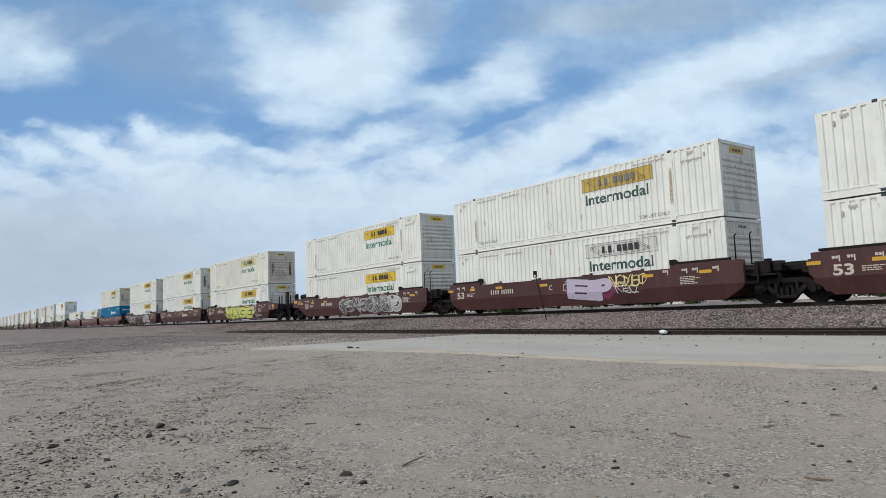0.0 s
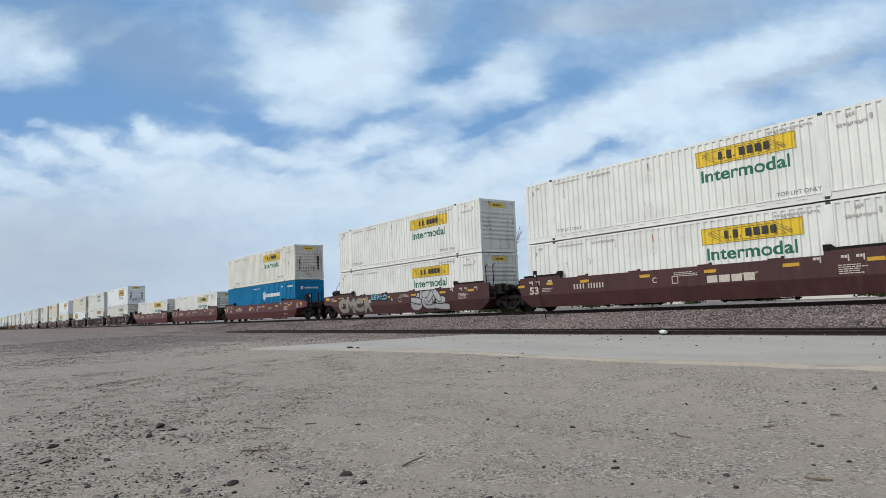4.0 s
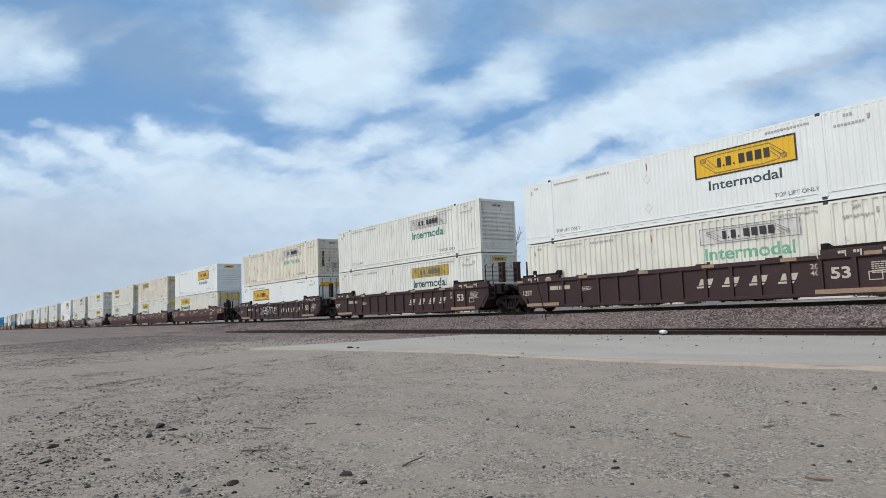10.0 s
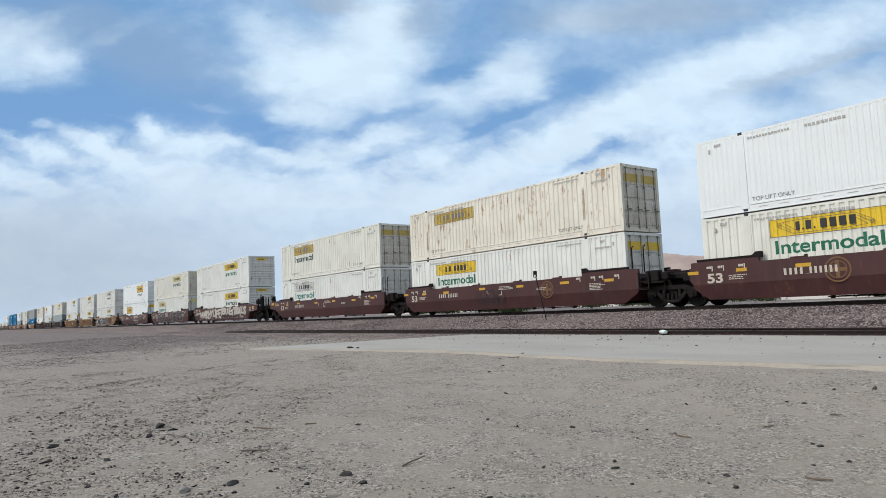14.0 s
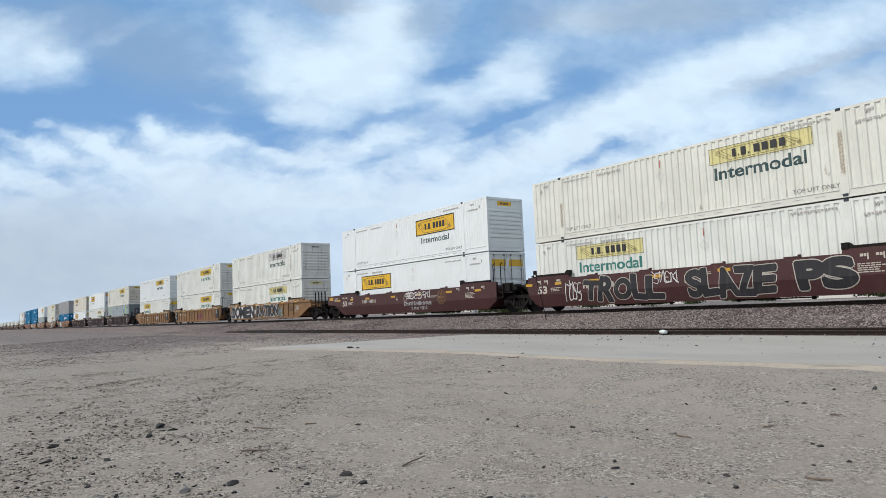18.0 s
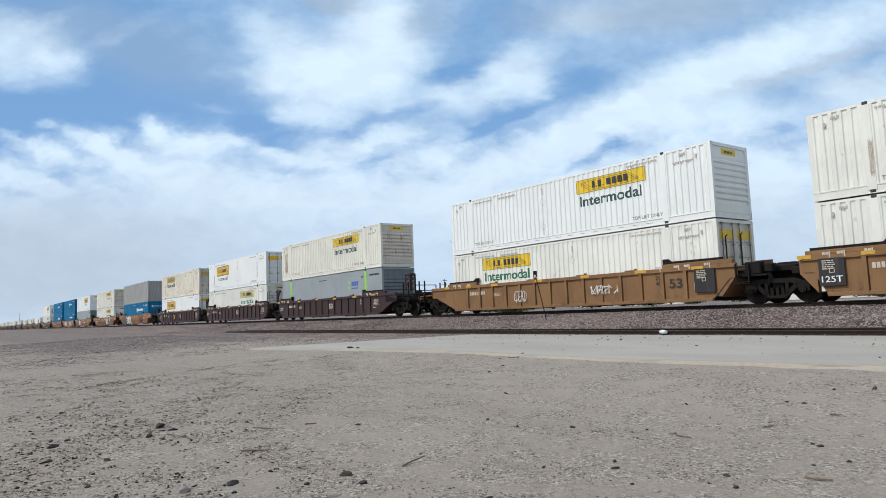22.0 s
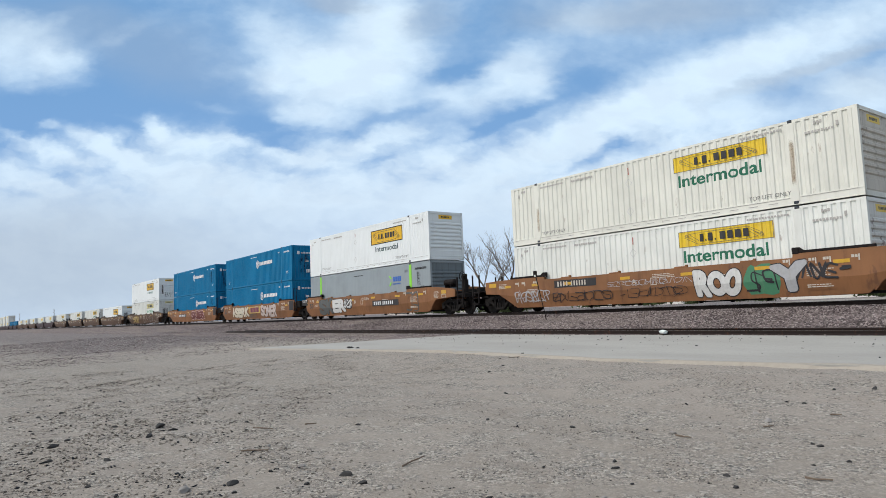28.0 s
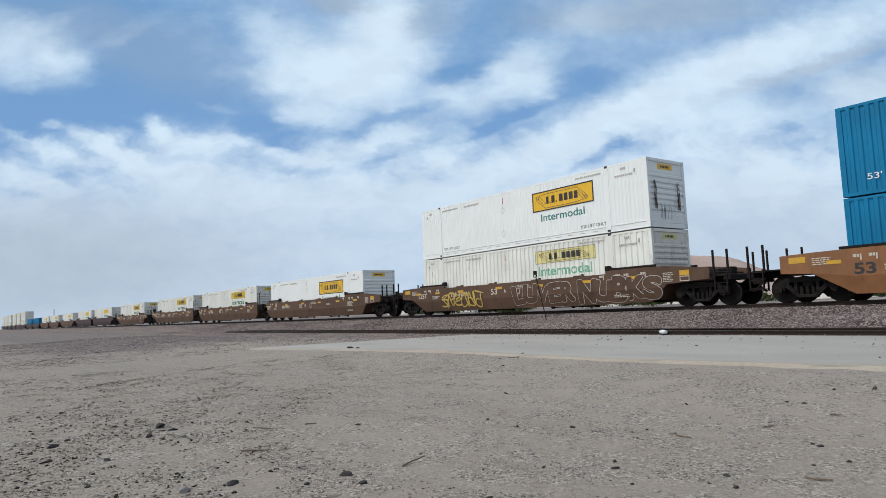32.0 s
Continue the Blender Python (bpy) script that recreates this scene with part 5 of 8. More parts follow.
        part("small_print", small_row("code", 10, 1.2, 0.15, M["logo_white"], 5), c, "", at((-1.6, y, 2.4)))
        part("small_print", small_row("line", 18, 1.6, 0.07, M["logo_white"], 6), c, "", at((-9.2, y, 2.55)))
        part("small_print", small_row("wtp2", 3, 0.3, 0.14, M["logo_white"], 7), c, "", at((-2.75, y, 2.45)))
        part("lettering", text_mesh("53'", 0.42, 0.2, M["logo_white"], 0.01), c, "", at((-1.15, y, 0.62)))
        part("lettering", text_mesh("53'", 0.42, 0.2, M["logo_white"], 0.01), c, "", at((-15.4, y, 0.45)))
        pl = part("end_mark", cached("end_bars", end_bars), c, "small white blocks on the end")
    elif style == "logo_grey":
        for s in (-1, 1):
            part("mark", cached(("chevron", s), lambda: chevron_mesh(s)), c, "lime green chevron", at((-4.45, y, 1.92)))
        part("lettering", cached("cargo_bars", lambda: bars_mesh("cargo", [(0.2, 0.3), (0.2, 0.3), (0.17, 0.3), (0.2, 0.3)], M["logo_blue"], 0.26)), c, "plain blue blocks", at((-4.1, y, 1.88)))
        part("small_print", small_row("sub", 9, 0.9, 0.1, M["logo_blue"], 8), c, "", at((-4.1, y, 1.68)))
        part("small_print", small_row("code", 11, 1.3, 0.16, M["ink"], 9), c, "", at((-1.6, y, 2.45)))
        part("small_print", small_row("line", 18, 1.3, 0.07, M["ink"], 6), c, "", at((-9.2, y, 2.5)))
        part("lettering", text_mesh("53'", 0.42, 0.2, M["ink"], 0.005), c, "", at((-1.0, y, 1.25)))
        part("lettering", text_mesh("WTP", 0.33, 0.16, M["ink"]), c, "", at((-2.75, y, 2.35)))
    else:
        part("lettering", text_mesh("53'", 0.42, 0.22, M["sign_white"], 0.005), c, "", at((-15.1, y, 0.7)))
        part("lettering", text_mesh("WTP", 0.33, 0.16, M["sign_white"]), c, "", at((-15.6, y, 2.5)))
    return c


def pressed_text(words, width, height, mat, bold, x0, pitch, depth):
    """Lettering painted over a corrugated sheet, following its folds; starts at x0."""
    def build():
        bm = bmesh.new()
        bm.from_mesh(text_mesh(words, width, height, mat, bold))
        for x in wave_stations(x0, x0 + width, pitch)[1:-1]:
            bmesh.ops.bisect_plane(bm, geom=bm.verts[:] + bm.edges[:] + bm.faces[:], plane_co=(x - x0, 0, 0), plane_no=(1, 0, 0))
        for v in bm.verts:
            v.co.y = wave(v.co.x + x0, pitch, depth)
        me = bpy.data.meshes.new("lettering")
        bm.to_mesh(me)
        bm.free()
        me.materials.append(mat)
        return me
    return cached(("pressed", words, x0, width, mat.name), build)


def seam_mesh():
    """Dark drain slots and weld lines along the bottom rail."""
    bm = bmesh.new()
    y = -WIDE / 2
    box(bm, POSTS[1] + 0.2, POSTS[0] - 0.2, y - 0.006, y - 0.001, 0.236, 0.248)
    box(bm, POSTS[0] + 0.2, -0.2, y - 0.006, y - 0.001, 0.236, 0.248)
    for i in range(16):
        x = POSTS[1] + 0.5 + i * 0.72
        box(bm, x, x + 0.33, y - 0.002, y + 0.004, 0.125, 0.145)
    return finish("seam", bm, M["ink_faint"])


def vent_mesh():
    bm = bmesh.new()
    box(bm, -0.04, 0.04, -0.015, 0.01, -0.08, 0.08, 0.008)
    return finish("vent", bm, M["ink_faint"])


def hexagon_mesh():
    bm = bmesh.new()
    o = [(0.4 * math.cos(radians(30 + 60 * k)) * 0.92, 0.4 * math.sin(radians(30 + 60 * k))) for k in range(6)]
    for k in range(6):
        a, b = o[k], o[(k + 1) % 6]
        prism(bm, [(a[0], a[1]), (b[0], b[1]), (b[0] * 0.78, b[1] * 0.78), (a[0] * 0.78, a[1] * 0.78)], -0.004, 0)
        d = radians(60 * k + 30)
        rod(bm, (0, -0.002, 0), (0.26 * math.cos(d), -0.002, 0.26 * math.sin(d)), 0.028, 4)
        rod(bm, (0.18 * math.cos(d), 0.0, 0.18 * math.sin(d)), (0.18 * math.cos(d), -0.004, 0.18 * math.sin(d)), 0.065, 6)
    return finish("mark", bm, M["logo_white"])


def chevron_mesh(s):
    bm = bmesh.new()
    z = 0.1 if s > 0 else -0.1
    prism(bm, [(-0.17, z + 0.22 * s), (0.02, z + 0.22 * s), (0.19, z + 0.04 * s), (0.0, z + 0.04 * s)] if s > 0 else [(-0.17, z - 0.22), (0.0, z + 0.0), (0.19, z + 0.06), (0.02, z - 0.2)], -0.004, 0)
    return finish("mark", bm, M["lime"])


def end_bars():
    bm = bmesh.new()
    for i in range(9):
        box(bm, -0.012, -0.006, -0.45 + 0.14 * i, -0.36 + 0.14 * i, 2.2, 2.34)
    box(bm, -0.012, -0.006, -0.8, -0.58, 2.14, 2.42)
    box(bm, -0.012, -0.006, -0.1, 0.2, 1.5, 1.68)
    box(bm, -0.012, -0.006, 0.0, 0.3, 0.62, 0.9)
    return finish("end_mark", bm, M["logo_white"])


# ---- well cars ----
# Car space: as the container's, but z = 0 on the rails. TRUCK_FRONT stands under the leading end of every unit.
TRUCK_FRONT, TRUCK_REAR, WHEEL = 1.97, -17.6, 0.46
HALF = 1.5


def side_plate(front, rear, mat, s):
    """The smooth side of a well: an upright plate that leans in below, raised at both ends. front, rear: coupler ends or not."""
    st = [(-16.6 if not rear else -18.25, 0.98, 1.58 if rear else 1.62), (-16.55 if not rear else -17.2, 0.66 if not rear else 0.92, 1.62), (-16.0, 0.22, 1.64), (-13.95, 0.2, 1.64), (-13.93, 0.2, 1.5), (-2.32, 0.2, 1.5),
          (-2.3, 0.2, 1.64), (-0.15, 0.22, 1.64), (0.6 if not front else 0.7, 0.62 if not front else 0.9, 1.62), (0.72 if not front else 2.55, 0.8 if not front else 1.0, 1.60 if not front else 1.42)]
    verts, faces = [], []
    for x, lo, hi in st:
        mid = max(lo + 0.02, 0.78)
        ins = 0.13 * max(0.0, (mid - lo)) / 0.58
        for y, z in ((HALF - ins, lo), (HALF, mid), (HALF, hi), (HALF - 0.1, hi), (HALF - 0.1, mid), (HALF - 0.1 - ins, lo)):
            verts.append((x, s * y, z))
    k = 6
    for i in range(len(st) - 1):
        for j in range(k):
            a, b = i * k + j, i * k + (j + 1) % k
            faces.append((a, b, b + k, a + k) if s > 0 else (a, a + k, b + k, b))
    faces += [tuple(range(k)) if s < 0 else tuple(range(k))[::-1], tuple(range((len(st) - 1) * k, len(st) * k))[::-1] if s < 0 else tuple(range((len(st) - 1) * k, len(st) * k))]
    return raw_mesh("side_sill", verts, faces, mat)


def ribbed_plate(front, rear, mat, s):
    bm = bmesh.new()
    a, b = (HALF - 0.1) * s, (HALF - 0.07) * s
    x0, x1 = -15.9, -0.25
    f = 1.9 if front else 0.75
    r = -18.05 if rear else -16.6
    box(bm, x0, x1, min(a, b), max(a, b), 0.24, 1.5)
    prism(bm, [(x1, 0.24), (f - 0.3, 0.98), (f, 0.98), (f, 1.38), (x1, 1.5)], min(a, b), max(a, b))
    prism(bm, [(x0, 1.5), (r, 1.38), (r, 0.98), (r + 0.3, 0.98), (x0, 0.24)], min(a, b), max(a, b))
    return finish("side_sill", bm, mat)


def ribbed_chords(front, rear, mat, s, what):
    bm = bmesh.new()
    f = 1.9 if front else 0.72
    r = -18.05 if rear else -16.6
    if what == "top":
        y0, y1 = sorted(((HALF - 0.16) * s, HALF * s))
        box(bm, r, f, y0, y1, 1.36, 1.52, 0.012)
    elif what == "bottom":
        y0, y1 = sorted(((HALF - 0.16) * s, (HALF - 0.01) * s))
        box(bm, -15.9, -0.25, y0, y1, 0.17, 0.3, 0.012)
    else:
        y0, y1 = sorted(((HALF - 0.2) * s, (HALF - 0.02) * s))
        for a, b in ((-2.35, 0.6), (-16.5, -13.95)):
            box(bm, a, b, y0, y1, 1.52, 1.68, 0.012)
    return finish("chord", bm, mat)


def rib_mesh(mat):
    bm = bmesh.new()
    prism(bm, [(-0.07, 0.28), (0.07, 0.28), (0.07, 1.38), (-0.07, 1.38)], -0.085, 0.0)
    box(bm, -0.1, 0.1, -0.02, 0.0, 0.3, 1.36)
    return finish("rib", bm, mat)


def guide_mesh():
    """The dark raised guide on the sill at the well's ends."""
    bm = bmesh.new()
    box(bm, -2.2, 0.2, -0.06, 0.06, 0.0, 0.09, 0.01)
    box(bm, -2.32, -2.1, -0.08, 0.07, -0.02, 0.2, 0.015)
    prism(bm, [(-2.1, 0.08), (-1.95, 0.08), (-2.1, 0.2)], -0.05, 0.05)
    return finish("guide", bm, M["dark"])


def well_floor(mat):
    bm = bmesh.new()
    for i in range(8):
        x = -15.6 + i * 2.13
        box(bm, x, x + 0.3, -1.34, 1.34, 0.2, 0.32)
    box(bm, -15.9, -0.2, -1.36, -1.16, 0.21, 0.335)
    box(bm, -15.9, -0.2, 1.16, 1.36, 0.21, 0.335)
    return finish("well_floor", bm, mat)


def bulkhead(mat):
    bm = bmesh.new()
    prism(bm, [(0.05, 0.3), (0.6, 0.95), (0.6, 1.42), (0.12, 1.46), (0.05, 1.46)], -1.4, 1.4)
    return finish("bulkhead", bm, mat)


def joint_mesh(mat):
    """The articulated joint and its bearing arms over a shared truck, middle at the truck's centre."""
    bm = bmesh.new()
    box(bm, -1.45, 1.25, -0.38, 0.38, 0.86, 1.16, 0.03)
    box(bm, -1.4, -0.7, -1.15, 1.15, 0.98, 1.24, 0.03)
    box(bm, 0.55, 1.15, -1.15, 1.15, 0.98, 1.24, 0.03)
    box(bm, -0.55, 0.55, -0.75, 0.75, 1.1, 1.36, 0.04)
    prism(bm, [(-0.9, 1.2), (-0.3, 1.45), (0.3, 1.45), (0.7, 1.2)], -0.3, 0.3)
    return finish("joint", bm, mat)


def sideframe(s):
    """A cast truck side: arched top, two journal pedestals, a spring window."""
    bm = bmesh.new()
    y0, y1 = sorted((s * 0.98, s * 1.16))
    prism(bm, [(-1.12, 0.42), (-1.12, 0.66), (-0.62, 0.86), (0.62, 0.86), (1.12, 0.66), (1.12, 0.42), (0.98, 0.36), (0.74, 0.42), (0.70, 0.58), (0.5, 0.70), (-0.5, 0.70), (-0.70, 0.58), (-0.74, 0.42), (-0.98, 0.36)], y0, y1)
    prism(bm, [(-0.78, 0.6), (-0.66, 0.7), (-0.26, 0.30), (-0.3, 0.18)], y0, y1)
    prism(bm, [(0.78, 0.6), (0.66, 0.7), (0.26, 0.30), (0.3, 0.18)], y0, y1)
    box(bm, -0.34, 0.34, y0, y1, 0.16, 0.27, 0.02)
    for x in (-0.36, 0.36):
        box(bm, x - 0.06, x + 0.06, y0, y1, 0.27, 0.72, 0.015)
    return finish("sideframe", bm, M["steel"])


def spring():
    bm = bmesh.new()
    rod(bm, (0, -1.07, 0.27), (0, -1.07, 0.54), 0.075, 8)
    return finish("spring", bm, M["steel"])


def wheelset_mesh():
    bm = bmesh.new()
    rod(bm, (0, -1.2, 0), (0, 1.2, 0), 0.08, 10)
    for s in (-1, 1):
        m = Matrix.Translation((0, s * 0.755, 0)) @ Matrix.Rotation(math.pi / 2, 4, "X")
        bmesh.ops.create_cone(bm, cap_ends=True, segments=28, radius1=WHEEL, radius2=WHEEL, depth=0.13, matrix=m)
        m = Matrix.Translation((0, s * 0.685, 0)) @ Matrix.Rotation(math.pi / 2, 4, "X")
        bmesh.ops.create_cone(bm, cap_ends=True, segments=28, radius1=WHEEL + 0.028, radius2=WHEEL + 0.028, depth=0.03, matrix=m)
        m = Matrix.Translation((0, s * 0.83, 0)) @ Matrix.Rotation(math.pi / 2, 4, "X")
        bmesh.ops.create_cone(bm, cap_ends=True, segments=16, radius1=0.16, radius2=0.16, depth=0.05, matrix=m)
        m = Matrix.Translation((0, s * 1.185, 0)) @ Matrix.Rotation(math.pi / 2, 4, "X")
        bmesh.ops.create_cone(bm, cap_ends=True, segments=12, radius1=0.12, radius2=0.12, depth=0.08, matrix=m)
        for k in range(3):
            a = k * 2.094
            rod(bm, (0.06 * math.cos(a), s * 1.225, 0.06 * math.sin(a)), (0.06 * math.cos(a), s * 1.24, 0.06 * math.sin(a)), 0.02, 6)
    me = finish("wheelset", bm, M["steel"])
    me.materials.append(M["tread"])
    for p in me.polygons:
        c = p.center
        if abs(math.hypot(c.x, c.z) - WHEEL) < 0.03 and abs(abs(c.y) - 0.755) < 0.06:
            p.material_index = 1
    return me


WHEELSETS = []


def truck(parent, x):
    bm_key = "bolster"

    def bolster():
        bm = bmesh.new()
        box(bm, -0.2, 0.2, -1.05, 1.05, 0.52, 0.86, 0.03)
        rod(bm, (0, 0, 0.8), (0, 0, 0.92), 0.2, 12)
        box(bm, -0.75, -0.68, -0.9, 0.9, 0.4, 0.5)
        box(bm, 0.68, 0.75, -0.9, 0.9, 0.4, 0.5)
        return finish("truck", bm, M["steel"])
    t = part("truck", cached(bm_key, bolster), parent, "black cast steel two-axle truck", Matrix.Translation((x, 0, 0)))
    for s in (-1, 1):
        part("sideframe", cached(("sideframe", s), lambda: sideframe(s)), t)
    for x in (-0.19, 0.0, 0.19):
        part("spring", cached("spring", spring), t, "", Matrix.Translation((x, 0, 0)))
    for k, dx in enumerate((-0.9, 0.9)):
        o = part("wheelset", cached("wheelset", wheelset_mesh), t, "", Matrix.Translation((dx, 0, WHEEL)))
        WHEELSETS.append((k, o))
    return t


def platform_mesh(mat, d, tip):
    """The open end platform over the end truck; d: +1 leading, -1 trailing. x runs from the well's end outwards."""
    bm = bmesh.new()
    box(bm, 0.1, tip, -0.42, 0.42, 0.95, 1.12, 0.02)
    box(bm, tip - 0.28, tip, -1.45, 1.45, 0.92, 1.14, 0.02)
    box(bm, tip - 1.3, tip - 0.2, -1.4, 1.4, 1.12, 1.16)
    prism(bm, [(0.0, 0.95), (1.3, 0.95), (1.3, 1.12), (0.0, 1.36)], -1.44, -1.36)
    prism(bm, [(0.0, 0.95), (1.3, 0.95), (1.3, 1.12), (0.0, 1.36)], 1.36, 1.44)
    box(bm, 0.5, 0.7, -1.4, 1.4, 0.98, 1.3)
    me = finish("end_platform", bm, mat)
    return me


def coupler_mesh():
    bm = bmesh.new()
    box(bm, 0.0, 0.42, -0.1, 0.1, 0.78, 0.98, 0.03)
    prism(bm, [(0.36, 0.72), (0.66, 0.75), (0.72, 0.88), (0.66, 1.02), (0.36, 1.04)], -0.17, 0.17)
    rod(bm, (0.1, 0.25, 0.9), (0.62, 0.3, 0.45), 0.035, 6)
    rod(bm, (-0.1, -0.7, 0.8), (0.1, 0.7, 0.8), 0.02, 6)
    return finish("coupler", bm, M["steel"])


def rail_post(h, w, mat):
    def build():
        bm = bmesh.new()
        for y in (-w, w):
            rod(bm, (0, y, 0), (0, y, h), 0.035, 6)
        for z in (h, h * 0.55):
            rod(bm, (0, -w, z - 0.02), (0, w, z - 0.02), 0.025, 6)
        return finish("handrail", bm, mat)
    return cached(("handrail", h, w, mat.name), build)


def ladder_mesh():
    bm = bmesh.new()
    for x in (-0.24, 0.24):
        box(bm, x - 0.025, x + 0.025, -0.03, 0.03, 0.5, 1.2)
    for i in range(3):
        rod(bm, (-0.24, -0.02, 0.55 + i * 0.27), (0.24, -0.02, 0.55 + i * 0.27), 0.018, 6)
    box(bm, -0.27, 0.27, -0.1, 0.05, 0.48, 0.51)
    return finish("ladder", bm, M["dark"])


def upright_mesh(h):
    bm = bmesh.new()
    box(bm, -0.035, 0.035, -0.035, 0.035, 0, h, 0.008)
    return finish("upright", bm, M["dark"])


def brake_wheel_mesh():
    bm = bmesh.new()
    r = 0.26
    for k in range(16):
        a, b = 2 * math.pi * k / 16, 2 * math.pi * (k + 1) / 16
        rod(bm, (r * math.cos(a), 0, r * math.sin(a)), (r * math.cos(b), 0, r * math.sin(b)), 0.02, 5)
    for k in range(5):
        a = 2 * math.pi * k / 5
        rod(bm, (0, 0, 0), (r * math.cos(a), 0, r * math.sin(a)), 0.012, 4)
    rod(bm, (0, -0.04, 0), (0, 0.16, 0), 0.05, 8)
    box(bm, -0.14, 0.14, 0.1, 0.26, -0.2, 0.14, 0.03)
    return finish("brake_wheel", bm, M["steel"])


def tank_mesh():
    bm = bmesh.new()
    rod(bm, (-0.42, 0, 0), (0.42, 0, 0), 0.2, 16)
    for s in (-1, 1):
        rod(bm, (0.42 * s, 0, 0), (0.48 * s, 0, 0), 0.2, 16, 0.12)
        box(bm, 0.25 * s - 0.03, 0.25 * s + 0.03, -0.22, 0.22, -0.3, 0.02)
    return finish("air_tank", bm, M["dark"])


def stand_mesh(lean):
    """A tall pierced support plate."""
    bm = bmesh.new()
    # the face is pierced: two stiles and four rungs
    for u, v in ((-0.16, -0.08), (0.08, 0.16)):
        prism(bm, [(u, 0.0), (v, 0.0), (v + lean, 1.02), (u + lean, 1.02)], -0.06, -0.02)
    for z, h in ((0.0, 0.22), (0.42, 0.12), (0.74, 0.12), (0.95, 0.07)):
        e = lean * z / 1.02
        prism(bm, [(-0.08 + e, z), (0.08 + e, z), (0.08 + e, z + h), (-0.08 + e, z + h)], -0.058, -0.022)
    prism(bm, [(-0.16, 0.0), (-0.10, 0.0), (-0.10 + lean, 1.02), (-0.16 + lean, 1.02)], -0.02, 0.16)
    prism(bm, [(0.10, 0.0), (0.16, 0.0), (0.16 + lean, 1.02), (0.10 + lean, 1.02)], -0.02, 0.16)
    box(bm, lean - 0.18, lean + 0.18, -0.07, 0.17, 0.98, 1.05)
    return finish("support_stand", bm, M["brown"])


def lattice_mesh():
    """The braced bracket with a capping beam over an articulated joint."""
    bm = bmesh.new()
    for x in (0.0, 0.22):
        box(bm, x - 0.03, x + 0.03, -0.05, 0.05, 0.0, 1.5)
    for i in range(5):
        rod(bm, (0.0, 0, 0.1 + i * 0.28), (0.22, 0, 0.38 + i * 0.28 if i % 2 else 0.24 + i * 0.28), 0.022, 5)
    box(bm, -0.08, 0.72, -0.09, 0.09, 1.44, 1.64, 0.015)
    rod(bm, (0.2, 0, 0.85), (0.66, 0, 1.46), 0.035, 6)
    rod(bm, (0.2, 0, 0.72), (0.58, 0, 1.46), 0.03, 6)
    return finish("lattice_bracket", bm, M["brown"])


def lattice_tower():
    """A braced box of bars that stands on the end platform."""
    bm = bmesh.new()
    for x in (-0.24, 0.24):
        for y in (-0.2, 0.2):
            box(bm, x - 0.035, x + 0.035, y - 0.035, y + 0.035, 0.0, 1.05)
    for y in (-0.2, 0.2):
        for i in range(3):
            z = 0.03 + i * 0.31
            rod(bm, (-0.22, y, z), (0.22, y, z + 0.31), 0.028, 5)
            rod(bm, (0.22, y, z), (-0.22, y, z + 0.31), 0.028, 5)
    box(bm, -0.27, 0.27, -0.23, 0.23, 0.98, 1.12, 0.015)
    return finish("lattice_tower", bm, M["brown"])


def hose_mesh():
    bm = bmesh.new()
    p = None
    for i in range(13):
        f = i / 12
        q = Vector((1.05 * math.sin(f * math.pi / 2), 0, 0.1 * math.sin(math.pi * f) - 1.05 * max(0.0, f - 0.35) ** 2 / 0.42))
        if p is not None:
            rod(bm, p, q, 0.017, 5)
        p = q
    return finish("hose", bm, M["ink_grey"])


def brake_rod_mesh():
    bm = bmesh.new()
    box(bm, -1.6, 1.4, -0.03, 0.03, 0.14, 0.19)
    for x in (-1.5, -0.2, 1.2):
        box(bm, x, x + 0.12, -0.06, 0.06, 0.1, 0.24, 0.01)
    return finish("brake_rod", bm, M["steel"])


def step_frame_mesh():
    """Dark steps and a valve box beside an articulated joint."""
    bm = bmesh.new()
    box(bm, -0.28, 0.28, -0.05, 0.28, 1.05, 1.5, 0.03)
    box(bm, -0.42, 0.5, -0.06, 0.1, 0.98, 1.05, 0.01)
    box(bm, 0.3, 0.62, 0.1, 0.5, 1.1, 1.42, 0.04)
    rod(bm, (-0.5, 0.2, 1.45), (0.75, 0.3, 1.3), 0.03, 6)
    rod(bm, (0.5, 0.05, 0.6), (0.5, 0.05, 1.1), 0.02, 6)
    return finish("step_frame", bm, M["steel"])


def lug_mesh(mat):
    bm = bmesh.new()
    box(bm, -0.28, 0.28, -0.05, 0.06, 0.0, 0.05, 0.01)
    box(bm, 0.2, 0.28, -0.06, 0.06, 0.05, 0.1, 0.01)
    return finish("lug", bm, mat)


def reflector_mesh(w, h, mat):
    def build():
        bm = bmesh.new()
        box(bm, 0, w, -0.006, 0, 0, h)
        return finish("reflector", bm, mat)
    return cached(("reflector", w, h, mat.name), build)


def patch_mesh(w, h, mat):
    def build():
        bm = bmesh.new()
        box(bm, 0, w, -0.004, 0, 0, h)
        return finish("patch", bm, mat)
    return cached(("patch", w, h, mat.name), build)


def tick_mesh():
    bm = bmesh.new()
    box(bm, 0, 0.045, -0.004, 0, 0, 0.2)
    box(bm, -0.2, -0.11, -0.004, 0, 0.1, 0.19)
    box(bm, -0.09, -0.02, -0.004, 0, 0.1, 0.19)
    return finish("tick", bm, M["stencil"])


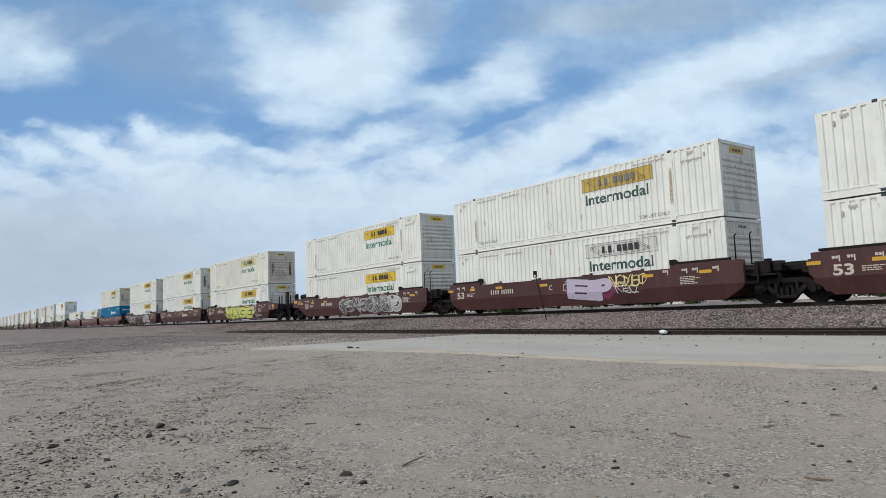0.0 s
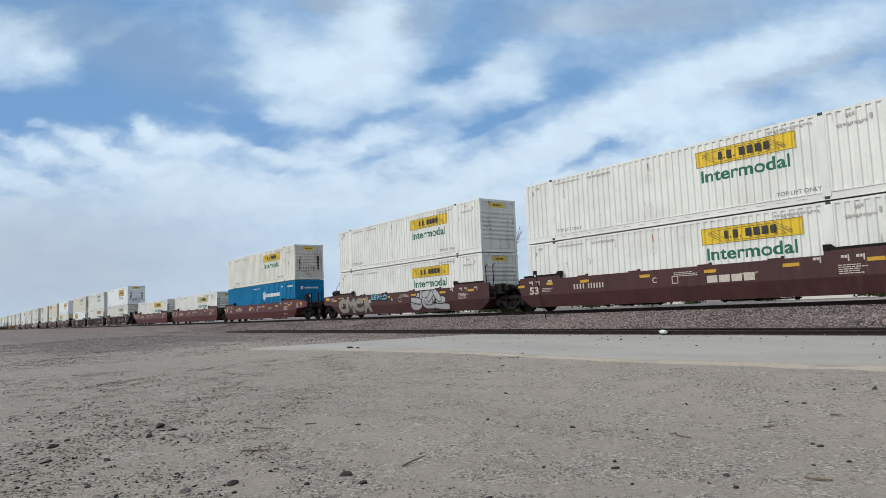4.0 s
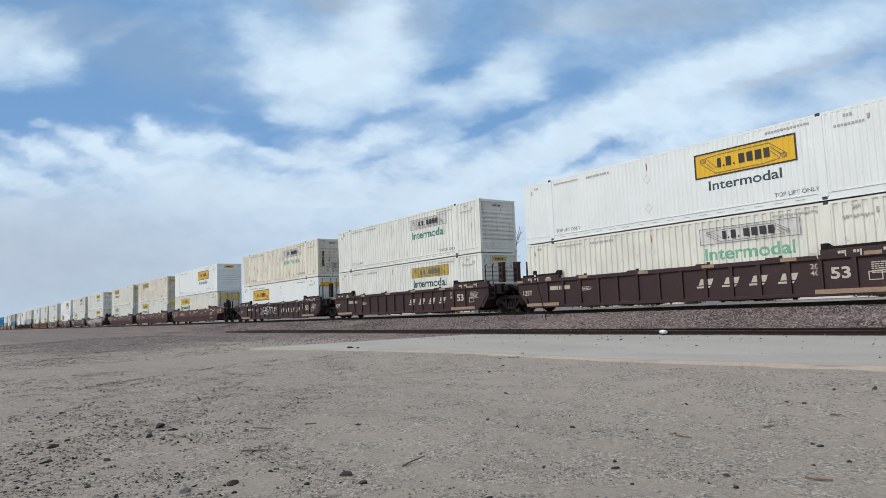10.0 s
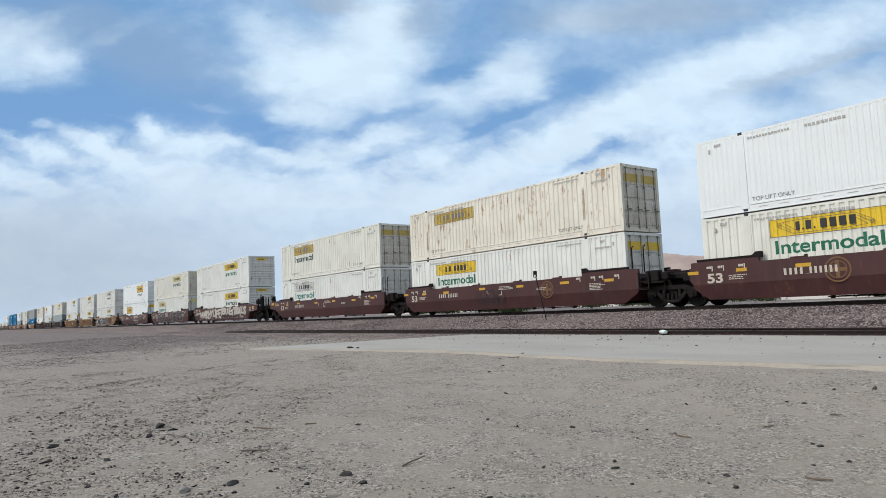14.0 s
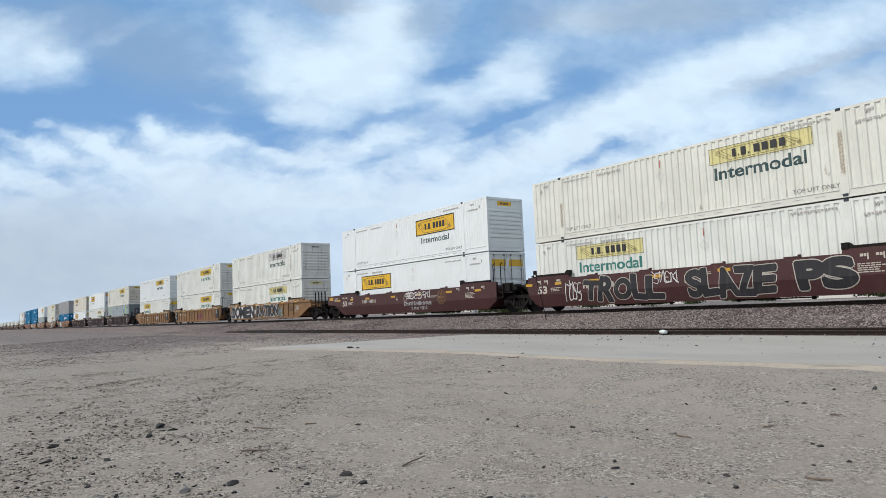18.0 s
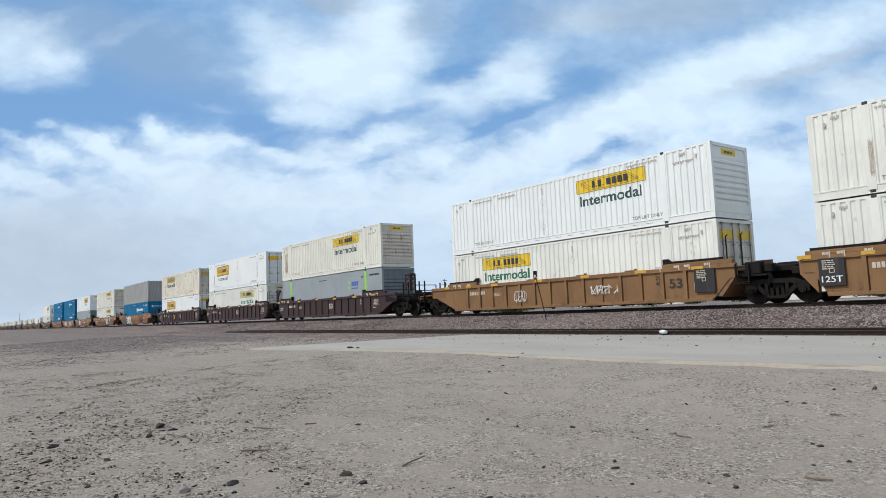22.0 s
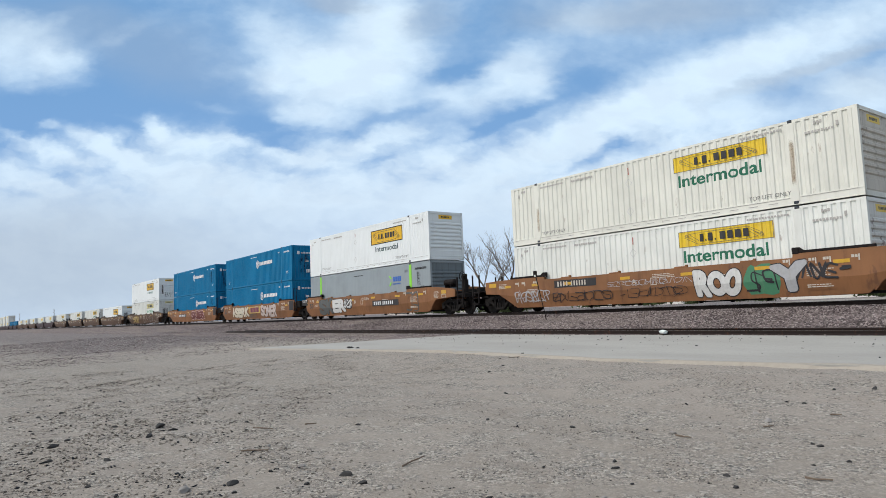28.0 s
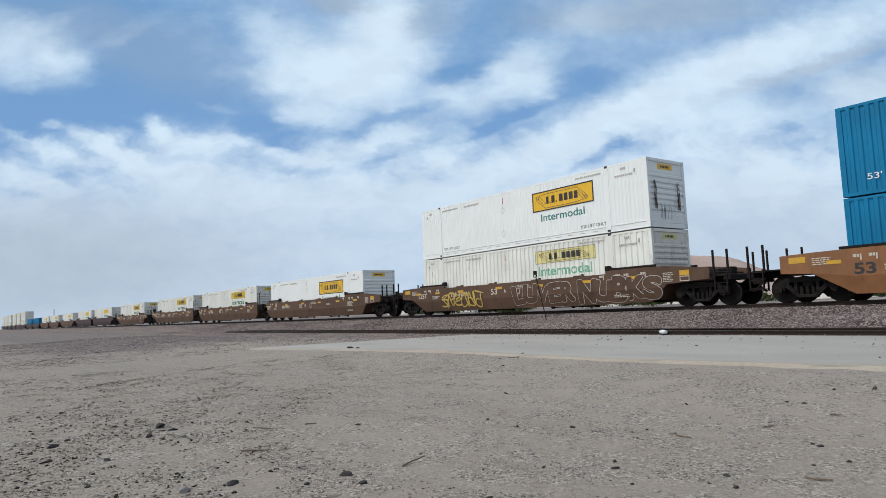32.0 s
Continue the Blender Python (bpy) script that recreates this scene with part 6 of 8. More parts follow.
def paragraph_mesh(rows, w, seed):
    def build():
        rnd = random.Random(seed)
        bm = bmesh.new()
        for i in range(rows):
            x = 0.0
            end = w * rnd.uniform(0.65, 1.0)
            while x < end:
                a = rnd.uniform(0.05, 0.16)
                box(bm, x, min(end, x + a), -0.003, 0, -i * 0.065, -i * 0.065 + 0.032)
                x += a + 0.025
        return finish("stencilled_text", bm, M["stencil"])
    return cached(("paragraph", rows, w, seed), build)


def leaning(z):
    """How far the smooth side leans in at height z."""
    return 0.13 * max(0.0, 0.78 - z) / 0.58


STROKES = (
    (((0.85, 0.88), (0.3, 0.92), (0.2, 0.58), (0.8, 0.42), (0.68, 0.08), (0.08, 0.1)),),
    (((0.18, 0.0), (0.22, 1.0)), ((0.9, 0.95), (0.3, 0.52), (0.95, 0.02))),
    (((0.85, 0.92), (0.2, 0.92), (0.15, 0.08), (0.9, 0.06)), ((0.2, 0.5), (0.7, 0.53))),
    (((0.2, 0.0), (0.2, 0.93), (0.82, 0.88), (0.75, 0.5), (0.3, 0.45)), ((0.5, 0.42), (0.95, 0.0))),
    (((0.02, 0.0), (0.48, 1.0), (0.95, 0.02)), ((0.28, 0.36), (0.74, 0.34))),
    (((0.5, 0.97), (0.12, 0.72), (0.15, 0.2), (0.5, 0.03), (0.9, 0.25), (0.86, 0.78), (0.45, 0.97)),),
    (((0.12, 0.0), (0.18, 0.98), (0.8, 0.04), (0.86, 1.0)),),
    (((0.05, 0.95), (0.95, 0.9)), ((0.5, 0.9), (0.46, 0.02))),
)


def spray_mesh(key, x0, x1, z0, z1, n, thick, lift, mat, seed, sloped, grow=0.0):
    """Swollen, swung shapes of sprayed strokes in n slots; they spell nothing. grow: a rim round every stroke."""
    def build():
        rnd = random.Random(seed)
        bm = bmesh.new()
        w, h = (x1 - x0) / n, z1 - z0
        layer = 0
        inset = min(thick * h, 0.4 * w) * 0.8
        for i in range(n):
            # two or three strokes of different shapes, mirrored and crossed, in every slot
            for q in rnd.sample(range(len(STROKES)), 3 if w > 0.7 else 2):
                stroke = rnd.choice(STROKES[q])
                over, back = rnd.random() < 0.5, rnd.random() < 0.6
                shear, drop, lean = rnd.uniform(-0.3, 0.3), rnd.uniform(-0.06, 0.06), rnd.uniform(-0.2, 0.2)
                pts = []
                for u, v in stroke:
                    u, v = 1 - u if back else u, 1 - v if over else v
                    u, v = u * 1.2 - 0.1 + rnd.uniform(-0.1, 0.1) + shear * (v - 0.5), v + rnd.uniform(-0.07, 0.07) + drop + lean * (u - 0.5)
                    pts.append(Vector((x0 + i * w - 0.06 * w + inset + u * (w * 1.12 - 2 * inset), z0 + inset + v * (h - 2 * inset))))
                wide = thick * h * rnd.uniform(0.85, 1.15)
                ends = [pts[0] * 2 - pts[1]] + pts + [pts[-1] * 2 - pts[-2]]
                way = []
                for k in range(1, len(ends) - 2):
                    for q in range(5):
                        way.append(catmull(ends[k - 1], ends[k], ends[k + 1], ends[k + 2], q / 5))
                way.append(pts[-1])
                layer += 1
                y = -lift - 0.0024 * (layer % 36)
                row = []
                for k, p in enumerate(way):
                    d = (way[min(k + 1, len(way) - 1)] - way[max(k - 1, 0)]).normalized()
                    f = k / (len(way) - 1)
                    t = wide * (0.8 + 0.3 * math.sin(2.2 * f + seed)) + grow
                    o = Vector((-d.y, d.x)) * t
                    if k == 0 or k == len(way) - 1:
                        back = -d if k == 0 else d
                        cap = [(p + back * t * 0.75 + o * 0.55, p + back * t * 0.75 - o * 0.55), (p + back * t * 0.4 + o * 0.88, p + back * t * 0.4 - o * 0.88)]
                        row += (cap + [(p + o, p - o)]) if k == 0 else ([(p + o, p - o)] + cap[::-1])
                    else:
                        row.append((p + o, p - o))
                last = None
                for l, r in row:
                    pair = (bm.verts.new((l.x, y, l.y)), bm.verts.new((r.x, y, r.y)))
                    if last:
                        bm.faces.new((last[0], last[1], pair[1], pair[0]))
                    last = pair
        for f in bm.faces:
            f.normal_update()
            if f.normal.y > 0:
                f.normal_flip()
        if sloped:
            bmesh.ops.bisect_plane(bm, geom=bm.verts[:] + bm.edges[:] + bm.faces[:], plane_co=(0, 0, 0.78), plane_no=(0, 0, 1))
        for v in bm.verts:
            v.co.z = min(max(v.co.z, 0.22), 1.48)
            v.co.y -= HALF - (leaning(v.co.z) if sloped else 0.0)
        me = bpy.data.meshes.new("graffiti")
        bm.to_mesh(me)
        bm.free()
        me.materials.append(mat)
        return me
    return cached(("spray", key, mat.name, lift), build)


def catmull(a, b, c, d, t):
    return 0.5 * (2 * b + (c - a) * t + (2 * a - 5 * b + 4 * c - d) * t * t + (3 * b - a - 3 * c + d) * t * t * t)


def graffiti(car, x0, x1, z0, z1, n, fill, line, seed, sloped=True, thick=0.13, shade=None, rim=0.06, label="sprayed graffiti of crossed swollen strokes"):
    if shade:
        bm = bmesh.new()
        rnd = random.Random(seed + 50)
        for i in range(int((x1 - x0) / 0.22)):
            cx, cz, r = x0 + i * 0.22 + 0.1, rnd.uniform(z0 + 0.15, z1 - 0.15), rnd.uniform(0.16, 0.3) * (z1 - z0) * 1.4
            bm.faces.new([bm.verts.new((cx + r * math.cos(a * 0.7854) * rnd.uniform(0.7, 1.1), -0.003 - 0.0005 * (i % 6), min(max(cz + r * math.sin(a * 0.7854) * rnd.uniform(0.7, 1.1), 0.24), 1.47))) for a in range(8)])
        bmesh.ops.bisect_plane(bm, geom=bm.verts[:] + bm.edges[:] + bm.faces[:], plane_co=(0, 0, 0.78), plane_no=(0, 0, 1))
        for v in bm.verts:
            v.co.y -= HALF - (leaning(v.co.z) if sloped else 0.0)
        part("graffiti", finish("graffiti", bm, M[shade]), car, "sprayed colour ground")
    part("graffiti", spray_mesh((x0, n, seed, "line"), x0, x1, z0, z1, n, thick, 0.008, M[line], seed, sloped, rim if fill else 0.0), car, label)
    if fill:
        part("graffiti", spray_mesh((x0, n, seed, "fill"), x0, x1, z0, z1, n, thick, 0.0092, M[fill], seed, sloped), car, label)


CAR_WORDS = {"maroon": "maroon", "oxide": "red-oxide", "brown": "dark brown", "tan": "weathered tan-yellow", "orange": "rusty orange-brown", "umber": "weathered umber-brown"}


def slim_post():
    bm = bmesh.new()
    rod(bm, (0, 0, 0), (0, 0, 1.05), 0.025, 6)
    rod(bm, (0, 0, 1.05), (0, 0.12, 1.12), 0.025, 6)
    return finish("handrail", bm, M["dark"])


def end_assembly(car, paint, lead, look_no, far):
    """Platform, couplers, rails and brake gear at a coupler end."""
    at = Matrix.Translation
    d = 1 if lead else -1
    base = 0.6 if lead else -(LONG + 0.6)
    m = at((base, 0, 0)) if lead else at((base, 0, 0)) @ Matrix.Rotation(math.pi, 4, "Z")
    tip = 2.75
    part("end_platform", cached(("platform", paint.name), lambda: platform_mesh(paint, 1, tip)), car, "", m)
    part("coupler", cached("coupler", coupler_mesh), car, "", m @ at((tip - 0.22, 0, 0)))
    if far:
        return
    near = -1.42
    def put(name, me, x, y, z, label="", turn=0.0):
        return part(name, me, car, label, at((base + d * x, y, z)) @ Matrix.Rotation(turn, 4, "Z"))
    up = cached(("upright", 1.0), lambda: upright_mesh(1.0))
    for x in (2.1, 2.66):
        put("upright", up, x, near, 1.05)
        put("upright", up, x, -near, 1.05)
    put("ladder", cached("ladder", ladder_mesh), 2.38, near - 0.03, 0.0)
    put("ladder", cached("ladder", ladder_mesh), 2.38, -near + 0.03, 0.0)
    if lead and look_no == 22:
        put("lattice_tower", cached("lattice_tower", lattice_tower), 1.7, -0.6, 1.55)
    elif look_no in ((4,) if lead else (6, 12)):
        for x in ((0.62, 0.98) if look_no == 12 else (1.75,) if lead else (0.3,)):
            put("support_stand", cached(("stand", lead or look_no == 12), lambda: stand_mesh(0.03 if lead or look_no == 12 else -0.2)), x, -0.6, 1.36 if lead else 1.5 if look_no == 12 else 1.6, "tall pierced support stand")
        if look_no != 12:
            put("hose", cached("hose", hose_mesh), 1.8 if lead else 0.5, -0.5, 2.35, "thin looped air hose", 0.0 if lead else math.pi)
    elif look_no in ((1, 7, 10, 13, 16, 27) if lead else (3, 9, 15, 24, 25, 33)):
        high = lead and look_no in (13, 16, 27)
        put("brake_wheel", cached("brake_wheel", brake_wheel_mesh), 2.45 if high else 1.45, near + 0.1, 2.08 if high else 1.75 if lead else 1.95, "spoked hand brake wheel")
        bm_key = "brake_post"

        def brake_post():
            bm = bmesh.new()
            box(bm, -0.09, 0.09, 0.1, 0.3, 1.0, 1.9, 0.02)
            box(bm, 0.12, 0.3, 0.1, 0.3, 1.0, 1.7, 0.02)
            return finish("brake_post", bm, M["dark"])
        put("brake_post", cached(bm_key, brake_post), 2.45 if high else 1.45, near, 0.2 if high else 0.1)
    if look_no in ((13, 16, 27) if lead else (3, 6)):
        put("air_tank", cached("air_tank", tank_mesh), 0.55 if lead else 0.95, -0.7, 1.84, "dark cylindrical air tank")
    if lead and look_no == 22:
        put("grab_rail", rail_post(0.75, 0.8, M["dark"]), 2.5, 0.0, 1.16)
    def valve():
        bm = bmesh.new()
        box(bm, -0.3, 0.2, -0.3, 0.3, 1.12, 1.42, 0.04)
        rod(bm, (-0.5, -0.8, 1.3), (0.6, -0.2, 1.25), 0.03, 6)
        rod(bm, (-0.6, 0.3, 1.35), (0.5, 0.9, 1.25), 0.03, 6)
        box(bm, -0.1, 0.25, 0.5, 0.9, 1.14, 1.5, 0.03)
        return finish("brake_valve", bm, M["steel"])
    put("brake_valve", cached("brake_valve", valve), 1.4, 0.1, 0.0)


def slab_mesh(w, h):
    bm = bmesh.new()
    box(bm, 0, w, 0, 0.03, 0, h, 0.008)
    return finish("end_panel", bm, M["spray_black"])


def well_car(style, colour, role, index, far=False):
    """One unit of an articulated well car. style: smooth or ribbed; role: lead, mid, tail or single."""
    front, rear = role in ("lead", "single"), role in ("tail", "single")
    paint, at = M[colour], Matrix.Translation
    c = tagged(new("well_car"), f"{CAR_WORDS[colour]} {'smooth-sided' if style == 'smooth' else 'ribbed'} steel railway well car on the rails", "well car", "well cars of the train")
    key = (style, colour, front, rear)
    if style == "smooth":
        for s in (-1, 1):
            part("side_sill", cached(("sill", s) + key, lambda: side_plate(front, rear, paint, s)), c)
            if s < 0 or not far:
                part("guide", cached("guide", guide_mesh), c, "", at((0, s * (HALF - 0.06), 1.64)))
                part("guide", cached("guide", guide_mesh), c, "", at((-LONG, s * (HALF - 0.06), 1.64)) @ Matrix.Rotation(math.pi, 4, "Z"))
    else:
        for s in (-1, 1):
            part("side_sill", cached(("rsill", s) + key, lambda: ribbed_plate(front, rear, paint, s)), c)
            for what in ("top", "bottom", "raised"):
                part(what + "_chord", cached(("chord", what, s) + key, lambda: ribbed_chords(front, rear, paint, s, what)), c)
        if not far:
            for i in range(14):
                x = -14.75 + i * 1.03
                part("rib", cached(("rib", colour), lambda: rib_mesh(paint)), c, "", at((x, -HALF + 0.09, 0)))
        part("guide", cached("guide", guide_mesh), c, "", at((0, -(HALF - 0.1), 1.68)))
        part("guide", cached("guide", guide_mesh), c, "", at((-LONG, -(HALF - 0.1), 1.68)) @ Matrix.Rotation(math.pi, 4, "Z"))
    for x in (-5.0, -10.6):
        part("brake_rod", cached("brake_rod", brake_rod_mesh), c, "", at((x, -0.5, 0)))
    part("well_floor", cached("well_floor", lambda: well_floor(M["steel"])), c)
    part("bulkhead", cached(("bulkhead", colour), lambda: bulkhead(paint)), c)
    part("bulkhead", cached(("bulkhead", colour), lambda: bulkhead(paint)), c, "", at((-LONG, 0, 0)) @ Matrix.Rotation(math.pi, 4, "Z"))
    truck(c, TRUCK_FRONT)
    if rear:
        truck(c, TRUCK_REAR)
        end_assembly(c, M["dark"] if colour != "tan" else paint, False, index, far)
    if front:
        end_assembly(c, M["dark"] if colour != "tan" else paint, True, index, far)
    else:
        part("joint", cached("joint", lambda: joint_mesh(M["steel"])), c, "", at((TRUCK_FRONT, 0, 0)))
        if not far:
            part("step_frame", cached("step_frame", step_frame_mesh), c, "", at((1.3, -1.35, 0)))
            post = cached("slim_post", slim_post)
            for x in (0.37, 0.95):
                part("handrail", post, c, "", at((x, -1.38, 1.45)))
            part("ladder", cached("ladder", ladder_mesh), c, "", at((0.95, -HALF + 0.02, 0.25)))
            if colour == "brown" and index > 20:
                part("lattice_bracket", cached("lattice", lattice_mesh), c, "", at((1.65, -1.0, 0.95)))
                part("lattice_bracket", cached("lattice", lattice_mesh), c, "", at((1.65, 1.0, 0.95)))
            elif style == "ribbed" and colour != "tan":
                for x, s in ((0.9, -0.75), (1.25, 0.0), (1.5, 0.7)):
                    part("support_stand", cached(("stand", True), lambda: stand_mesh(0.03)), c, "", at((x, s, 1.6)))
    if far:
        return c
    y = -HALF - 0.004
    rnd = random.Random(index)
    white = colour != "tan"
    for x in (-3.9, -6.6, -9.8, -12.6):
        part("lug", cached(("lug", colour), lambda: lug_mesh(paint)), c, "", at((x, -HALF + 0.06, 1.5 if style == "smooth" else 1.52)))
    # reflectors, capacity marks and small stencils
    zr = 1.2 if style == "smooth" else 1.40
    for x, w in ((-0.55, 0.5), (-3.1, 0.55), (-6.1, 0.5), (-9.0, 0.5), (-12.2, 0.5), (-14.4, 0.4), (-16.3, 0.45)):
        part("reflector", reflector_mesh(w, 0.12, M["tape" if colour == "brown" and index < 15 else "reflector"]), c, "", at((x - w, y if style == "smooth" else y - 0.003, zr + rnd.uniform(-0.03, 0.03))))
    if style == "smooth" and front:
        part("reflector", reflector_mesh(0.42, 0.2, M["reflector"]), c, "", at((1.3, y, 1.2)))
        part("stencilled_text", paragraph_mesh(6, 0.55, 11), c, "", at((0.55, y, 1.32)))
        part("notice", frame_mesh(0.42, 0.2, 0.03, M["stencil"]), c, "", at((1.3, y, 0.98)))
        part("stencilled_text", paragraph_mesh(2, 0.9, 12), c, "", at((-1.9, y, 0.55)))
    if style == "smooth" and rear:
        part("reflector", reflector_mesh(0.55, 0.2, M["reflector"]), c, "", at((-17.95, y, 1.3)))
        part("stencilled_text", paragraph_mesh(4, 0.8, 13), c, "", at((-17.2, y, 1.4)))
    # black panels beside the joints of the yellow cars
    if colour in ("tan", "orange"):
        for here, x, w, z, h, words in ((not front, -0.95, 0.85, 0.5, 0.9, ""), (not rear, -16.1, 0.8, 0.5, 0.9, "125T")) if colour == "tan" else ((not front, -0.2, 0.8, 0.8, 0.78, ""), (not rear, -17.3, 0.95, 1.08, 0.44, "125T")):
            if here:
                panel = part("end_panel", cached(("end_panel", w, h), lambda: slab_mesh(w, h)), c, "black panel with white stencils", at((x, y - 0.012, z)))
                if words:
                    part("lettering", text_mesh(words, w * 0.8, 0.2, M["logo_white"], 0.01), panel, "", at((w * 0.1, -0.004, 0.12 if colour == "tan" else 0.22)))
                if colour == "tan":
                    part("stencilled_text", paragraph_mesh(5, 0.5, 21), panel, "", at((0.12, -0.003, 0.8)))
                    part("notice", frame_mesh(0.16, 0.16, 0.02, M["stencil"]), panel, "", at((0.33, -0.003, 0.42)))
    for x in (-0.3, -1.15, -1.6, -2.45, -14.5, -15.3, -15.75):
        part("tick_mark", cached("tick", tick_mesh), c, "", at((x, y - 0.002, 1.26 if style == "smooth" else 1.41)))
    yy = y if style == "smooth" else -HALF + 0.062
    big = M["stencil"] if white else M["ink"]
    if style == "smooth":
        if colour in ("maroon", "orange"):
            if role == "single":
                part("mark", patch_mesh(2.5, 0.34, M["ink"]), c, "black number panel", at((-13.3, y, 1.06)))
            else:
                part("lettering", text_mesh("53", 0.62, 0.36, M["stencil"] if colour == "maroon" else M["ink"], 0.03), c, "painted number 53", at((-15.95, y - 0.003, 0.82)))
            if index not in (27, 29):
                part("number_strip", bars_mesh("number", [(0.085, 0.22)] * 4 + [(0.02, 0.01)] * 3 + [(0.075, 0.22)] * 6, M["stencil"], 1.1), c, "plain white bars", at((-13.1, y - 0.006, 0.95 if role != "single" else 1.12)))
        else:
            part("lettering", text_mesh("53", 0.5, 0.3, M["stencil"], 0.02), c, "painted number 53", at((-9.9, y, 0.95)))
            part("lettering", text_mesh("125T", 0.85, 0.28, M["stencil"], 0.02), c, "", at((-16.5, y, 0.98)))
            part("number_strip", bars_mesh("number2", [(0.09, 0.23)] * 3 + [(0.02, 0.01)] * 3 + [(0.08, 0.23)] * 5, M["stencil"], 1.1), c, "plain white bars", at((-13.3, y, 0.98)))
        part("lettering", text_mesh({"lead": "B", "mid": "C"}.get(role, "A"), 0.2, 0.22, big, 0.01), c, "", at((-8.9, y, 0.98)))
        part("stencilled_text", paragraph_mesh(5, 0.9, 3), c, "", at((-1.9, y, 1.12)))
        part("stencilled_text", paragraph_mesh(3, 1.1, 4), c, "", at((-7.9, y, 1.3)))
        part("stencilled_text", paragraph_mesh(3, 0.8, 5), c, "", at((-15.1, y, 1.05)))
        part("stencilled_text", paragraph_mesh(2, 0.9, 7), c, "", at((-5.2, y, 1.1)))
        part("notice", frame_mesh(0.28, 0.3, 0.03, M["stencil"]), c, "", at((-8.0, y, 0.9)))
    else:
        lx = -2.1 if colour != "brown" or index < 15 else -7.4
        part("lettering", text_mesh("53", 0.6, 0.38, big, 0.03), c, "painted number 53", at((lx, yy - 0.006, 0.72)))
        if colour != "tan":
            part("lettering", text_mesh("125T", 0.62, 0.24, M["stencil"], 0.02), c, "", at((-16.35, yy - 0.04, 0.78)))
        part("lettering", text_mesh("20", 0.28, 0.17, big, 0.01), c, "", at((-2.72, yy - 0.004, 1.08)))
        part("lettering", text_mesh("40", 0.28, 0.17, big, 0.01), c, "", at((-2.72, yy - 0.004, 0.86)))
        part("stencilled_text", paragraph_mesh(6, 0.7, 8), c, "", at((-0.9, yy - 0.004, 1.15)))
        part("stencilled_text", paragraph_mesh(3, 0.6, 9), c, "", at((-12.6, yy - 0.004, 1.0)))
        part("number_strip", bars_mesh("number3", [(0.1, 0.18)] * 4 + [(0.02, 0.01)] + [(0.09, 0.18)] * 6, M["stencil"], 0.3), c, "plain white bars", at((-14.55, yy - 0.004, 0.98)))
        if colour == "brown" and index < 15:
            for x in (-2.6, -16.1):
                part("mark", patch_mesh(2.1, 0.15, M["tape"]), c, "faded tan strip", at((x, y - 0.004, 0.25)))
            for k in range(4):
                def slab(k=k):
                    bm = bmesh.new()
                    prism(bm, [(0, 0), (0.5, 0), (0.58, 0.07), (0.0, 0.07)], -0.004, 0)
                    prism(bm, [(0.08, 0.11), (0.6, 0.11), (0.7, 0.34), (0.18, 0.34)], -0.004, 0)
                    return finish("mark", bm, M["stencil"])
                part("mark", cached("slab", slab), c, "slanted white mark", at((-6.9 + k * 1.03, yy - 0.004, 0.66)))
        part("notice", frame_mesh(0.4, 0.28, 0.03, M["stencil"]), c, "", at((-1.0, yy - 0.006, 0.62)))
    return c


# ---- the train ----
# Each unit: place of its container's leading end at 16 s, car style, paint, role, lower and upper container.
def W(colour="white", sign_colour="sign_yellow", words="green", facing="wall"):
    return ("ribbed", facing, colour, sign_colour, words)


def S(words="slate", facing="wall", sign_colour="sign_orange"):
    return ("sheet", facing, "clean", sign_colour, words)


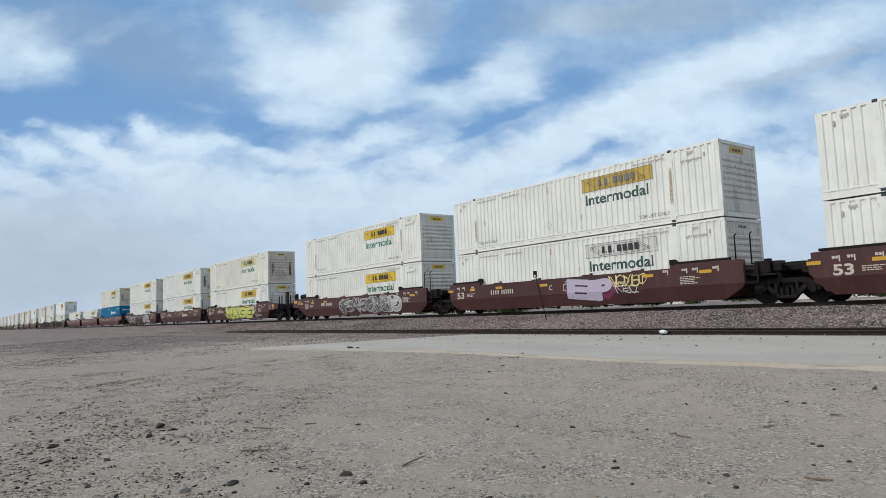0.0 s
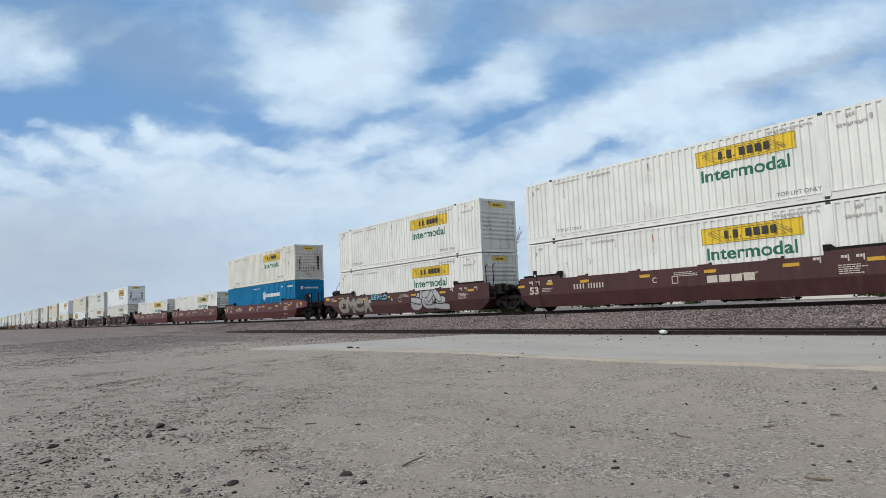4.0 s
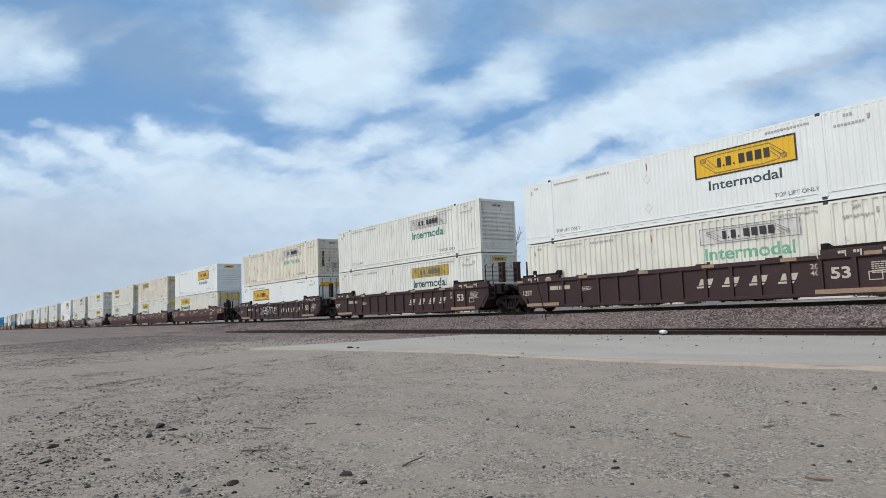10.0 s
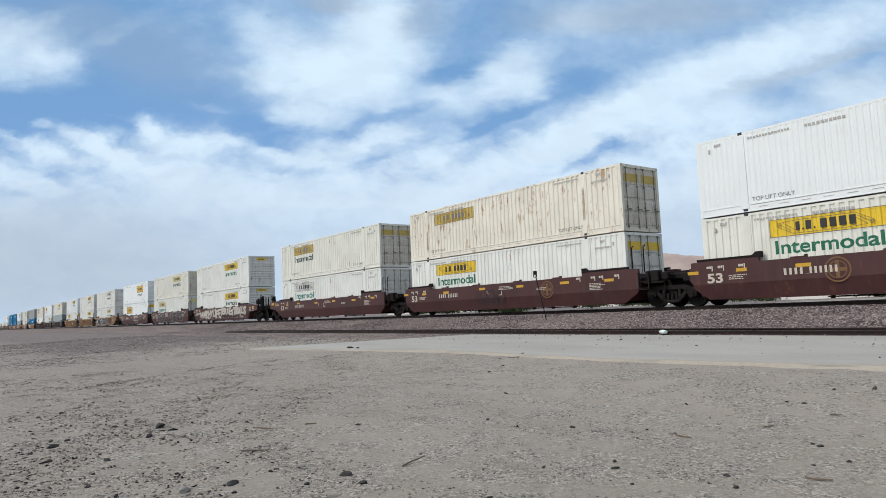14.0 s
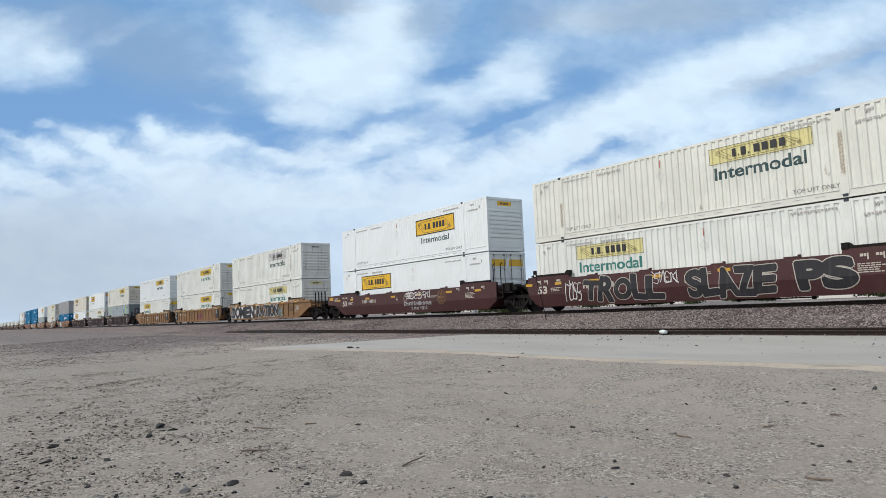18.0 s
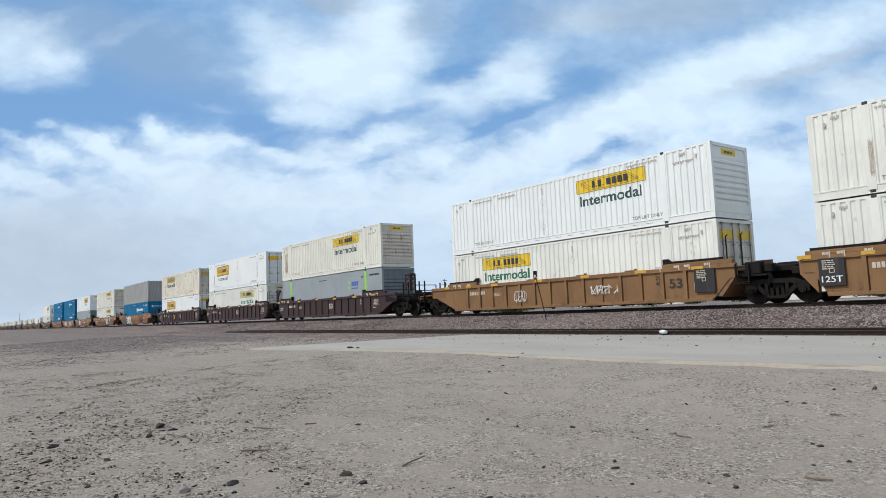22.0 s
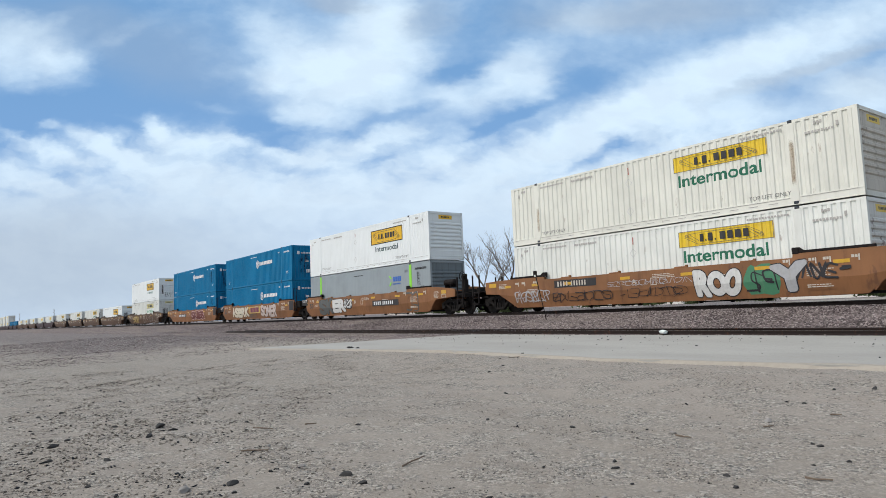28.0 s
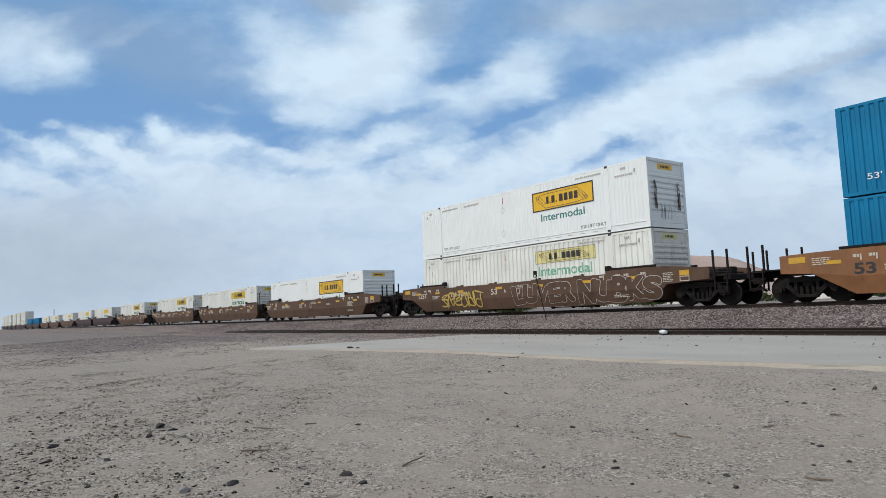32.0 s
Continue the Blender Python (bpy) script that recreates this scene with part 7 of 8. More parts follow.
BLUE, LOGO, SILVER = ("blue", "ridged", "blue"), ("logo_grey", "ridged", "grey"), ("silver", "ridged", "silver")
TRAIN = (
    (290.82, "smooth", "maroon", "lead", W("white"), W("white")),
    (271.20, "smooth", "maroon", "mid", W("white", "sign_white", "slate"), W("white", "sign_gold", "slate")),
    (251.60, "smooth", "maroon", "tail", W("white"), W("white", "sign_yellow", "teal")),
    (227.70, "smooth", "maroon", "lead", W("white"), W("cream", "sign_pale", "teal")),
    (208.05, "smooth", "maroon", "mid", W("white"), W("white")),
    (188.37, "smooth", "maroon", "tail", W("white"), W("white")),
    (164.50, "smooth", "oxide", "lead", BLUE, W("cream")),
    (144.80, "smooth", "oxide", "mid", W("white", "sign_pale", "teal"), None),
    (125.17, "smooth", "oxide", "tail", W("white"), None),
    (101.71, "ribbed", "brown", "lead", W("cream", "sign_white", "mint"), S()),
    (82.07, "ribbed", "brown", "mid", W("white", "sign_gold", "slate"), W("white", "sign_white", "teal")),
    (62.50, "ribbed", "brown", "tail", S("", "door"), W("rusty", "sign_white", "mint")),
    (38.70, "smooth", "maroon", "lead", W("cream", "sign_yellow", "green", "door"), S()),
    (18.95, "smooth", "maroon", "mid", W("white", "sign_yellow", "green", "door"), W("rusty", "sign_gold", "", "door")),
    (-0.85, "smooth", "maroon", "tail", W("white", "sign_white", "teal", "door"), W("cream", "sign_gold", "slate", "door")),
    (-24.75, "smooth", "maroon", "lead", W("white", "sign_yellow", "slate"), W("white")),
    (-44.35, "smooth", "maroon", "mid", W("white", "sign_pale", "teal", "door"), W("cream", "sign_pale", "slate")),
    (-64.00, "smooth", "maroon", "tail", S("", "door"), S()),
    (-87.17, "ribbed", "tan", "lead", W("white", "sign_pale", "teal"), W("white", "sign_white", "slate")),
    (-107.03, "ribbed", "tan", "mid", W("white"), W("white")),
    (-126.70, "ribbed", "tan", "tail", W("white", "sign_yellow", "green", "door"), W("clean", "sign_yellow", "slate")),
    (-150.56, "ribbed", "brown", "lead", LOGO, W("cream", "sign_yellow", "slate")),
    (-170.27, "ribbed", "brown", "mid", W("white", "sign_pale", "teal"), S("slate", "door")),
    (-189.99, "ribbed", "brown", "tail", S("slate", "door"), W("rusty", "sign_gold", "slate", "door")),
    (-213.71, "smooth", "orange", "single", BLUE, SILVER),
    (-237.38, "smooth", "orange", "single", W("white"), W("cream")),
    (-260.85, "smooth", "orange", "lead", LOGO, S()),
    (-280.50, "smooth", "orange", "mid", BLUE, BLUE),
    (-300.05, "smooth", "orange", "tail", BLUE, BLUE),
    (-323.50, "smooth", "umber", "single", W("white", "sign_pale", "mint"), S("teal")),
    (-347.00, "smooth", "umber", "lead", S(), None),
    (-366.60, "smooth", "umber", "mid", W("white"), None),
    (-386.20, "smooth", "umber", "tail", W("white"), None),
    (-409.90, "smooth", "umber", "single", W("white"), None),
    (-433.50, "smooth", "brown", "lead", W("white"), None),
    (-453.20, "smooth", "brown", "tail", W("white"), None),
    (-477.00, "smooth", "umber", "single", W("white"), None),
    (-500.70, "smooth", "umber", "lead", W("white"), None),
    (-520.40, "smooth", "umber", "tail", W("white"), None),
    (-544.00, "smooth", "brown", "lead", BLUE, None),
    (-563.70, "smooth", "brown", "tail", BLUE, None),
    (-587.40, "smooth", "brown", "lead", W("white"), W("white")),
    (-607.00, "smooth", "brown", "mid", W("white"), W("cream")),
    (-626.70, "smooth", "brown", "tail", W("white"), W("white")),
    (-650.40, "smooth", "brown", "lead", W("cream"), W("white")),
    (-670.10, "smooth", "brown", "mid", W("white"), W("white")),
    (-689.80, "smooth", "brown", "tail", W("white"), W("cream")),
)
MOVING = []


def stains(c, i, upper):
    """Soot and rust runs that the boxes of some units show."""
    turn = Matrix.Rotation(math.pi / 2, 4, "Z")
    if upper and i in (4, 5, 7, 10, 12, 30):
        for y in (-1.0, 0.62):
            part("stain", patch_mesh(0.36, 1.7, M["rust_run"]), c, "dark rust run down the end", Matrix.Translation((0.003, y, 0.5)) @ turn)
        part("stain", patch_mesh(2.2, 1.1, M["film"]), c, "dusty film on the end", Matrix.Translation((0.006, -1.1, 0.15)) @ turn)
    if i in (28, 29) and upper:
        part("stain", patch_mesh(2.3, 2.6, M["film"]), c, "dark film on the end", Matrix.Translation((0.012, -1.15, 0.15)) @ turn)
        if i == 29:
            part("stain", patch_mesh(0.75, 1.75, M["soot"]), c, "black soot run on the side", Matrix.Translation((-1.75, -WIDE / 2 - 0.005, 0.75)))
    if i in (27, 29) and not upper:
        part("stain", patch_mesh(0.8, 1.2, M["film"]), c, "dark film on the side", Matrix.Translation((-1.6, -WIDE / 2 - 0.005, 1.3)))
    if upper and i in (2, 3, 9, 14, 17, 19, 20, 23, 24, 26):
        # rust that has run down beside the lifting posts
        for x, z, h in ((POSTS[1] - 0.06, 0.35, 1.5), (POSTS[0] - 0.12, 0.5, 1.9)):
            part("stain", patch_mesh(0.24, h, M["ochre_run"]), c, "pale brown rust run on the lifting post", Matrix.Translation((x, -WIDE / 2 - 0.018, z)))
    if upper and i == 22:
        part("stain", patch_mesh(0.9, 2.2, M["ochre_run"]), c, "ochre stain run down the side", Matrix.Translation((-15.7, -WIDE / 2 - 0.005, 0.35)))
    if i == 8 and not upper:
        part("stain", patch_mesh(2.4, 0.9, M["film"]), c, "grey soot smudge under the roof edge", Matrix.Translation((-3.0, -WIDE / 2 - 0.005, 1.95)))


def build_train():
    for i, (place, style, colour, role, low, high) in enumerate(TRAIN):
        far = i > 33
        car = well_car(style, colour, role, i + 1, far)
        MOVING.append((car, place, 0.0))
        for load, lift in ((low, 0.34), (high, 0.34 + HIGH + 0.05)):
            if load:
                box_ = container(*load, far=far)
                MOVING.append((box_, place, lift))
                stains(box_, i + 1, load is high and lift > 1)
        paint_unit(i + 1, car)


def letters_mesh(words, x0, x1, z0, z1, mat, fat, seed, sloped, lift, swing):
    """Sprayed letters, each of its own size and tilt, lying on the car's side. fat: by how much every stroke swells on all sides."""
    rnd = random.Random(seed)
    shares = [(0.45 if ch in " iI" else 1.0) * rnd.uniform(0.85, 1.15) for ch in words]
    k = (x1 - x0) / sum(shares)
    verts, faces = [], []
    x = x0
    around = [(0.0, 0.0)] + [(math.cos(j * math.pi / 5), math.sin(j * math.pi / 5)) for j in range(10 if fat > 0 else 0)]
    for i, (ch, share) in enumerate(zip(words, shares)):
        w = share * k
        low, high = z0 + rnd.uniform(0, swing) * (z1 - z0), z1 - rnd.uniform(0, swing) * (z1 - z0)
        tilt, lean = rnd.uniform(-0.09, 0.09) * (1 + 2 * swing), rnd.uniform(-0.12, 0.16)
        if ch != " ":
            co, tri = GLYPHS[ch]
            cx, cz = x + w / 2, (low + high) / 2
            for j, (ex, ez) in enumerate(around):
                base = len(verts)
                for gx, gz in co:
                    u, q = (gx - 0.5) * w * 0.96, (gz - 0.5) * (high - low)
                    # letters bulge at the waist and lean a little
                    u = u * (1.0 + 0.10 * math.sin(3.0 * q + i * 1.9)) + lean * q
                    verts.append((cx + u * math.cos(tilt) - q * math.sin(tilt) + ex * fat, -lift - 0.0004 * j - 0.0002 * (i % 3), cz + q * math.cos(tilt) + u * math.sin(tilt) + ez * fat))
                faces += [tuple(base + c for c in t) for t in tri]
        x += w
    out = bmesh.new()
    made = [out.verts.new(v) for v in verts]
    for t in faces:
        out.faces.new([made[c] for c in t])
    if sloped:
        bmesh.ops.bisect_plane(out, geom=out.verts[:] + out.edges[:] + out.faces[:], plane_co=(0, 0, 0.78), plane_no=(0, 0, 1))
    for v in out.verts:
        v.co.z = min(max(v.co.z, 0.22), 1.49)
        v.co.y -= HALF - (leaning(v.co.z) if sloped else 0.0)
    return finish("graffiti", out, mat)


GLYPHS = {}


def cut_glyphs(letters):
    """Letters of the built-in font as triangles in a unit square."""
    for ch in sorted(set(letters) - {" "}):
        me = text_mesh(ch, 1.0, 1.0, M["ink"], 0.02)
        me.calc_loop_triangles()
        GLYPHS[ch] = [(v.co.x, v.co.z) for v in me.vertices], [tuple(t.vertices) for t in me.loop_triangles]


def sprayed_words(car, words, x0, x1, z0, z1, fill, line, seed, fat=0.05, rim=0.05, sloped=True, swing=0.12):
    if line:
        part("graffiti", letters_mesh(words, x0, x1, z0, z1, M[line], fat + rim, seed, sloped, 0.006, swing), car, line.split("_")[1] + " outline of sprayed letters")
    if fill:
        part("graffiti", letters_mesh(words, x0, x1, z0, z1, M[fill], fat, seed, sloped, 0.0125, swing), car, fill.split("_")[-1] + " sprayed letters")


def sprayed_ground(car, x0, x1, z0, z1, colour, seed, sloped=True):
    """An uneven cloud of sprayed colour under a picture."""
    bm = bmesh.new()
    rnd = random.Random(seed)
    top, low = [], []
    n = max(8, int((x1 - x0) / 0.16))
    for i in range(n + 1):
        x = x0 + (x1 - x0) * i / n
        edge = min(1.0, 5.0 * min(i, n - i) / n + 0.25)
        mid, half = (z0 + z1) / 2, (z1 - z0) / 2 * edge
        top.append((x + rnd.uniform(-0.05, 0.05), mid + half * rnd.uniform(0.8, 1.0)))
        low.append((x + rnd.uniform(-0.05, 0.05), mid - half * rnd.uniform(0.8, 1.0)))
    rows = [[bm.verts.new((x, -0.003, z)) for x, z in line] for line in (low, top)]
    for i in range(n):
        bm.faces.new((rows[0][i], rows[0][i + 1], rows[1][i + 1], rows[1][i]))
    if sloped:
        bmesh.ops.bisect_plane(bm, geom=bm.verts[:] + bm.edges[:] + bm.faces[:], plane_co=(0, 0, 0.78), plane_no=(0, 0, 1))
    for v in bm.verts:
        v.co.z = min(max(v.co.z, 0.23), 1.48)
        v.co.y -= HALF - (leaning(v.co.z) if sloped else 0.0)
    part("graffiti", finish("graffiti", bm, M[colour]), car, "sprayed colour ground")


def emblem_mesh():
    """A round faded emblem: a ring and crossed bars."""
    bm = bmesh.new()
    for r0, r1 in ((0.36, 0.41), (0.26, 0.29)):
        for k in range(28):
            a, b = 2 * math.pi * k / 28, 2 * math.pi * (k + 1) / 28
            prism(bm, [(r0 * math.cos(a), r0 * math.sin(a)), (r1 * math.cos(a), r1 * math.sin(a)), (r1 * math.cos(b), r1 * math.sin(b)), (r0 * math.cos(b), r0 * math.sin(b))], -0.003, 0)
    box(bm, -0.26, 0.26, -0.003, 0, -0.06, 0.06)
    box(bm, -0.06, 0.06, -0.0035, 0, -0.26, 0.26)
    return finish("mark", bm, M["emblem"])


EMBLEM = {13: -11.4, 14: -4.5}


def paint_unit(i, car):
    """The sprayed pictures, unit by unit."""
    y = -HALF - 0.004
    if i == 2:
        sprayed_ground(car, -7.9, -5.0, 0.4, 1.36, "spray_plum", 21)
        sprayed_words(car, "EiP", -7.75, -5.2, 0.42, 1.34, "spray_violet", "spray_black", 22, 0.06, 0.035)
        graffiti(car, -5.3, -3.4, 0.9, 1.42, 5, None, "sign_pale", 23, thick=0.06)
        graffiti(car, -5.0, -3.9, 0.62, 1.0, 3, None, "spray_white", 24, thick=0.05)
    elif i == 3:
        sprayed_words(car, "FiNUBS", -9.8, -3.5, 0.34, 1.38, "spray_grey", "spray_white", 32, 0.02, 0.035, swing=0.2)
        graffiti(car, -3.6, -2.2, 0.35, 1.35, 1, "spray_silver", "spray_white", 33, thick=0.12)
        graffiti(car, -10.2, -3.4, 0.36, 1.36, 7, None, "spray_silver", 34, thick=0.05)
    elif i == 4:
        sprayed_ground(car, -11.0, -2.8, 0.3, 1.47, "spray_lime", 41)
        sprayed_ground(car, -11.0, -9.6, 0.5, 1.46, "spray_sky", 42)
        sprayed_ground(car, -3.9, -2.9, 0.9, 1.46, "spray_violet", 43)
        sprayed_words(car, "MAGE", -10.5, -3.5, 0.36, 1.38, "sign_lemon", "spray_black", 44, 0.065, 0.06, swing=0.16)
        graffiti(car, -3.3, -2.5, 0.9, 1.42, 2, None, "spray_white", 45, thick=0.05)
        graffiti(car, -2.7, -1.9, 0.35, 0.75, 3, None, "spray_violet", 46, thick=0.05)
        graffiti(car, -1.6, -0.2, 1.0, 1.3, 3, None, "spray_maroon", 47, thick=0.07)
    elif i == 5:
        part("mark", bars_mesh("rail_mark", [(0.42, 0.26), (0.42, 0.26), (0.4, 0.26), (0.4, 0.26)], M["stencil"], 0.16), car, "plain white marks", Matrix.Translation((-6.5, y, 0.85)))
    elif i == 6:
        sprayed_words(car, "CMCA", -15.9, -11.4, 0.36, 1.34, "spray_drab", "spray_black", 61, 0.07, 0.045)
        graffiti(car, -11.4, -9.4, 1.12, 1.46, 5, "spray_sky", "spray_black", 62, thick=0.14)
        graffiti(car, -6.6, -3.0, 0.3, 1.4, 3, "spray_silver", "spray_black", 63, thick=0.15)
    elif i == 12:
        graffiti(car, -11.3, -7.6, 0.55, 1.2, 5, None, "spray_white", 121, False, 0.035)
    elif i in (13, 14):
        part("mark", cached("emblem", emblem_mesh), car, "faded round emblem", Matrix.Translation((EMBLEM[i], y, 1.02)))
        if i == 14:
            graffiti(car, -9.7, -7.5, 0.5, 1.2, 5, None, "spray_black", 141, thick=0.06)
    elif i == 16:
        sprayed_words(car, "THE", -14.5, -13.1, 0.46, 1.22, "spray_cream", "spray_black", 161, 0.04, 0.04, swing=0.2)
        sprayed_words(car, "NIGHT", -13.05, -10.0, 0.42, 1.38, "spray_cream", "spray_black", 162, 0.04, 0.04, swing=0.2)
        sprayed_words(car, "LIFE", -10.0, -7.5, 0.45, 1.46, "spray_cream", "spray_black", 163, 0.04, 0.04, swing=0.2)
        sprayed_words(car, "TERRESTRIALS", -7.5, -0.3, 0.6, 1.48, "spray_cream", "spray_black", 164, 0.04, 0.04, swing=0.28)
        rnd = random.Random(165)
        for k in range(34):
            # splashes and drips under the words
            part("graffiti", patch_mesh(round(rnd.uniform(0.06, 0.26), 1) + 0.03, round(rnd.uniform(0.03, 0.12), 2), M["spray_silver"]), car, "", Matrix.Translation((rnd.uniform(-14.6, -0.6), -HALF - 0.012 + leaning(0.45), rnd.uniform(0.34, 0.46))))
    elif i == 17:
        sprayed_words(car, "TROLL", -13.1, -8.95, 0.29, 1.4, "spray_black", "spray_cream", 171, 0.045, 0.03, swing=0.15)
        sprayed_words(car, "SLAZE", -7.9, -4.5, 0.31, 1.4, "spray_black", "spray_cream", 172, 0.05, 0.03, swing=0.12)
        sprayed_words(car, "PS", -3.75, -2.0, 0.38, 1.4, "spray_black", "spray_cream", 173, 0.07, 0.035, swing=0.1)
        graffiti(car, -9.4, -8.3, 0.93, 1.42, 4, None, "spray_white", 174, thick=0.05)
        graffiti(car, -14.2, -13.2, 0.4, 1.3, 4, None, "spray_white", 175, thick=0.03)
    elif i == 18:
        graffiti(car, -7.7, -5.2, 1.0, 1.44, 6, None, "spray_white", 181, thick=0.07)
        sprayed_words(car, "Eating a Milkshake", -8.0, -5.1, 0.62, 0.86, "spray_silver", "", 182, 0.0, 0.0, swing=0.15)
        sprayed_words(car, "2 the Yard", -7.3, -5.6, 0.34, 0.58, "spray_silver", "", 183, 0.0, 0.0, swing=0.2)
        part("mark", cached("emblem", emblem_mesh), car, "faded round emblem", Matrix.Translation((-4.1, y, 1.02)))
    elif i == 19:
        graffiti(car, -15.9, -14.9, 0.3, 1.35, 1, "spray_black", "spray_silver", 190, False, 0.17)
        sprayed_ground(car, -15.95, -9.5, 0.26, 1.46, "spray_white", 192, False)
        sprayed_words(car, "OMEN", -14.8, -9.8, 0.34, 1.38, "spray_black", "", 191, 0.06, 0.0, False, 0.06)
        sprayed_words(car, "RATION", -9.2, -4.4, 0.36, 1.4, "spray_black", "spray_white", 193, 0.05, 0.05, False)
        graffiti(car, -4.5, -3.4, 0.35, 1.1, 2, None, "spray_sky", 194, False, 0.05)
    elif i == 20:
        for k in range(3):
            part("mark", patch_mesh(0.52, 0.5, M["spray_plum"]), car, "dull red block", Matrix.Translation((-7.35 + k * 0.66, y + 0.056, 0.5)))
    elif i == 21:
        graffiti(car, -11.0, -10.1, 0.5, 1.05, 3, None, "spray_white", 211, False, 0.05)
        graffiti(car, -6.0, -4.4, 0.65, 1.05, 5, None, "spray_white", 212, False, 0.07)
    elif i == 24:
        graffiti(car, -10.0, -9.0, 0.6, 1.1, 3, None, "sign_gold", 241, False, 0.08)
    elif i == 25:
        graffiti(car, -15.2, -12.9, 0.3, 1.4, 2, "spray_grey", "spray_black", 251, thick=0.17, rim=0.05)
        graffiti(car, -13.1, -9.9, 0.3, 1.4, 3, "sign_white", "spray_black", 252, thick=0.14, rim=0.05)
        graffiti(car, -4.6, -2.4, 0.3, 1.4, 3, None, "spray_black", 253, thick=0.045)
    elif i == 26:
        graffiti(car, -16.0, -13.6, 0.45, 1.0, 6, None, "spray_silver", 265, thick=0.04)
        graffiti(car, -13.5, -10.0, 0.4, 0.85, 7, None, "spray_black", 261, thick=0.06)
        graffiti(car, -9.7, -6.4, 0.45, 0.85, 6, None, "spray_black", 266, thick=0.035)
        graffiti(car, -10.2, -6.2, 0.92, 1.15, 12, None, "spray_silver", 267, thick=0.06)
        sprayed_words(car, "ROO", -6.0, -4.2, 0.34, 1.32, "sign_white", "spray_black", 262, 0.06, 0.035)
        sprayed_words(car, "Y", -3.0, -1.9, 0.34, 1.42, "spray_silver", "spray_black", 263, 0.08, 0.035)
        sprayed_ground(car, -4.1, -2.75, 0.25, 1.4, "spray_green", 268)
        graffiti(car, -3.9, -2.9, 0.4, 1.2, 2, None, "spray_black", 269, thick=0.05)
        graffiti(car, -2.2, -0.5, 0.75, 1.3, 4, None, "spray_black", 264, thick=0.07)
    elif i == 27:
        sprayed_words(car, "SK", -14.3, -12.1, 0.34, 1.42, "spray_grey", "spray_black", 270, 0.07, 0.03)
        sprayed_words(car, "ER", -12.1, -10.3, 0.4, 1.34, "sign_white", "spray_black", 271, 0.07, 0.035)
        graffiti(car, -10.3, -9.3, 0.7, 1.35, 1, "sign_white", "spray_black", 273, thick=0.13)
        graffiti(car, -2.4, -1.1, 0.3, 1.45, 2, None, "spray_grey", 272, thick=0.04)
        part("mark", patch_mesh(3.2, 0.36, M["ink"]), car, "black number panel", Matrix.Translation((-6.45, y, 0.72)))
        part("number_strip", bars_mesh("plate", [(0.12, 0.22)] * 4 + [(0.02, 0.01)] * 3 + [(0.11, 0.22)] * 6, M["logo_white"], 1.05), car, "plain white bars", Matrix.Translation((-6.25, y - 0.005, 0.79)))
    elif i == 28:
        sprayed_words(car, "ASERK", -13.8, -9.4, 0.42, 1.32, "sign_cream", "spray_black", 281, 0.06, 0.035)
        part("mark", patch_mesh(2.6, 0.6, M["sign_gold"]), car, "faded yellow panel", Matrix.Translation((-9.2, y + 0.001, 0.72)))
        for k in range(3):
            part("mark", patch_mesh(0.6, 0.44, M["spray_plum"]), car, "dull red block", Matrix.Translation((-8.95 + k * 0.72, y - 0.005, 0.8)))
        graffiti(car, -9.2, -7.6, 0.35, 0.65, 4, None, "spray_grey", 284, thick=0.06)
        sprayed_words(car, "SONER", -6.4, -2.9, 0.33, 1.4, "sign_blush", "spray_black", 282, 0.045, 0.035)
    elif i == 29:
        sprayed_words(car, "SKIER", -8.0, -3.3, 0.42, 1.34, "spray_maroon", "spray_pink", 291, 0.06, 0.05, swing=0.15)
        part("mark", patch_mesh(3.1, 0.32, M["ink"]), car, "black number panel", Matrix.Translation((-13.15, y, 0.78)))
        part("number_strip", bars_mesh("plate", [(0.12, 0.22)] * 4 + [(0.02, 0.01)] * 3 + [(0.11, 0.22)] * 6, M["logo_white"], 1.05), car, "plain white bars", Matrix.Translation((-12.95, y - 0.005, 0.83)))
    elif i == 30:
        sprayed_words(car, "LUVER", -8.2, -4.2, 0.32, 1.3, "umber", "spray_white", 301, 0.06, 0.018, swing=0.15)
        sprayed_words(car, "NUBKS", -3.9, 0.4, 0.32, 1.36, "umber", "spray_white", 302, 0.06, 0.018, swing=0.15)
        graffiti(car, -14.2, -10.6, 0.4, 1.2, 6, None, "sign_gold", 303, thick=0.05)


def travelled(t):
    """Metres that the train has run by t seconds, counted from its place at 16 s; it gathers speed gently."""
    u = (t - 16.0) / 16.0
    pull = 0.42 * max(0.0, (t - 31.15) / 0.85) ** 1.3
    return pull + 16.0 * (18.5331 * u + 0.82154 * u ** 2 + 0.01912 * u ** 3 - 0.21243 * u ** 4 - 0.08119 * u ** 5 + 0.07611 * u ** 6)


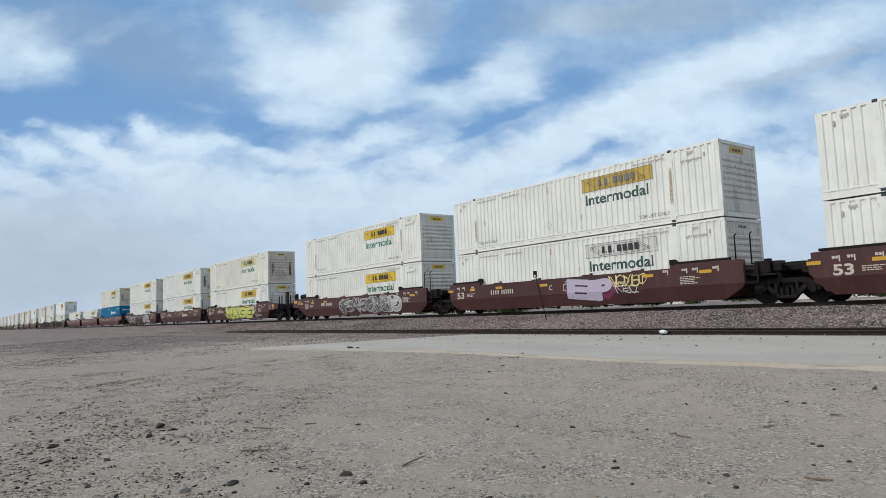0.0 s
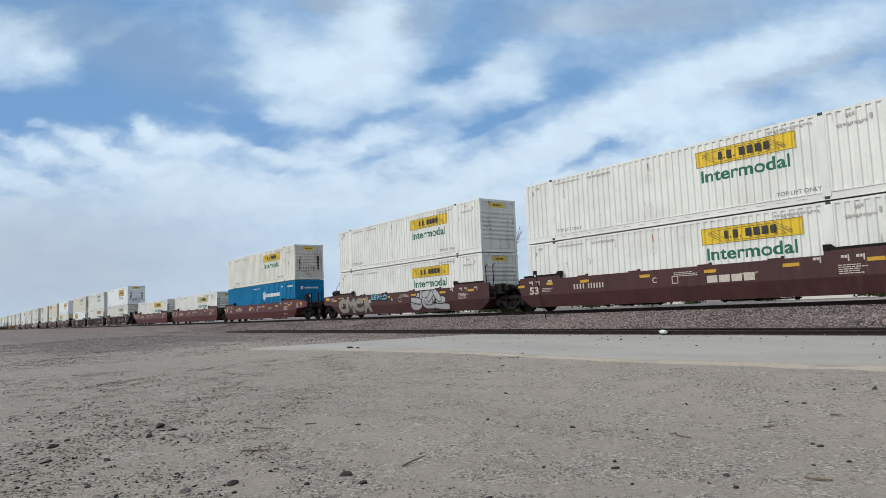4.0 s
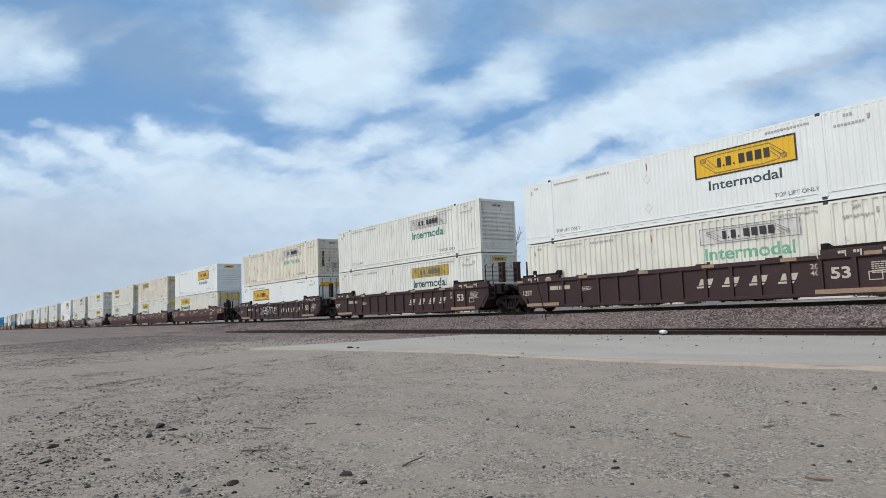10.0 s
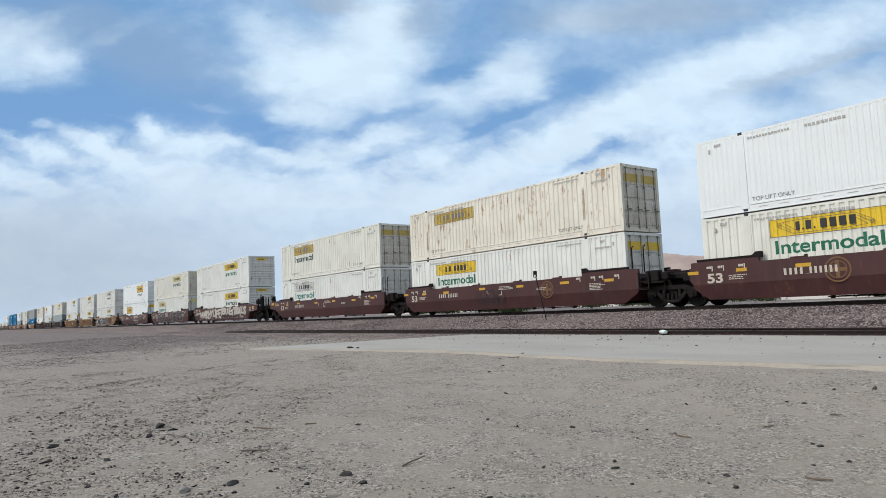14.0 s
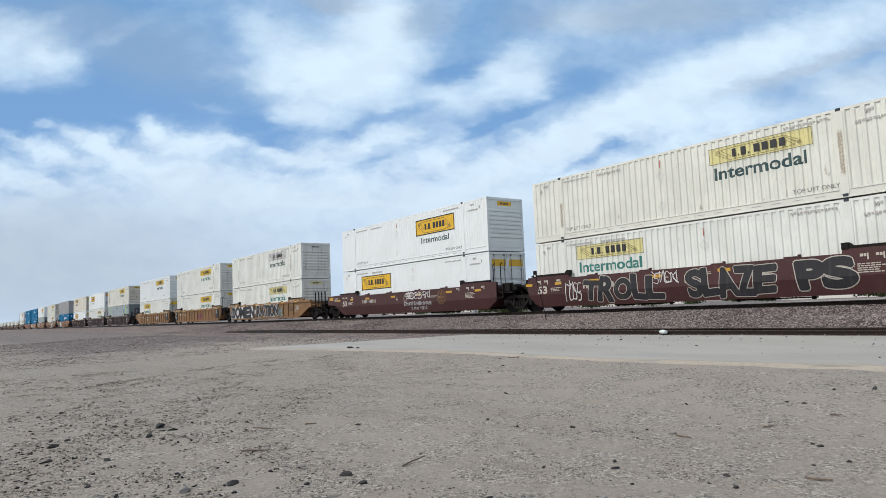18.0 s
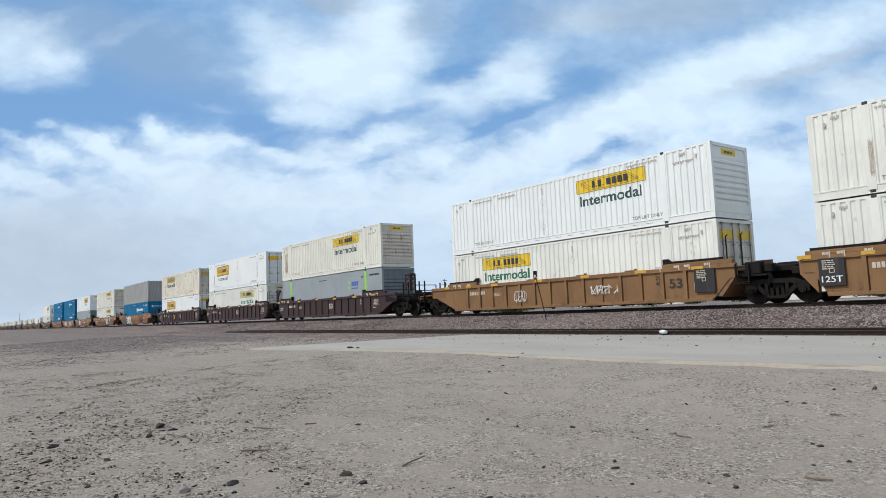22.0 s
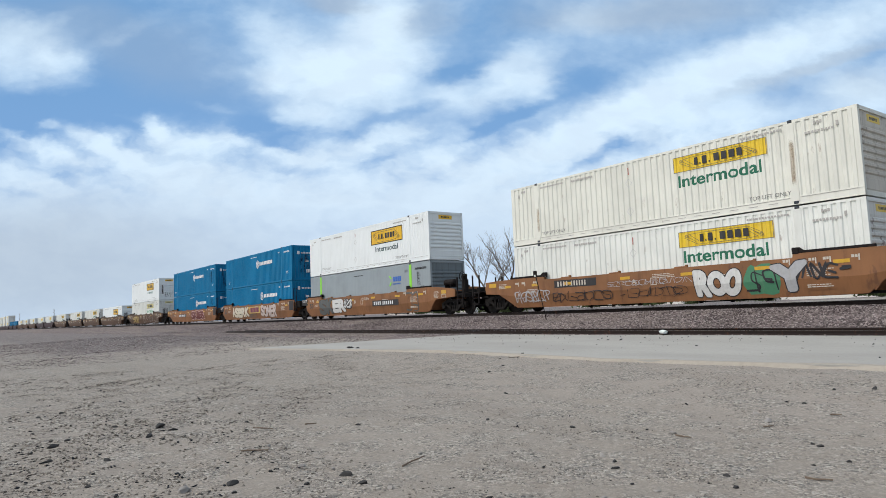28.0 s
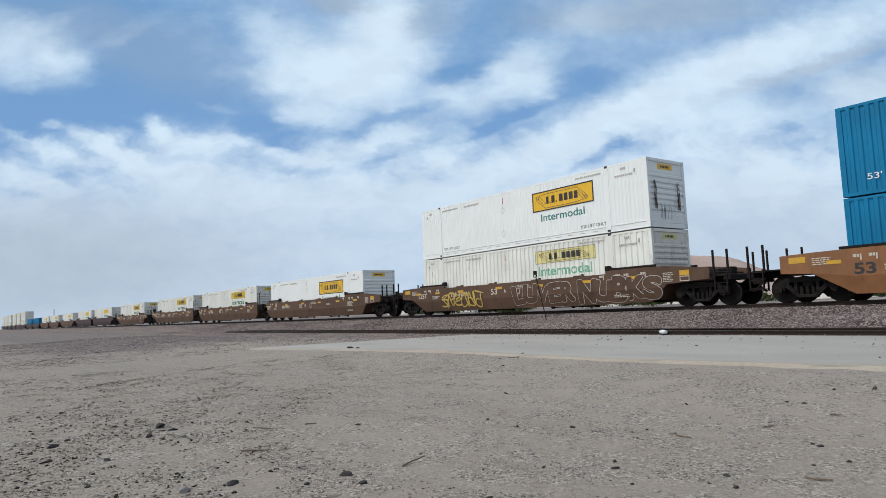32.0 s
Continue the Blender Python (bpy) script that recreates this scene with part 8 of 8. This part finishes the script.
def motions():
    # the clouds drift slowly to the right
    walk(SKY, [(t, pose(EYE.x, EYE.y, EYE.z, 0, 0, 0.55 - 1.1 * t / SECONDS)) for t in (0.0, 16.0, SECONDS)])
    steps = [SECONDS * i / 16 for i in range(16)] + [31.0, 31.3, 31.6, SECONDS]
    for thing, place, z in MOVING:
        walk(thing, [(t, pose(place + travelled(t), TRACK, z)) for t in steps])
    # every wheelset turns with the way run; those in the same place of their trucks share one set of keys
    first = {}
    for k, o in WHEELSETS:
        if k not in first:
            first[k] = o
            x = o.location.x
            walk(o, [(i / FPS, pose(x, 0, WHEEL, 0, math.degrees(travelled(i / FPS) / WHEEL) % 360, 0)) for i in range(int(SECONDS * FPS) + 1)])
        else:
            a = first[k].animation_data
            o.rotation_mode = "QUATERNION"
            b = o.animation_data_create()
            b.action = a.action
            b.action_slot = a.action_slot


cut_glyphs("EiPFiNUBSMAGECMCATHENIGHTLIFETERRESTRIALSTROLLSLAZEPSEating a Milkshake2 the YardOMENRATIONROOYSKERASERKSONERSKIERLUVERNUBKS")
SKY = build_sky()
build_place()
build_train()
build_stones()
track("main_track", TRACK, 0.0, "main railway track with rusty rails on wooden ties", -1600, 400, -0.17, -118, 12)
track("side_track", SIDING, SIDE_RAIL, "rusty side track half sunk in ballast", -52, 60, SIDE_RAIL - 0.26, -42, 8)
motions()
